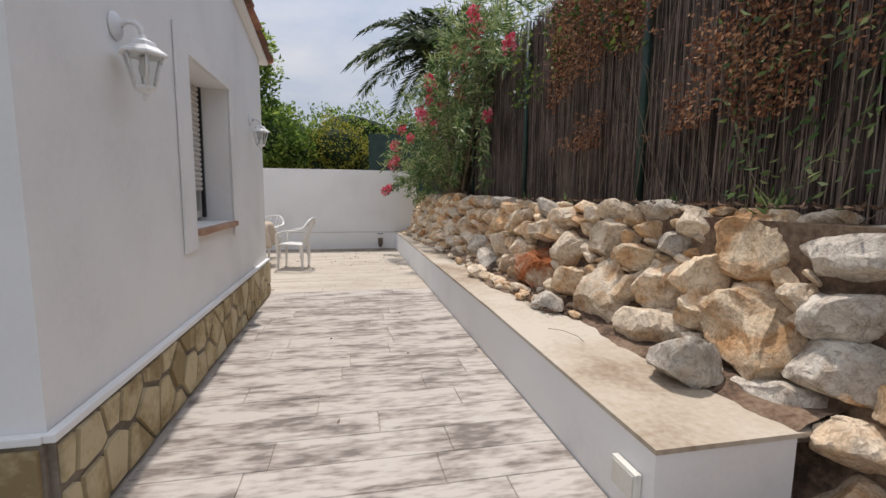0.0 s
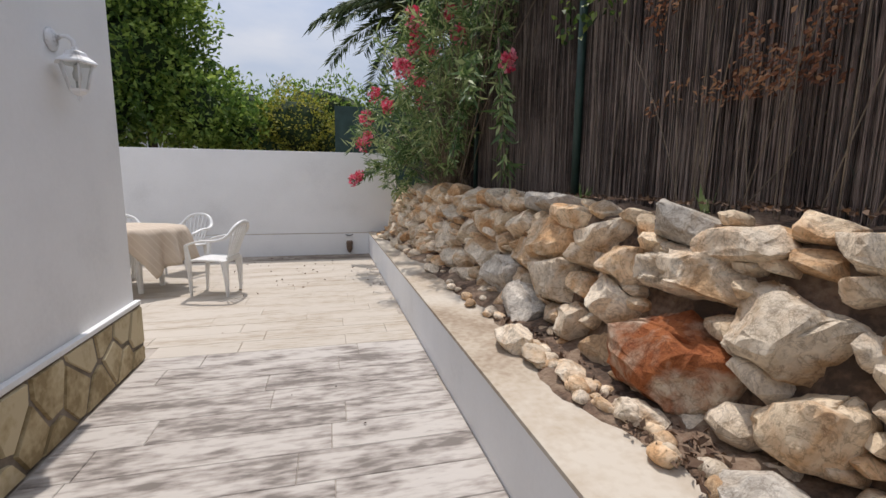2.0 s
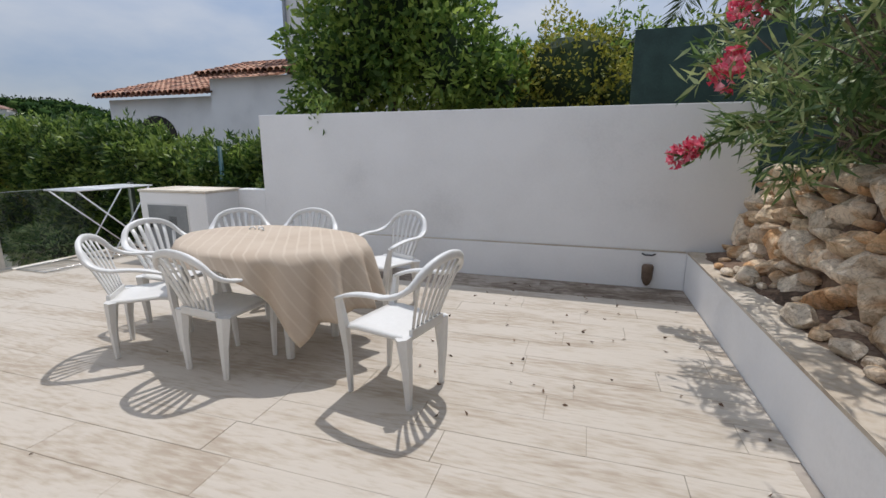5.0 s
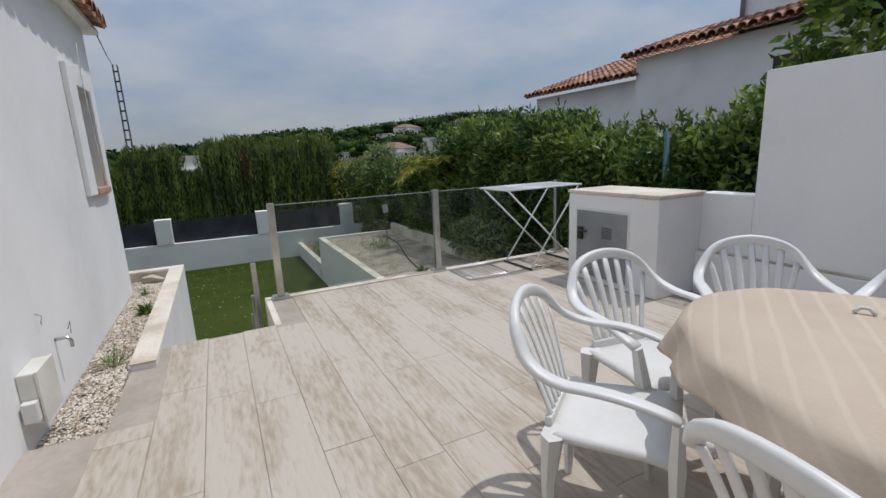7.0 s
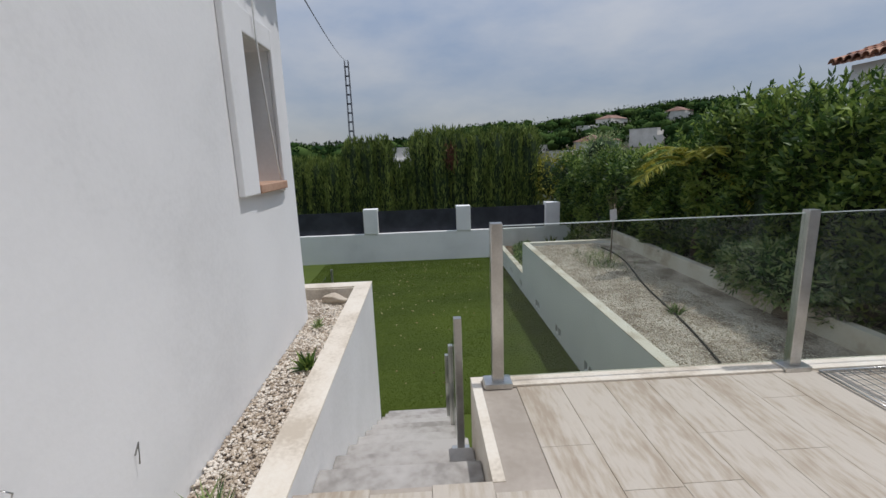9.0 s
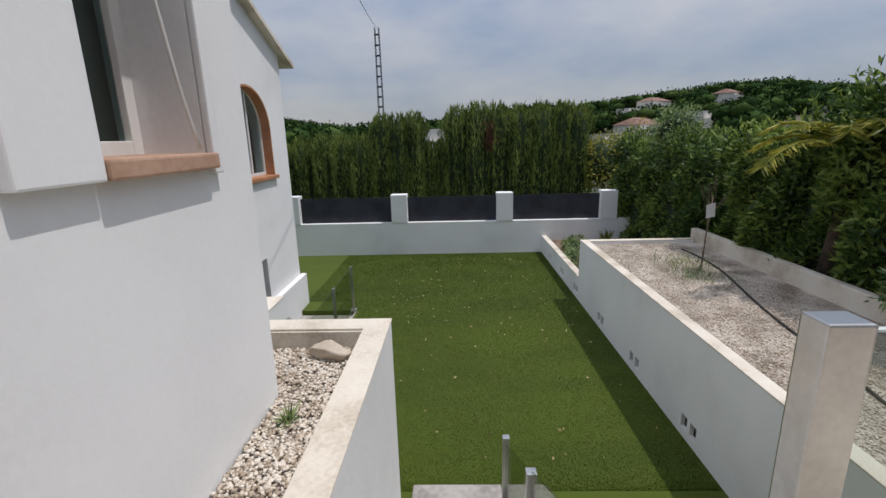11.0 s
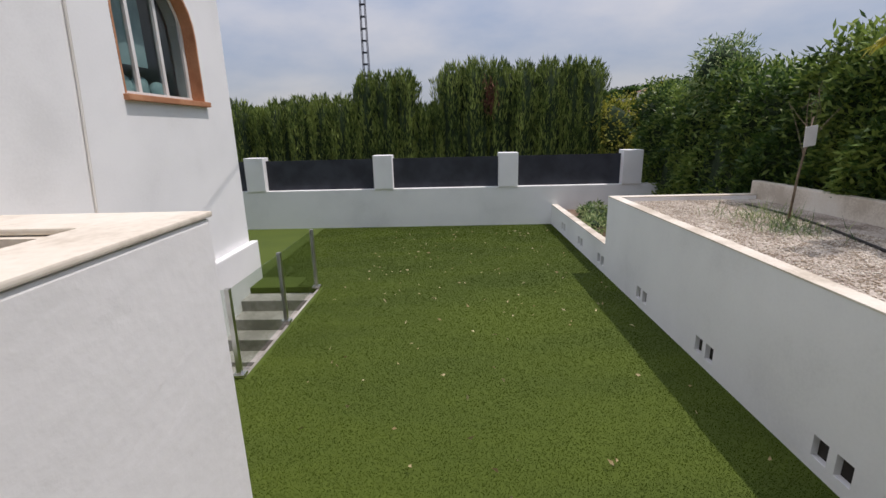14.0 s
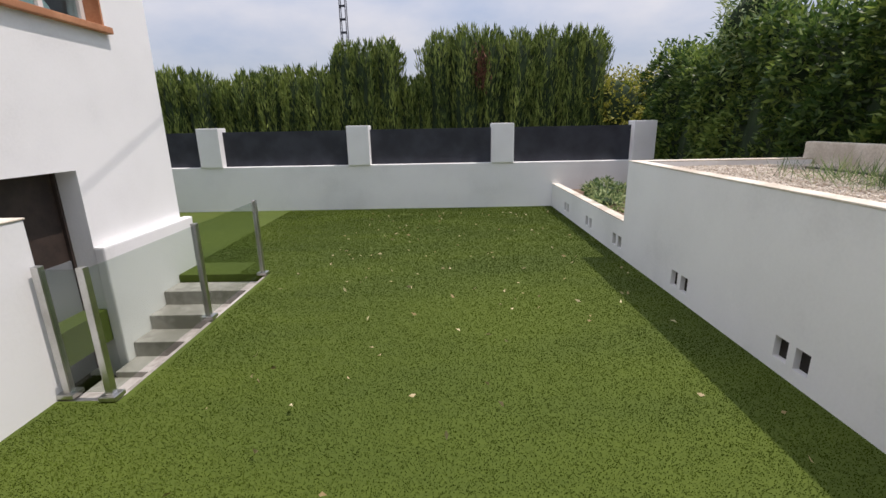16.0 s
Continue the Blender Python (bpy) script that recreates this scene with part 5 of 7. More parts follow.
        mesh_ob("stone", p + (wall_face(y, 0.4) - 0.03 + rng.uniform(-0.12, 0.03), y, bench_top(y + 0.43) + 0.35 * a + 0.012), ff, M_STONE if k % 3 else M_TANSTONE, wall, "", True)
    # earth behind and on top
    n = 60
    ys = np.linspace(-2.5, 10.02, n)
    v, f = [], []
    for y in ys:
        for x, z in ((0.10, 0.0), (0.14, 0.36), (0.16, 0.75), (0.12, 1.10), (0.62, 1.17)):
            v.append((wall_face(y, z) + x + 0.02 * math.sin(9 * y + 4 * z), y, z + 0.02 * math.sin(13 * y + x * 9)))
    for i in range(n - 1):
        for a in range(4):
            q = i * 5 + a
            f.append((q, q + 1, q + 6, q + 5))
    tagged(mesh_ob("earth_bank", v, f, M_DIRT, None, "", True), "reddish earth between and above the boulders", "earth", kind="structure")


boulder_wall()
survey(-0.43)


# ---- brushwood fence with its posts ----
def brush_fence():
    rng = np.random.default_rng(5)
    fence = empty("brushwood_fence")
    tagged(fence, "dark brushwood screen fence on green metal posts", "fence", kind="structure")
    n = 9500
    y = rng.uniform(-3.5, 10.7, n)
    x = 2.24 + rng.normal(0, 0.016, n)
    z0, z1 = rng.uniform(1.02, 1.12, n), rng.uniform(3.05, 3.35, n)
    low = rng.random(n) < 0.3
    z1 = np.where(low, rng.uniform(1.8, 2.9, n), z1)
    r = rng.uniform(0.0022, 0.005, n)
    v = np.zeros((n, 9, 3))
    for k, t in enumerate((0.0, 0.5, 1.0)):
        yy = y + rng.normal(0, 0.003, n) * (1 + k)
        xx = x + rng.normal(0, 0.008, n)
        zz = z0 + (z1 - z0) * t
        for a in range(3):
            ang = 2.094 * a
            v[:, 3 * k + a] = np.stack([xx + r * math.cos(ang), yy + r * math.sin(ang), zz], 1)
    quads = []
    for k in (0, 1):
        for a in range(3):
            b2 = (a + 1) % 3
            quads.append([3 * k + a, 3 * k + b2, 3 * k + 3 + b2, 3 * k + 3 + a])
    f = (np.arange(n)[:, None, None] * 9 + np.array(quads)[None]).reshape(-1, 4)
    ob = mesh_ob("brushwood", v.reshape(-1, 3), f, M_REED, fence)
    ob["kind"] = "stuff"
    # added flat sheet; its dark brown fills the gaps between the sticks
    boxes("backing", [(2.275, 2.285, -3.5, 10.7, 1.02, 3.15)], M_BROWN, fence, "added flat dark brown sheet behind the sticks")
    for yy in (-1.6, 0.82, 3.22, 5.52, 7.9):
        tube("post", [(2.185, yy, 0.95), (2.185, yy, 3.3)], 0.03, M_GREEN, fence, "dark green metal post", 10)
    # chain-link wires
    v, f = [], []
    for s in (-1, 1):
        for k in range(190):
            ya = -3.5 + k * 0.073 * 1.35
            p = [(2.205, ya, 1.05), (2.205, ya + s * 1.2, 3.2)]
            vv, ff = sweep(p, 0.0011, 0.0011, k=3)
            o = len(v)
            v += list(vv)
            f += [tuple(q + o for q in fc) for fc in ff]
    ob = mesh_ob("wire_mesh", v, f, M_GREEN, fence)
    ob["kind"] = "stuff"


brush_fence()


def stems(pairs, r, material, parent, rng, name="stem"):
    v, f = [], []
    for a, c in pairs:
        a, c = np.array(a, float), np.array(c, float)
        t = np.linspace(0, 1, 6)[:, None]
        bow = rng.normal(0, 0.06, 3) * np.linalg.norm(c - a)
        path = a + (c - a) * t + bow * (t * (1 - t) * 2)
        vv, ff = sweep(path, np.linspace(2 * r, r, 6), np.linspace(2 * r, r, 6), k=4)
        o = len(v)
        v += list(vv)
        f += [tuple(q + o for q in fc) for fc in ff]
    ob = mesh_ob(name, v, f, material, parent)
    ob["kind"] = "stuff"
    return ob


def creeper(name, label, y0, y1, z0, z1, n, material, seed, x=2.13, length=0.033, width=0.017):
    """A thin, patchy climber on the fence."""
    rng = np.random.default_rng(seed)
    p = np.stack([x + rng.normal(0, 0.05, n * 3), rng.uniform(y0, y1, n * 3), rng.uniform(z0, z1, n * 3)], 1)
    keep = noise3(p * (1, 1.0, 0.8), 1.7, seed) + 0.45 * noise3(p, 5.0, seed + 3) + 0.22 * (p[:, 2] - z0) / (z1 - z0) > -0.02
    p = p[keep][:n]
    root = empty(name)
    tagged(root, label, "climber")
    ob = leaf_mesh("leaves", p, np.tile((-0.5, 0.2, -0.4), (len(p), 1)), length, width, material, root, rng, 0.9, 0.3)
    ob["kind"] = "stuff"
    k = max(6, n // 220)
    ys = rng.uniform(y0, y1, k)
    stems([((2.12, a, 1.05), (2.12 + rng.normal(0, 0.03), a + rng.normal(0, 0.45), rng.uniform(z0 + 0.3, z1))) for a in ys], 0.0032, M_TWIG, root, rng)


creeper("dry_creeper", "dried red-brown creeper on the brushwood fence", 1.9, 4.7, 1.65, 3.25, 8500, M_DEAD, 21)
creeper("dry_creeper", "dried red-brown creeper on the brushwood fence", -1.8, 2.3, 1.6, 3.2, 5000, M_DEAD, 26)
creeper("green_creeper", "thin green creeper on the brushwood fence", -1.6, 2.4, 1.2, 3.0, 1100, M_OLEA, 33, length=0.07, width=0.022)
creeper("green_creeper", "thin green creeper on the brushwood fence", 3.2, 5.8, 2.3, 3.2, 500, M_HEDGE, 37, length=0.06, width=0.04)


# ---- oleander ----
def oleander():
    rng = np.random.default_rng(8)
    o = empty("oleander")
    tagged(o, "oleander bush with pink flowers against the fence", "bush")
    blobs = [((1.95, 8.9, 2.0), (0.55, 0.9, 0.8)), ((1.80, 8.1, 2.5), (0.6, 0.8, 0.7)), ((1.95, 7.4, 2.95), (0.5, 0.75, 0.6)), ((1.35, 9.2, 2.0), (0.5, 0.55, 0.55)), ((1.95, 6.8, 3.45), (0.4, 0.7, 0.35)), ((1.6, 9.6, 1.5), (0.40, 0.45, 0.45)), ((2.05, 7.4, 3.7), (0.5, 0.8, 0.5)), ((2.0, 5.6, 3.3), (0.3, 0.45, 0.2))]
    pts, out = blob_points(blobs, 1150, rng, 0.3, 0.35)
    root = np.array([2.08, 8.6, 1.1])
    stems([(root + rng.normal(0, 0.12, 3) * (0.5, 2, 0.1), p) for p in pts[:90]], 0.008, M_TWIG, o, rng)
    P, D = [], []
    for p, d in zip(pts, out):
        k = 10
        stem = unit(d * 0.7 + (0, -0.2, 0.35))
        t = rng.random((k, 1)) * 0.22
        P.append(p + stem * t)
        D.append(unit(rng.normal(size=(k, 3)) * 0.8 + stem * 1.0))
    P, D = np.concatenate(P), np.concatenate(D)
    ob = leaf_mesh("leaves", P, D, 0.16, 0.026, M_OLEA, o, rng, 0.35, 0.15)
    ob["kind"] = "stuff"
    # branches that hang out over the wall
    for a, c, n in (((1.9, 7.2, 2.6), (1.45, 5.9, 1.95), 130), ((1.95, 6.6, 2.6), (1.75, 5.85, 1.34), 170), ((1.95, 6.2, 3.0), (1.85, 5.3, 2.7), 120), ((1.7, 9.6, 1.55), (0.85, 9.8, 1.27), 150), ((2.0, 7.8, 2.3), (1.6, 6.9, 1.5), 120)):
        a, c = np.array(a), np.array(c)
        t = rng.random((n, 1)) ** 0.7
        p = a + (c - a) * t + np.array([0, 0, 0.12]) * (t * (1 - t) * 4) + rng.normal(0, 0.03, (n, 3))
        tube("branch", [a, (a + c) / 2 + (0, 0, 0.12), c], [0.012, 0.009, 0.005], M_TWIG, o, "", 5)
        ob = leaf_mesh("leaves", p, np.tile(c - a, (n, 1)), 0.15, 0.027, M_OLEA, o, rng, 0.8, 0.2)
        ob["kind"] = "stuff"
    spots = [p for p, d in zip(pts[200:], out[200:]) if d[0] < -0.4 and d[1] < 0.4][:12]
    spots += [np.array(q) for q in ((0.80, 9.85, 1.23), (0.90, 9.75, 1.30), (1.23, 7.6, 2.46), (1.77, 7.6, 3.07), (1.84, 7.5, 2.82), (1.95, 7.6, 3.22), (1.95, 5.5, 2.95), (1.95, 6.3, 2.27), (2.0, 7.0, 3.7),
                                    (0.95, 9.0, 2.09), (1.08, 9.0, 2.42), (0.9, 9.1, 1.75), (1.3, 8.2, 2.6), (1.42, 7.9, 2.75), (1.2, 8.6, 2.2))]
    for s in spots:
        n = 80
        r = rng.uniform(0.06, 0.095)
        p = s + (-0.03, -0.05, 0.04) + unit(rng.normal(size=(n, 3))) * r * rng.random((n, 1)) ** 0.4 * (1, 1, 1.25)
        ob = leaf_mesh("blossom", p, p - s, 0.05, 0.045, M_FLOWER, o, rng, 0.5, 0, "pink flower cluster")
        ob["kind"] = "stuff"


oleander()


def tuft(name, label, x, y, z, n, length, width, material, seed, cat="plant"):
    rng = np.random.default_rng(seed)
    wide = length * (0.9 if n > 180 else 0.12)
    p = np.stack([x + rng.normal(0, wide, n), y + rng.normal(0, wide, n), np.full(n, z)], 1)
    ob = leaf_mesh(name, p, np.tile((0, 0, 1.0), (n, 1)), length, width, material, None, rng, 0.55)
    tagged(ob, label, cat, kind="")


for i, (x, y, n, L) in enumerate(((2.08, 2.0, 24, 0.16), (2.1, 2.75, 16, 0.12), (2.12, 4.2, 14, 0.12), (2.06, 1.2, 40, 0.28), (2.12, 5.3, 12, 0.12), (2.0, 0.6, 30, 0.28))):
    tuft("weed", "thin green weed growing at the foot of the fence", x, y, 1.14, n, L, 0.02, M_OLEA, 60 + i)


survey(0.0)


# ---- trees, hedges, palms ----
def leafy(name, label, blobs, n, length, width, material, seed, trunk=None, cat="tree", spread=0.9, cs=0.72, droop=0.2, shell=0.6):
    rng = np.random.default_rng(seed)
    t = empty(name)
    tagged(t, label, cat)
    p, d = blob_points(blobs, n, rng, 0.22, shell)
    ob = leaf_mesh("crown", p, d + (0, 0, 0.3), length, width, material, t, rng, spread, droop)
    ob["kind"] = "stuff"
    core_mesh("inner_crown", blobs, t, cs)
    if trunk:
        tube("trunk", trunk, np.linspace(0.14, 0.05, len(trunk)), M_TRUNK, t, "", 8)
    return t


leafy("broadleaf_tree", "dense dark green tree behind the garden wall", [((-3.0, 12.3, 3.6), (1.25, 1.1, 1.5)), ((-3.7, 12.1, 2.6), (0.85, 0.9, 0.95)), ((-2.1, 12.3, 2.7), (0.85, 0.8, 0.95)), ((-2.6, 12.0, 4.7), (0.8, 0.7, 0.9)), ((-1.3, 12.5, 2.3), (0.6, 0.6, 0.6)), ((-3.6, 12.4, 4.4), (0.7, 0.7, 0.8))],
      15000, 0.15, 0.07, M_TREELEAF, 71, [(-2.9, 12.3, 0.2), (-2.95, 12.3, 1.6), (-3.0, 12.3, 3.0)], cs=0.55)
leafy("yellowing_shrub", "yellow-green shrub behind the garden wall", [((-0.2, 12.6, 2.45), (0.85, 0.7, 0.75)), ((0.5, 12.8, 2.1), (0.7, 0.6, 0.55)), ((-0.9, 12.7, 1.9), (0.6, 0.6, 0.5))], 6500, 0.08, 0.04, M_YELLOW, 72,
      [(-0.1, 12.6, 0.2), (-0.1, 12.6, 1.8)], "shrub")
leafy("broadleaf_tree", "dark green tree far behind the garden wall", [((0.3, 19.0, 3.2), (2.6, 1.6, 1.6)), ((-3.0, 20.0, 3.2), (2.4, 1.6, 1.6)), ((3.0, 18.5, 3.0), (1.8, 1.5, 1.5))], 9000, 0.18, 0.08, M_TREELEAF, 73, [(0.3, 19, 0.2), (0.3, 19, 2.5)])
tagged(boxes("green_screen", [(0.55, 2.9, 11.55, 11.57, 0.2, 2.75)], M_GREEN), "dark green windbreak mesh behind the wall", "screen", kind="structure")
rng0 = np.random.default_rng(4)
pp = np.stack([rng0.uniform(-3.15, -2.85, 60), rng0.uniform(10.0, 10.3, 60), rng0.uniform(1.55, 2.0, 60)], 1)
tagged(leaf_mesh("hanging_sprig", pp, np.tile((0, -0.3, -1.0), (60, 1)), 0.09, 0.04, M_TREELEAF, None, rng0, 0.7), "leafy sprig hanging over the white wall", "sprig", kind="stuff")


def hedge_top(x):
    return np.interp(x, [-19, -12.6, -10.9, -8.5, -6.8, -5.6, -3.9], [0.80, 0.85, 1.55, 1.55, 1.30, 1.15, 1.1])


def hedge():
    rng = np.random.default_rng(19)
    h = empty("hedge")
    tagged(h, "tall dense green hedge along the boundary", "hedge")
    n = 52000
    x = -19 + 15.2 * rng.random(n) ** 0.9
    top = hedge_top(x) + 0.16 * np.sin(x * 2.3) + 0.10 * np.sin(x * 5.7 + 1)
    u = rng.random(n)
    on_top = u > 0.76
    low = np.where(x < -13.9, -1.62, -0.72)
    z = np.where(on_top, top + rng.normal(0, 0.10, n), low + (top - low) * rng.random(n))
    lump = 0.16 * np.sin(x * 3.1 + z * 2) + 0.12 * np.sin(x * 7.3 - z * 4)
    y = np.where(on_top, 10.95 + 1.2 * rng.random(n), 10.98 + lump + np.abs(rng.normal(0, 0.13, n)) + 0.12 * np.maximum(0, z - top + 0.5))
    p = np.stack([x, y, z], 1)
    out = np.where(on_top[:, None], np.array([0, -0.3, 1.0]), np.array([0, -0.8, 0.5]))
    ob = leaf_mesh("leaves", p, out, 0.13, 0.048, M_HEDGE, h, rng, 0.75, 0.15)
    ob["kind"] = "stuff"
    # added dark shell within the hedge, its colour standing for inner shade
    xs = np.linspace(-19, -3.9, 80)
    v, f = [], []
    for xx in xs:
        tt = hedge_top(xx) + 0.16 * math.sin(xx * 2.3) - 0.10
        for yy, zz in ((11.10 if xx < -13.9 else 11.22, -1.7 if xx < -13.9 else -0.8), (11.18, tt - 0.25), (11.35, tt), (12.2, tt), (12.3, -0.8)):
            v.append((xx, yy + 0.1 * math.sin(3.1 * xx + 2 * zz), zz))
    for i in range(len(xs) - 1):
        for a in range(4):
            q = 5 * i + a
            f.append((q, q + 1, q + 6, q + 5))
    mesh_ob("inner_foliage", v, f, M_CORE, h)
    # long shoots above the top
    k = 150
    xs = rng.uniform(-12, -4.2, k)
    P, D = [], []
    for xx in xs:
        b2 = np.array([xx, rng.uniform(11.0, 11.8), hedge_top(xx)])
        m2 = 26
        t = rng.random((m2, 1)) * rng.uniform(0.2, 0.55)
        w = unit(np.array([rng.normal(0, 0.3), rng.normal(-0.1, 0.3), 1.0]))
        P.append(b2 + w * t)
        D.append(np.tile(w, (m2, 1)))
    ob = leaf_mesh("shoot", np.concatenate(P), np.concatenate(D), 0.12, 0.035, M_HEDGE, h, rng, 0.8, 0)
    ob["kind"] = "stuff"


hedge()
leafy("oleander_shrub", "rounded green shrub standing above the hedge", [((-16.3, 11.4, 1.15), (0.7, 0.5, 0.55)), ((-15.9, 11.4, 0.7), (0.6, 0.5, 0.5))], 2600, 0.13, 0.03, M_OLEA, 75, [(-16.2, 11.4, -0.75), (-16.2, 11.4, 0.8)], "shrub")
leafy("hedge_shrub", "green shrub at the corner of the hedge", [((-8.9, 10.75, -0.30), (0.75, 0.35, 0.40)), ((-9.6, 10.78, -0.4), (0.45, 0.30, 0.32))], 2400, 0.12, 0.035, M_OLEA, 76, [(-8.9, 10.8, -0.85), (-8.9, 10.8, -0.3)], "shrub")
leafy("boundary_tree", "leafy green tree beside the neighbouring house", [((-4.7, 11.5, 0.9), (0.6, 0.6, 0.75)), ((-4.2, 11.6, 1.35), (0.5, 0.5, 0.6))], 5200, 0.10, 0.05, M_TREELEAF, 77, [(-4.6, 11.6, -0.8), (-4.6, 11.6, 1.0)])


leafy("weed_clump", "low green weeds in the small planting bed", [((-16.4, 9.3, -1.52), (0.7, 0.35, 0.16)), ((-15.5, 9.0, -1.55), (0.5, 0.2, 0.12))], 1400, 0.10, 0.03, M_OLEA, 79, None, "weeds", cs=0.5)


def palm(name, label, at, height, n, length, seed, up=0.75, leaf=M_PALM):
    rng = np.random.default_rng(seed)
    t = empty(name)
    tagged(t, label, "palm tree")
    x, y, z = at
    if height > 0.3:
        tube("trunk", [(x, y, z), (x + 0.1, y, z + height * 0.6), (x, y, z + height)], [0.078 * length, 0.066 * length, 0.072 * length], M_TRUNK, t, "", 12)
    for i in range(n):
        a = 2 * math.pi * (i + rng.uniform(-0.3, 0.3)) / n * 2.4
        el = radians(rng.uniform(5, 80)) * up
        L = length * rng.uniform(0.8, 1.1)
        s = np.linspace(0, 1, 14)
        r = L * s * math.cos(el)
        dz = L * (s * math.sin(el) - 0.55 * s ** 2.2)
        path = np.stack([x + r * math.cos(a), y + r * math.sin(a), z + height + dz], 1)
        fr = tube("frond", path, np.linspace(0.022, 0.005, 14), leaf, t, "", 4)
        k = 84
        q = np.linspace(0.12, 1, k)
        base = np.stack([np.interp(q, s, path[:, c]) for c in range(3)], 1)
        tan = unit(np.gradient(base, axis=0))
        side = unit(np.cross(tan, (0, 0, 1.0)))
        P = np.concatenate([base, base])
        D = np.concatenate([side + 0.75 * tan - (0, 0, 0.25), -side + 0.75 * tan - (0, 0, 0.25)])
        leaf_mesh("leaf_fan", P, D, L * 0.17, 0.017 * length, leaf, fr, rng, 0.06)
    return t


palm("date_palm", "tall date palm behind the fence", (3.3, 16.0, 0.2), 5.9, 46, 3.5, 91, 0.85)
palm("small_palm", "small palm in the hedge", (-11.3, 11.1, -0.75), 1.6, 18, 1.35, 92, 0.95, M_YELLOW)


def conifers():
    rng = np.random.default_rng(31)
    y = -7.0
    while y < 10.9:
        top = 2.15 if y > 6.4 else (0.95 if y > 5.15 else (1.85 if y > 3.55 else 1.15))
        w = rng.uniform(0.42, 0.60)
        if 5.15 < y <= 6.4:
            w *= 0.65
        top += rng.uniform(-0.10, 0.08)
        if 0.0 < y < 0.5 or 2.2 < y < 2.6:
            top -= 0.35
        c = empty("cypress")
        tagged(c, "dark green columnar cypress in a row beyond the wall", "conifer", "row of cypresses")
        n = 4400
        x0 = -22.6 + rng.uniform(-0.15, 0.15)
        t = rng.random(n) ** 0.85
        z = -2.1 + (top + 2.1) * t
        prof = np.minimum(1, (1.02 - t) * 8.0) ** 0.6 * (0.9 + 0.12 * np.sin(9 * t + y))
        a = rng.uniform(-math.pi, math.pi, n)
        lump = 1 + 0.20 * np.sin(5 * a + 2 * t + y) + 0.14 * np.sin(11 * a - 3 * t)
        z = z + np.where(t > 0.8, 0.12 * np.sin(6 * a + 3 * y) * (t - 0.8) * 5, 0)
        r = w * prof * lump * (0.72 + 0.28 * rng.random(n) ** 0.5)
        p = np.stack([x0 + r * np.cos(a), y + r * np.sin(a), z], 1)
        out = np.stack([0.5 * np.cos(a), 0.5 * np.sin(a), np.ones(n)], 1)
        ob = leaf_mesh("foliage", p, out * (0.5, 0.5, 1), 0.22, 0.036, M_CONIFER, c, rng, 0.2)
        ob["kind"] = "stuff"
        # added dark spindle that paints the shaded inside of the cypress
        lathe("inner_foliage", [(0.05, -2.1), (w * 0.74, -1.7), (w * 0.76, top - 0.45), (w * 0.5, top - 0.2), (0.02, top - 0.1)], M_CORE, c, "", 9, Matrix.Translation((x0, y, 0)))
        y += w * 1.32
    n = 160
    p = np.stack([-22.6 + 0.62 + rng.normal(0, 0.04, n), 7.55 + rng.normal(0, 0.10, n), 1.05 + rng.normal(0, 0.25, n)], 1)
    tagged(leaf_mesh("browned_branch", p, np.tile((0.2, 0, 1.0), (n, 1)), 0.2, 0.05, M_CONDEAD, None, rng, 0.35), "browned branch in the cypress row", "branch", kind="stuff")


conifers()
leafy("wild_shrub", "pale green wild shrub at the end of the cypresses", [((-22.5, 11.6, 0.1), (0.8, 0.8, 1.0)), ((-22.8, 12.8, 0.2), (0.9, 0.9, 1.1))], 3600, 0.14, 0.06, M_YELLOW, 78, [(-22.5, 11.8, -2.1), (-22.5, 11.8, -0.3)], "shrub")


# houses on the hill: bearing, foot, width and height in degrees from the terrace, tiled roof or flat
HILL_HOUSES = ((20.0, 2.1, 1.8, 0.5, False), (22.6, 2.5, 3.0, 0.8, True), (21.1, -0.4, 3.8, 1.2, True), (26.8, 0.2, 3.2, 1.7, False), (17.7, -1.6, 3.0, 1.3, False),
               (-1.3, -2.6, 4.4, 3.4, False), (-10.7, -2.3, 2.6, 1.2, False), (9.0, 1.0, 1.7, 1.0, True), (14.5, -0.2, 1.5, 0.8, False), (29.5, 3.0, 2.2, 0.7, True))


def hill_site(az, el):
    """The first place on a bearing from the terrace where the land stands at an angle above the eye."""
    for dist in range(60, 330, 3):
        x, y = -4.4 - dist * math.cos(radians(az)), 6.4 + dist * math.sin(radians(az))
        z = float(land_height(x, y))
        if z > 1.26 + dist * math.tan(radians(el)):
            break
    return x, y, z, dist


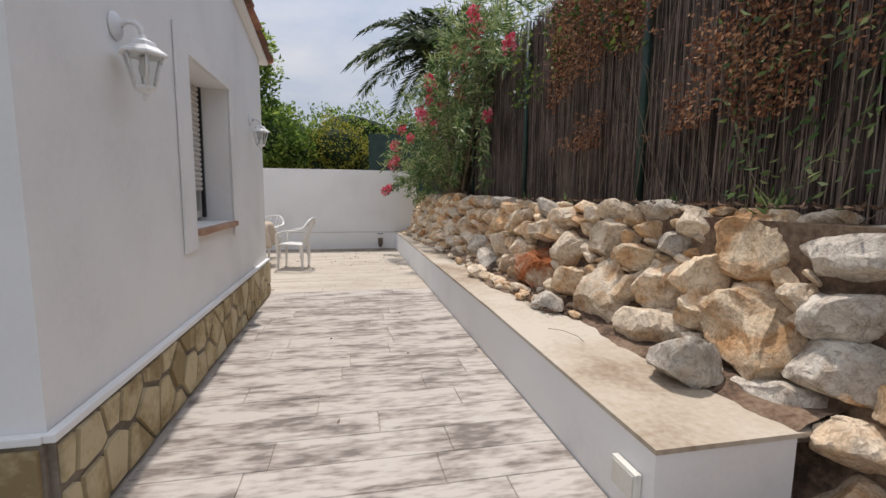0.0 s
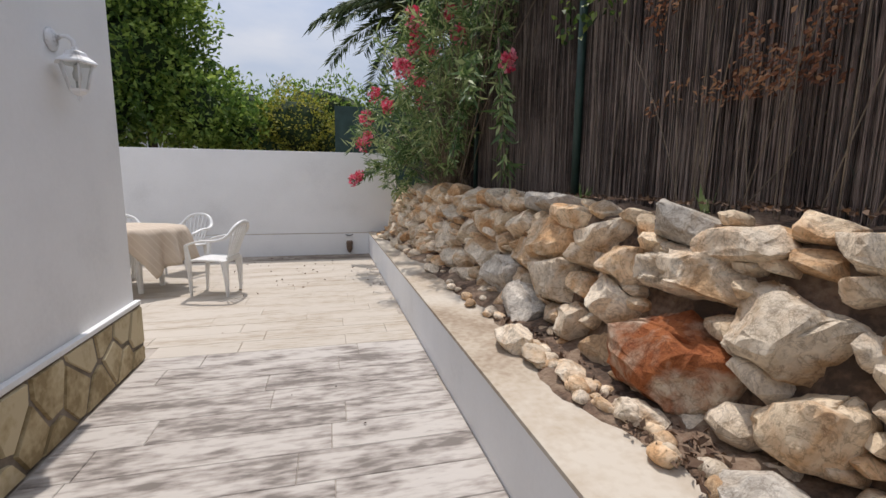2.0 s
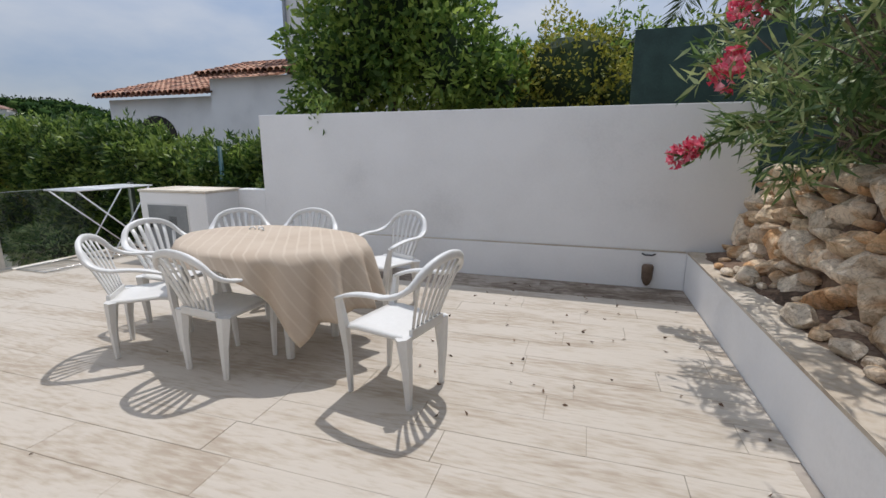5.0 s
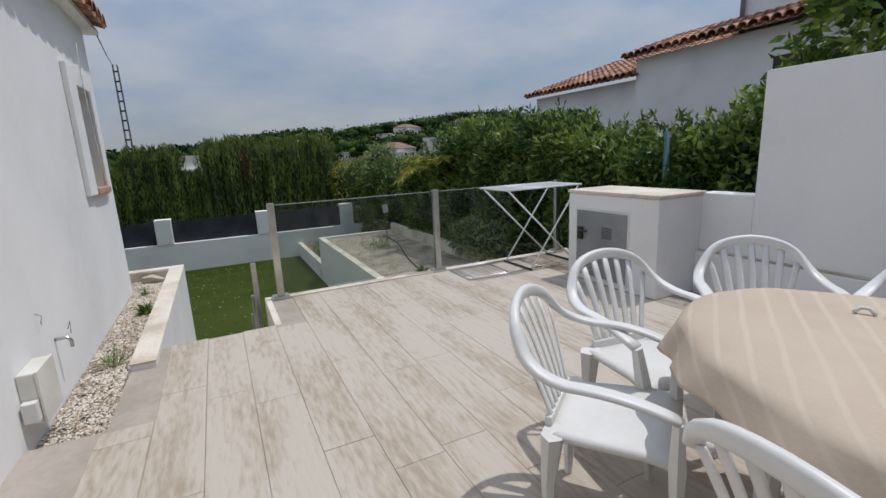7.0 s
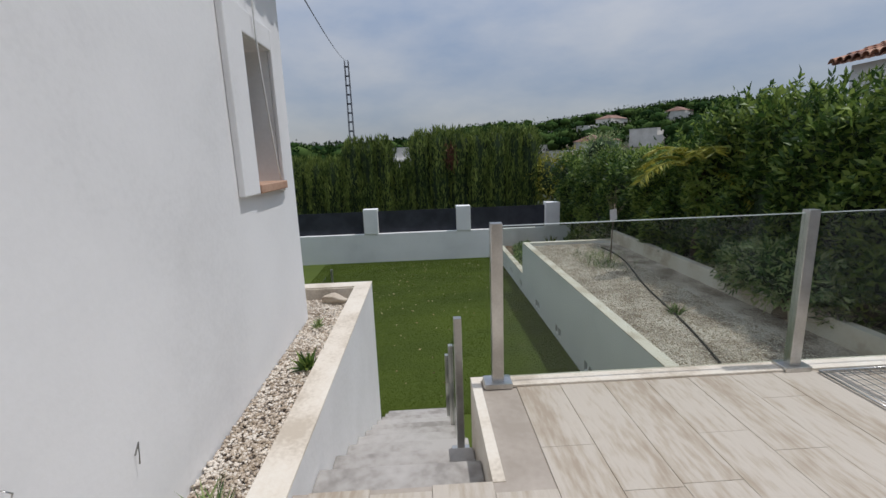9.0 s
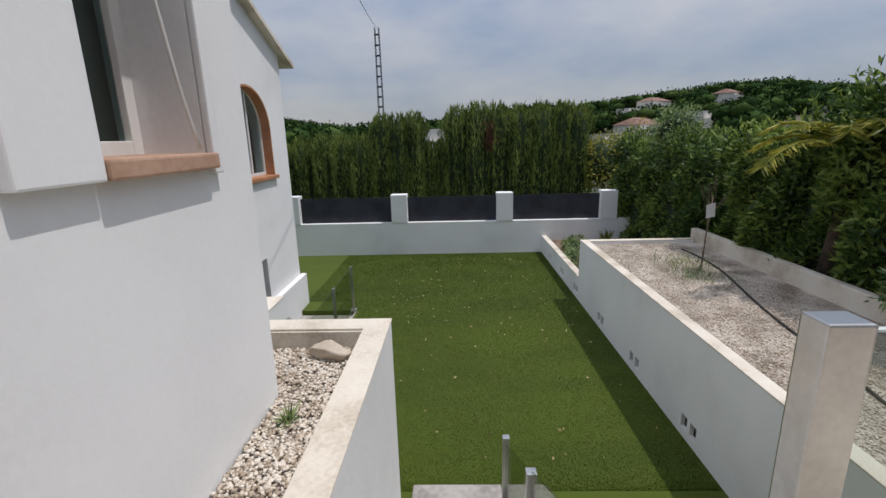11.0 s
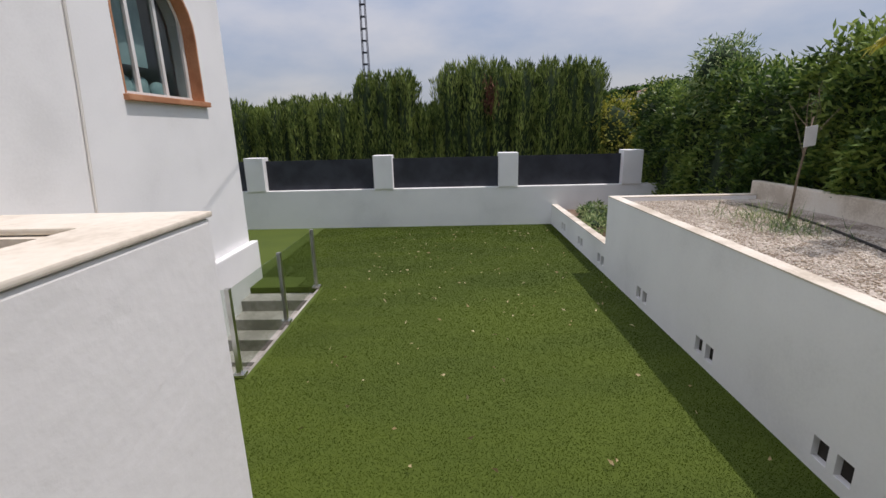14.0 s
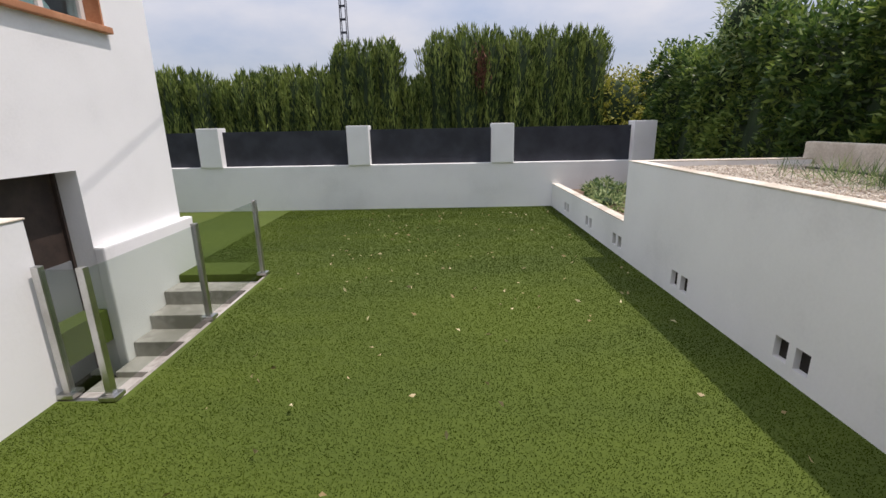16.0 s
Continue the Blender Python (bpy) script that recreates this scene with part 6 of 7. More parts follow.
def far_woods():
    rng = np.random.default_rng(55)
    P, D, cores_v, cores_f = [], [], [], []
    d0, f0 = icosphere(1)
    sites = [(az, wide, hill_site(az, el)[3]) for az, el, wide, tall, rf in HILL_HOUSES]
    n = 0
    while n < 2300:
        az = rng.uniform(-22, 62)
        dist = 48 + 330 * rng.random() ** 0.75
        x, y = -dist * math.cos(radians(az)), dist * math.sin(radians(az))
        g = float(land_height(x, y))
        open_land = noise.noise(Vector((x * 0.018, y * 0.018, 3.0)))
        if open_land > 0.22 and dist > 110:
            continue
        seen_az, seen_d = math.degrees(math.atan2(y - 6.4, -x - 4.4)), math.hypot(x + 4.4, y - 6.4)
        if any(abs(seen_az - a) < w * 0.55 + 0.6 and d0h - 75 < seen_d < d0h + 9 for a, w, d0h in sites):
            continue
        near = dist < 120
        r = rng.uniform(2.0, 4.4) if not near else rng.uniform(1.5, 2.6)
        h = rng.uniform(1.2, 2.6) if near else rng.uniform(1.6, 5.6)
        c = np.array([x, y, g + h])
        k = 46 if dist < 160 else 30
        dd = unit(rng.normal(size=(k, 3)))
        P.append(c + dd * (r, r, r * 0.62) * rng.uniform(0.85, 1.15, (k, 1)))
        D.append(dd + (0, 0, 0.4))
        lump = 1 + 0.22 * np.sin(7 * d0[:, :1] + x) * np.sin(6 * d0[:, 1:2] + y)
        cores_f.append(f0 + len(d0) * n)
        cores_v.append(c + d0 * lump * (r, r, r * 0.62) * 0.86)
        n += 1
    w = empty("pine_wood")
    tagged(w, "dark green pine wood on the far hill", "wood", kind="stuff")
    a = leaf_mesh("clumps", np.concatenate(P), np.concatenate(D), 1.25, 0.8, M_PINE, w, rng, 0.8)
    b2 = mesh_ob("crowns", np.concatenate(cores_v), np.concatenate(cores_f), M_PINE, w, "", True)


far_woods()


# ---- far houses and the neighbour's house ----
def far_house(az, el, wide, tall, roofed, material):
    """A house where the land first rises to an angle; its width and height are given as seen from the terrace, in degrees."""
    x, y, z, dist = hill_site(az, el)
    w, h = dist * radians(wide), dist * radians(tall)
    d = min(w, 9.0)
    t = empty("far_house", pose(x, y, z - 0.5, 0, 0, az + 8))
    tagged(t, "small pale house among the trees on the hillside" if not roofed else "pale house with a clay tile roof on the hillside", "house", "houses on the hill")
    boxes("wall", [(-d / 2, d / 2, -w / 2, w / 2, -1.5, h + 0.5)], material, t)
    if w > 6:
        boxes("wing", [(d / 2, d / 2 + 2.0, -w / 2, -w / 12, -1.5, h * 0.6 + 0.5)], material, t)
    if roofed:
        q = h + 0.5
        v = [(-d / 2 - 0.4, -w / 2 - 0.4, q), (d / 2 + 0.4, -w / 2 - 0.4, q), (d / 2 + 0.4, w / 2 + 0.4, q), (-d / 2 - 0.4, w / 2 + 0.4, q), (0, -w / 4, q + d * 0.22), (0, w / 4, q + d * 0.22)]
        mesh_ob("roof", v, [(0, 1, 4), (1, 2, 5, 4), (2, 3, 5), (3, 0, 4, 5), (3, 2, 1, 0)], M_FARROOF, t)
    else:
        boxes("parapet", [(-d / 2 - 0.1, d / 2 + 0.1, -w / 2 - 0.1, w / 2 + 0.1, h + 0.5, h + 0.7)], material, t)
    for k in (-0.3, 0.05, 0.33):
        face = d / 2 + (2.0 if w > 6 and k < -0.1 else 0.0)
        boxes("window", [(face - 0.05, face + 0.04, w * k - w * 0.06, w * k + w * 0.06, h * 0.25 + 0.4, h * 0.55 + 0.4)], M_DARK, t)


for az, el, wide, tall, rf in HILL_HOUSES:
    far_house(az, el, wide, tall, rf, M_FARWALL)


def neighbour_house():
    h = empty("neighbour_house")
    tagged(h, "white two-storey neighbouring house with clay tile roofs", "house")
    boxes("wall", [(-10.0, -4.6, 15.9, 22.0, -1.0, 3.28)], M_WHITE, h)
    boxes("lower_wing", [(-14.1, -10.0, 16.1, 22.0, -1.0, 2.86)], M_WHITE, h)
    boxes("upper_storey", [(-8.4, -4.8, 17.2, 22.0, 3.2, 6.4)], M_WHITE, h)
    boxes("cornice", [(-8.6, -4.6, 17.0, 22.0, 6.3, 6.42)], M_CREAM, h)
    t = barrel_roof("tiles", -10.25, -4.5, -15.62, 3.32, 2.2, 0.30, "x", "")
    t2 = barrel_roof("tiles", -14.4, -10.02, -15.8, 2.92, 4.2, 0.30, "x", "")
    for ob in (t, t2):                      # these slopes face the terrace
        me = ob.data
        co = np.empty(len(me.vertices) * 3)
        me.vertices.foreach_get("co", co)
        co = co.reshape(-1, 3)
        co[:, 1] = -co[:, 1]
        me.vertices.foreach_set("co", co.ravel())
        ob.parent = h
    boxes("window", [(-6.9, -5.9, 15.88, 15.90, 1.6, 2.75)], M_BROWN, h, "dark wooden window")
    tube("drainpipe", [(-8.3, 17.12, 3.3), (-8.3, 17.12, 6.3)], 0.05, M_GREYDOOR, h, "grey drainpipe", 8)
    # arch of the lower wing: a flat panel, its shade put into the colour
    v = [(-12.3 + 0.75 * math.cos(math.pi * i / 12), 16.085, 1.75 + 0.62 * math.sin(math.pi * i / 12)) for i in range(13)] + [(-13.05, 16.085, -0.9), (-11.55, 16.085, -0.9)]
    mesh_ob("arch", v, [tuple(range(15))], M_DARK, h, "flat dark panel painted as a shaded arched opening")


neighbour_house()


# ---- pylon and cable ----
def pylon():
    t = empty("utility_pylon")
    tagged(t, "slim grey lattice utility pylon with one cable", "pylon")
    x, y, zb, zt = -22.9, 3.62, -2.1, 5.0
    for dx, dy in ((-0.09, -0.07), (0.09, -0.07), (0.09, 0.07), (-0.09, 0.07)):
        tube("leg", [(x + dx * 1.6, y + dy * 1.6, zb), (x + dx, y + dy, zt)], 0.014, M_MESH, t, "", 5)
    for i in range(20):
        z = zb + 0.35 * (i + 0.5)
        boxes("rung", [(x - 0.10, x + 0.10, y - 0.09, y - 0.075, z, z + 0.06), (x + 0.085, x + 0.10, y - 0.09, y + 0.09, z, z + 0.06)], M_MESH, t)
    s = np.linspace(0, 1, 30)
    p0, p1 = np.array((x, y, zt)), np.array((-7.7, 5.5, 2.62))
    path = p0 + (p1 - p0) * s[:, None]
    path[:, 2] -= 0.5 * s * (1 - s)
    tube("cable", path, 0.006, M_BLACK, t, "", 5)


pylon()


# ---- drying rack, wire mat, small fittings ----
def drying_rack():
    r = empty("drying_rack")
    tagged(r, "folding clothes drying rack with white wires", "drying rack")
    x0, x1, y0, y1, z = -6.03, -5.50, 8.98, 9.95, 0.875
    for a, c in (((x0, y0), (x1, y0)), ((x1, y0), (x1, y1)), ((x1, y1), (x0, y1)), ((x0, y1), (x0, y0))):
        tube("frame_tube", [(*a, z), (*c, z)], 0.010, M_ALU, r, "", 6)
    for i in range(9):
        x = x0 + (x1 - x0) * (i + 1) / 10
        tube("wire", [(x, y0, z + 0.004), (x, y1, z + 0.004)], 0.004, M_ALU, r, "", 5)
    for x in (x0 + 0.03, x1 - 0.03):
        tube("leg", [(x, y0 + 0.03, z - 0.01), (x, 9.90, 0.02)], 0.009, M_ALU, r, "", 6)
        tube("leg", [(x + 0.015, y1 - 0.03, z - 0.01), (x + 0.015, 9.28, 0.02)], 0.009, M_ALU, r, "", 6)
    for y in (9.28, 9.90):
        tube("foot_bar", [(x0 + 0.0, y, 0.014), (x1, y, 0.014)], 0.011, M_BLACK, r, "black foot bar", 6)


drying_rack()


def wire_mat():
    r = empty("wire_rack")
    tagged(r, "spare wire drying panel lying on the terrace", "wire rack")
    x0, x1, y0, y1, z = -6.03, -5.56, 8.56, 9.45, 0.012
    for a, c in (((x0, y0), (x1, y0)), ((x1, y0), (x1, y1)), ((x1, y1), (x0, y1)), ((x0, y1), (x0, y0)), ((x0, 9.05), (x1, 9.05))):
        tube("frame_wire", [(*a, z), (*c, z)], 0.006, M_STEEL, r, "", 5)
    for i in range(8):
        y = y0 + 0.46 * (i + 0.5) / 8
        tube("wire", [(x0, y, z), (x1, y, z)], 0.003, M_STEEL, r, "", 4)


wire_mat()


def small_fittings():
    v = empty("vent_cover", pose(-4.43, 5.421, 0.945))
    tagged(v, "white plastic vent hood on the house wall", "vent")
    boxes("plate", [(-0.055, 0.055, 0, 0.012, -0.065, 0.065)], M_PLASTIC, v, "", 0.004)
    lathe("hood", [(0.042, 0.012), (0.04, 0.026), (0.025, 0.036), (0.0, 0.04)], M_PLASTIC, v, "", 14, pose(0, 0, 0.0, -90, 0, 0))
    j = empty("junction_box", pose(-4.52, 5.421, 0.20))
    tagged(j, "cream plastic junction box low on the house wall", "box")
    boxes("body", [(-0.12, 0.12, 0, 0.07, -0.13, 0.13)], M_CREAMPLASTIC, j, "", 0.008)
    boxes("cover", [(-0.125, 0.125, 0.071, 0.085, -0.135, 0.135)], M_CREAMPLASTIC, j, "", 0.005)
    boxes("side_socket", [(0.126, 0.17, 0.01, 0.07, -0.10, 0.0)], M_PLASTIC, j, "", 0.005)
    o = empty("outlet_cover", pose(1.058, 1.13, 0.17))
    tagged(o, "cream plastic cover on the low wall", "cover")
    boxes("plate", [(-0.03, 0.0, -0.075, 0.075, -0.055, 0.055)], M_CREAMPLASTIC, o, "", 0.006)
    boxes("rim", [(-0.034, -0.031, -0.065, 0.065, -0.045, 0.045)], M_CREAMPLASTIC, o, "", 0.001)
    d = empty("drain_spout", pose(0.72, 9.968, 0.0))
    tagged(d, "brown clay drain spout in the wall foot", "spout")
    lathe("spout", [(0.045, 0.24), (0.055, 0.22), (0.05, 0.10), (0.03, 0.05), (0.012, 0.03)], M_RUSTDRAIN, d, "", 12, Matrix.Translation((0, -0.03, 0)))
    tube("ring", [(-0.06, -0.012, 0.345), (-0.03, -0.03, 0.335), (0.03, -0.03, 0.335), (0.06, -0.012, 0.345)], 0.008, M_BLACK, d, "", 6)
    w = empty("wall_tap", pose(-5.0, 5.421, 0.30))
    tagged(w, "small steel tap and loose wires on the house wall", "tap")
    tube("pipe", [(0, 0.0, 0.0), (0, 0.06, 0.0), (0, 0.075, -0.02), (0, 0.075, -0.06)], 0.010, M_STEEL, w, "", 6)
    tube("wire", [(0.20, 0.002, 0.22), (0.19, 0.025, 0.20), (0.20, 0.02, 0.17), (0.185, 0.015, 0.15)], 0.0025, M_STEEL, w, "loose wire end", 5)
    tube("wire", [(-0.25, 0.002, -0.02), (-0.25, 0.02, 0.03), (-0.245, 0.015, -0.05)], 0.003, M_STEEL, w, "", 5)
    s = empty("screen_post", pose(-5.2, 10.9, -0.75))
    tagged(s, "blue-green fence post with a slanted brace", "post")
    tube("post", [(0, 0, 0), (0, 0, 2.15)], 0.03, M_TEAL, s, "", 8)
    tube("brace", [(0.0, 0, 1.75), (0.75, 0.05, 0.95)], 0.02, M_TEAL, s, "", 8)
    c = tube("wall_cable", [(-11.32, 3.255, 2.6), (-11.30, 3.255, 1.8), (-11.22, 3.255, 0.6), (-11.13, 3.255, -0.4), (-11.10, 3.255, -0.845)], 0.012, M_FARWALL, None, "", 6)
    tagged(c, "white cable running down the gable wall", "cable")
    l = empty("wall_light", pose(-11.34, 3.245, 2.30))
    tagged(l, "small white floodlight bracket on the gable wall", "lamp")
    boxes("bracket", [(-0.03, 0.03, 0, 0.05, -0.04, 0.04)], M_PLASTIC, l, "", 0.004)
    boxes("head", [(-0.06, 0.06, 0.052, 0.13, -0.03, 0.06)], M_PLASTIC, l, "", 0.006)


small_fittings()


# ---- planting in the beds ----
def sapling():
    t = empty("sapling")
    tagged(t, "bare young tree with a white tag in the gravel bed", "sapling")
    rng = np.random.default_rng(14)
    base = np.array([-12.1, 9.95, -0.87])
    tube("trunk", [base, base + (0.03, 0, 0.5), base + (0.10, 0.0, 1.1)], [0.015, 0.012, 0.008], M_TWIG, t, "", 6)
    stems([(base + (0.06 + 0.03 * k / 9, 0, 0.65 + 0.5 * k / 9), base + (0.06 + rng.normal(0, 0.10), rng.normal(0, 0.10), 1.05 + 0.4 * rng.random())) for k in range(14)], 0.003, M_TWIG, t, rng, "twigs")
    boxes("tag", [(0, 0.004, -0.07, 0.07, -0.10, 0.10)], M_PAPER, t, "white paper tag").matrix_local = pose(-11.93, 9.90, 0.05, 8, 5, 12)


sapling()
for i, (x, y, z, n, L, w, m, lab) in enumerate((
        (-12.25, 9.75, -0.88, 230, 0.24, 0.006, M_OLEA, "patch of thin green grass in the gravel"), (-11.7, 9.7, -0.88, 200, 0.22, 0.006, M_OLEA, "patch of thin green grass in the gravel"),
        (-14.6, 9.3, -1.67, 160, 0.30, 0.016, M_HEDGE, "bright green grass clump in the small bed"), (-14.9, 9.6, -1.67, 120, 0.28, 0.016, M_HEDGE, "bright green grass clump in the small bed"), (-15.3, 9.8, -1.67, 60, 0.2, 0.016, M_YELLOW, "bright green grass clump in the small bed"),
        (-17.3, 10.3, -1.67, 50, 0.35, 0.05, M_YELLOW, "small yellow-green plant by the garden wall"), (-9.2, 9.6, -0.88, 40, 0.16, 0.03, M_OLEA, "small young plant in the gravel"),
        (-7.27, 5.55, -0.07, 34, 0.09, 0.012, M_OLEA, "small green tuft in the planter gravel"), (-5.35, 5.60, -0.07, 40, 0.15, 0.010, M_OLEA, "thin dry tuft in the planter gravel"), (-6.55, 5.66, -0.07, 60, 0.13, 0.02, M_HEDGE, "small green plant in the planter gravel"))):
    tuft("grass_tuft", lab, x, y, z, n, L, w, m, 120 + i)
hose_t = np.linspace(0, 1, 60)
hose = np.stack([-13.3 + 6.1 * hose_t, 10.25 - 1.15 * hose_t ** 1.4 + 0.10 * np.sin(9 * hose_t) * (1 - hose_t), np.full(60, -0.855)], 1)
tagged(tube("irrigation_hose", hose, 0.014, M_HOSE, None, "", 6), "black-brown irrigation hose lying on the gravel", "hose")
p, f = rock_shape(ICO4, np.random.default_rng(77), 10, 0.08)
tagged(mesh_ob("planter_rock", p * (0.085, 0.12, 0.065) + (-7.88, 5.58, -0.03), f, M_LEDGE, None, "", True), "pale beige rock lying in the planter gravel", "rock")
tagged(tube("dry_twig", [(1.26, 2.30, 0.39), (1.31, 2.20, 0.405), (1.36, 2.10, 0.395), (1.33, 1.98, 0.40)], 0.002, M_TWIG, None, "", 5), "dry twig lying on the ledge", "twig")


def scatter(name, label, cat, n, xr, yr, z, size, material, seed, flat=0.25):
    rng = np.random.default_rng(seed)
    p = np.stack([rng.uniform(*xr, n), rng.uniform(*yr, n), np.full(n, z)], 1)
    d = np.stack([rng.normal(size=n), rng.normal(size=n), np.abs(rng.normal(0, flat, n))], 1)
    ob = leaf_mesh(name, p, d, size, size * 0.45, material, None, rng, 0.05)
    tagged(ob, label, cat, kind="stuff")


scatter("fallen_leaves", "pale dry leaves scattered on the turf", "leaves", 150, (-17.0, -9.2), (4.8, 8.5), LAWN + 0.035, 0.055, M_LEAFDRY, 201)
scatter("leaf_litter", "small dark leaf litter on the terrace", "leaves", 60, (-0.9, 1.0), (7.2, 9.9), 0.006, 0.038, M_LITTER, 202)
scatter("leaf_litter", "small dark leaf litter on the terrace", "leaves", 16, (-3.0, 1.0), (2.0, 7.5), 0.006, 0.03, M_LITTER, 203)
scatter("dry_litter", "dry reddish needle litter at the foot of the boulders", "litter", 900, (1.25, 2.0), (-1.4, 0.95), 0.0, 0.06, M_LITTER, 204, 0.4)
scatter("dry_litter", "dry reddish needle litter at the foot of the boulders", "litter", 700, (1.38, 1.62), (2.6, 4.6), 0.41, 0.045, M_LITTER, 205, 0.5)
scatter("dry_litter", "dry reddish needle litter on the earth under the fence", "litter", 1800, (1.85, 2.25), (-2.0, 10.0), 1.19, 0.035, M_LITTER, 206, 0.4)


# ---- turf blades, gravel stones ----
def turf():
    rng = np.random.default_rng(3)
    n = 420000
    x = -9.0 - 8.7 * rng.random(n) ** 1.5
    y = rng.uniform(3.3, RW - 0.01, n)
    ok = ~((x > -13.5) & (x < -10.98) & (y < 4.46)) & ~((x > -14.0) & (y < 4.05))
    x, y = x[ok], y[ok]
    n = len(x)
    p = np.stack([x, y, np.full(n, LAWN - 0.012)], 1)
    d = unit(np.stack([rng.normal(0.25, 0.45, n), rng.normal(0, 0.45, n), np.ones(n)], 1))
    L = rng.uniform(0.006, 0.011, (n, 1))
    s = unit(np.cross(d, rng.normal(size=(n, 3)))) * 0.0024 * (1 + 0.22 * np.abs(x[:, None] + 9))
    v = np.stack([p - s, p + s, p + d * L], 1).reshape(-1, 3)
    ob = mesh_ob("turf_blades", v, np.arange(3 * n).reshape(n, 3), M_BLADE)
    tagged(ob, "short green artificial turf blades", "grass", kind="stuff")


turf()


def gravel(name, label, n, area, z, size, seed):
    """Small angular stones joined into one bed."""
    rng = np.random.default_rng(seed)
    tet = np.array([(1, 0, -0.5), (-0.6, 0.8, -0.5), (-0.6, -0.8, -0.5), (0.5, 0.6, 0.5), (-0.7, 0.1, 0.6), (0.4, -0.6, 0.5)])
    ft = np.array([(0, 3, 5), (0, 1, 3), (1, 4, 3), (1, 2, 4), (2, 5, 4), (2, 0, 5), (3, 4, 5), (0, 2, 1)])
    pts = []
    while len(pts) < n:
        k = area[rng.choice(len(area), p=np.array([(a[1] - a[0]) * (a[3] - a[2]) for a in area]) / sum((a[1] - a[0]) * (a[3] - a[2]) for a in area))]
        pts.append((rng.uniform(k[0], k[1]), rng.uniform(k[2], k[3])))
    pts = np.array(pts)
    s = size * rng.uniform(0.5, 1.3, (n, 1, 1))
    a = rng.uniform(0, 6.28, n)
    R = np.zeros((n, 3, 3))
    R[:, 0, 0], R[:, 0, 1], R[:, 1, 0], R[:, 1, 1], R[:, 2, 2] = np.cos(a), -np.sin(a), np.sin(a), np.cos(a), 1
    jit = tet[None] * rng.uniform(0.6, 1.2, (n, 6, 3)) * (1, 0.8, 0.55)
    v = np.einsum("nij,nkj->nki", R, jit) * s
    v[:, :, :2] += pts[:, None]
    v[:, :, 2] += z + rng.uniform(0, size * 0.5, (n, 1))
    fa = (ft[None] + 6 * np.arange(n)[:, None, None]).reshape(-1, 3)
    tagged(mesh_ob(name, v.reshape(-1, 3), fa, M_PEBBLE), label, "gravel", kind="stuff")


gravel("planter_gravel", "pale angular gravel stones in the planter", 13000, [(-8.0, -7.5, 4.1, 5.735), (-7.5, -4.35, 5.43, 5.735)], -0.072, 0.0135, 301)
gravel("bed_gravel", "pale grey gravel stones in the raised bed", 20000, [(-13.8, -6.25, RW + 0.15, 10.3)], -0.868, 0.013, 302)


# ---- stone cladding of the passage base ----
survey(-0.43)


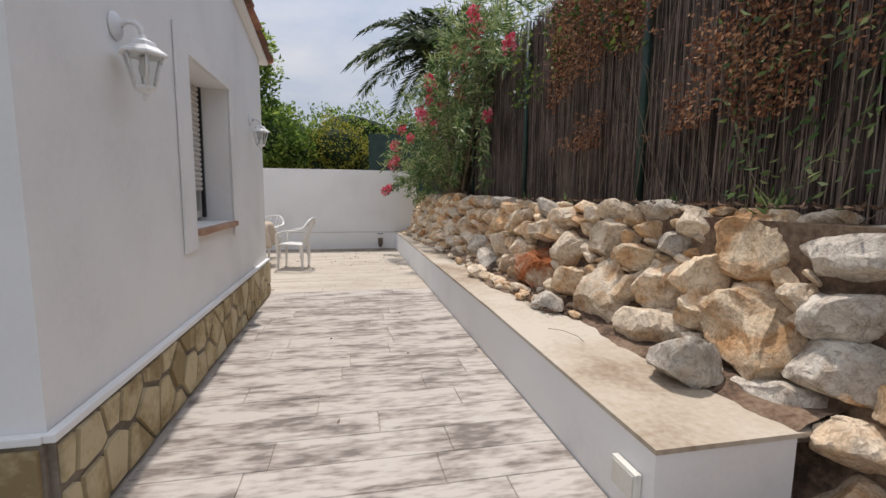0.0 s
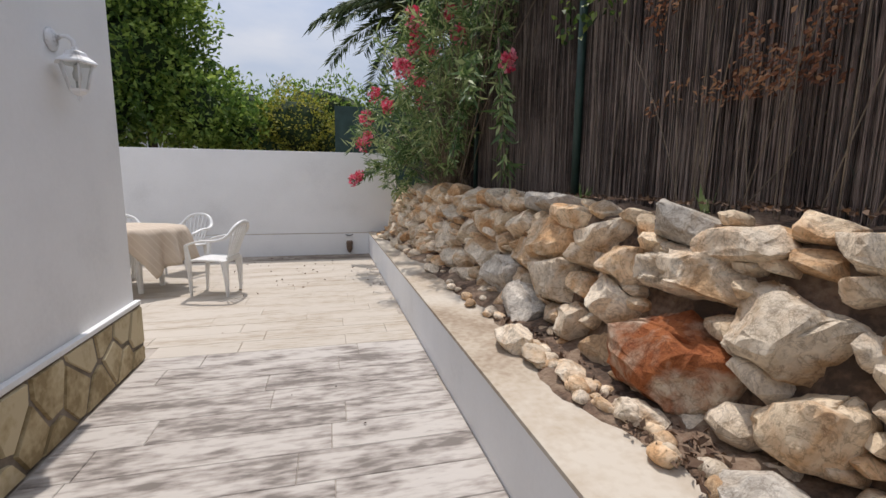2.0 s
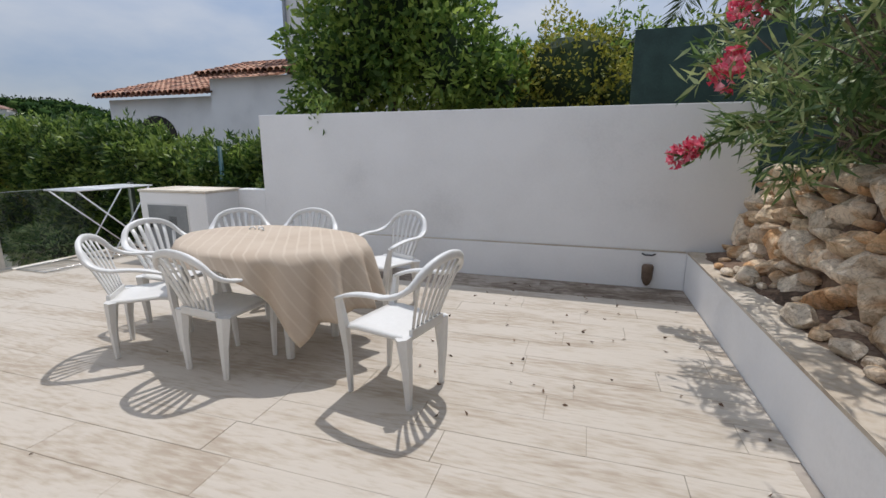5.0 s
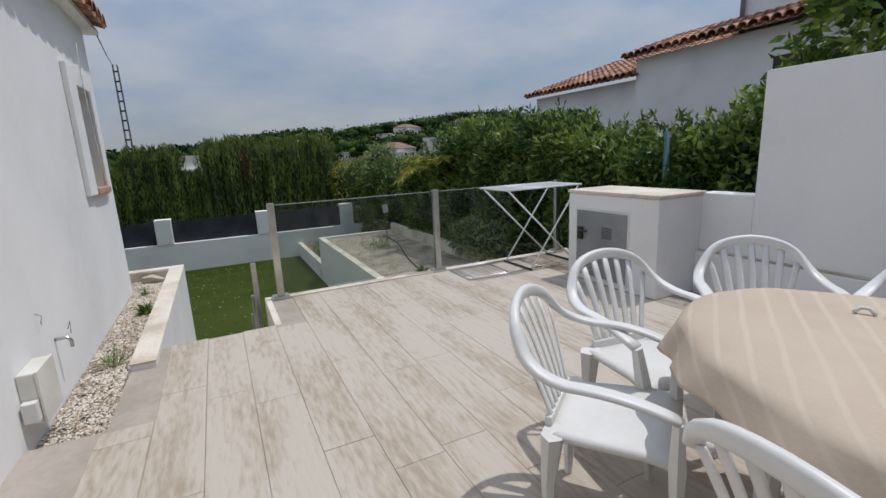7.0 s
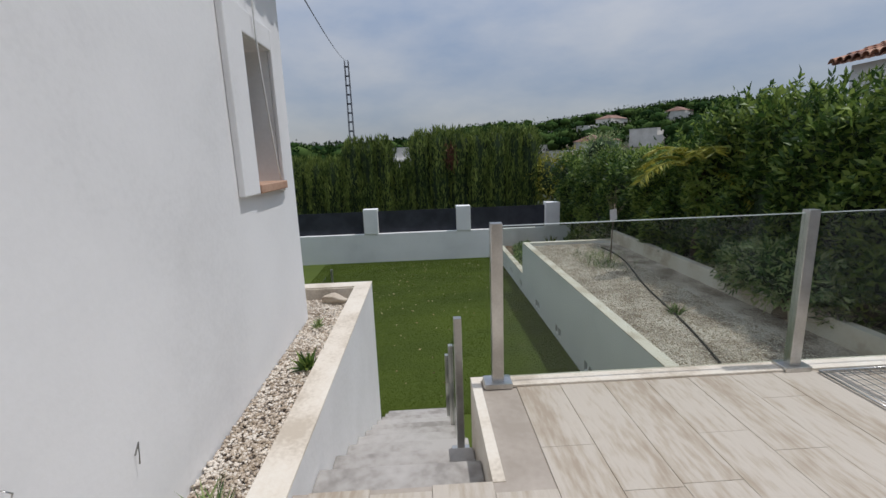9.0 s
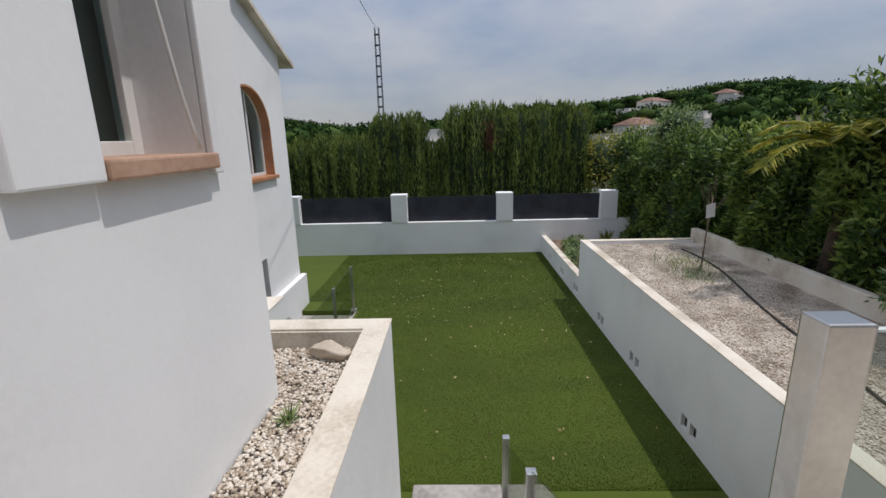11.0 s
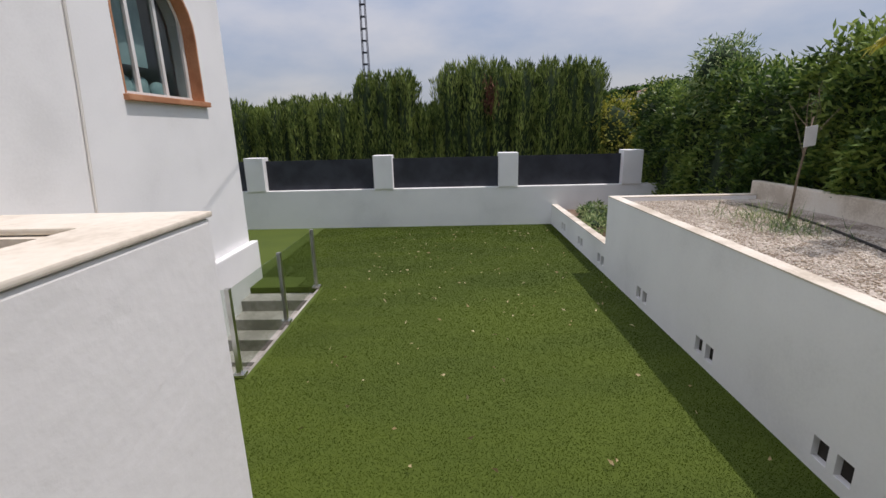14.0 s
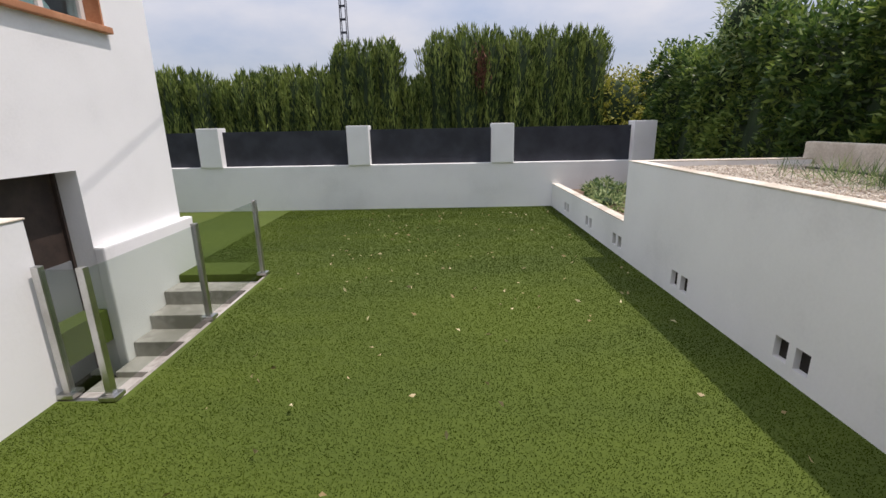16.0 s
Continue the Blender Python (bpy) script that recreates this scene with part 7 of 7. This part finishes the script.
def cladding():
    rng = np.random.default_rng(17)
    c = empty("stone_base")
    tagged(c, "tan flagstone cladding along the foot of the house", "stone cladding", kind="structure")
    boxes("mortar", [(-0.963, -0.938, 1.78, 5.94, 0.0, 0.404), (-3.0, -0.963, 1.76, 1.782, 0.0, 0.404)], M_MORTAR, c, "grey-brown mortar")
    for rect, turn in (((1.78, 5.94, 0.0, 0.404), 0), ((0.0, 2.0, 0.0, 0.404), 1)):
        pts, tries = [], 0
        while tries < 3000:
            tries += 1
            q = np.array([rng.uniform(rect[0], rect[1]), rng.uniform(rect[2], rect[3])])
            if all(((q[0] - o[0]) / 0.8) ** 2 + ((q[1] - o[1]) / 1.25) ** 2 > 0.19 ** 2 for o in pts):
                pts.append(q)
        for poly in cells(pts, rect):
            if len(poly) < 3:
                continue
            P = np.array(poly)
            ce = P.mean(0)
            P = ce + (P - ce) * (1 - 0.020 / np.maximum(0.05, np.linalg.norm(P - ce, axis=1)))[:, None]
            k = len(P)
            th = rng.uniform(0.010, 0.018)
            if turn == 0:
                v = [(-0.938, a, b2) for a, b2 in P] + [(-0.938 + th, *(ce + (np.array((a, b2)) - ce) * 0.965)) for a, b2 in P]
            else:
                v = [(-0.963 - a, 1.76, b2) for a, b2 in P] + [(-0.963 - (ce + (np.array((a, b2)) - ce) * 0.965)[0], 1.76 - th, (ce + (np.array((a, b2)) - ce) * 0.965)[1]) for a, b2 in P]
            f = [tuple(range(k, 2 * k))] + [(i, (i + 1) % k, k + (i + 1) % k, k + i) for i in range(k)]
            mesh_ob("stone", v, f, M_CLAD, c)


cladding()
survey(0.0)


# ---- terrace boards ----
def boards():
    rng = np.random.default_rng(23)
    pitch, gap = 0.236, 0.003
    rows = int((9.97 + 3.4) / pitch)
    for r in range(rows):
        y0 = 9.965 - (r + 1) * pitch
        gap = 0.003 if y0 < 6.0 else 0.0018
        y1 = y0 + pitch - gap
        if y0 > 6.72:
            spans = [(-6.06, 1.055)]
        elif y0 > 5.93:
            spans = [(STEP_TOP, 1.055)]
        elif y0 > 5.50:
            spans = [(-4.27, 1.055)] if y0 < 5.8 else [(-5.0, 1.055)]
        else:
            spans = [(-0.915, 1.055)]
        # rows by the back wall carry dirt and painted wall shadow
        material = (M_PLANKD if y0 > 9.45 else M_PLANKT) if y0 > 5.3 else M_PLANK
        for a, b2 in spans:
            x = a - rng.uniform(0.0, 0.9) - 0.1
            while x < b2:
                L = rng.uniform(0.75, 1.15)
                c, d = max(a, x), min(b2, x + L - gap)
                x += L
                if d - c < 0.06:
                    continue
                z = rng.uniform(-0.0012, 0.0)
                e = 0.003 if y0 < 6.0 else 0.0012
                v = [(c, y0, -0.007), (d, y0, -0.007), (d, y1, -0.007), (c, y1, -0.007), (c, y0, z - e), (d, y0, z - e), (d, y1, z - e), (c, y1, z - e),
                     (c + e, y0 + e, z), (d - e, y0 + e, z), (d - e, y1 - e, z), (c + e, y1 - e, z)]
                f = [(8, 9, 10, 11)] + [(i, (i + 1) % 4, 4 + (i + 1) % 4, 4 + i) for i in range(4)] + [(4 + i, 4 + (i + 1) % 4, 8 + (i + 1) % 4, 8 + i) for i in range(4)]
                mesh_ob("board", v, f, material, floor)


boards()
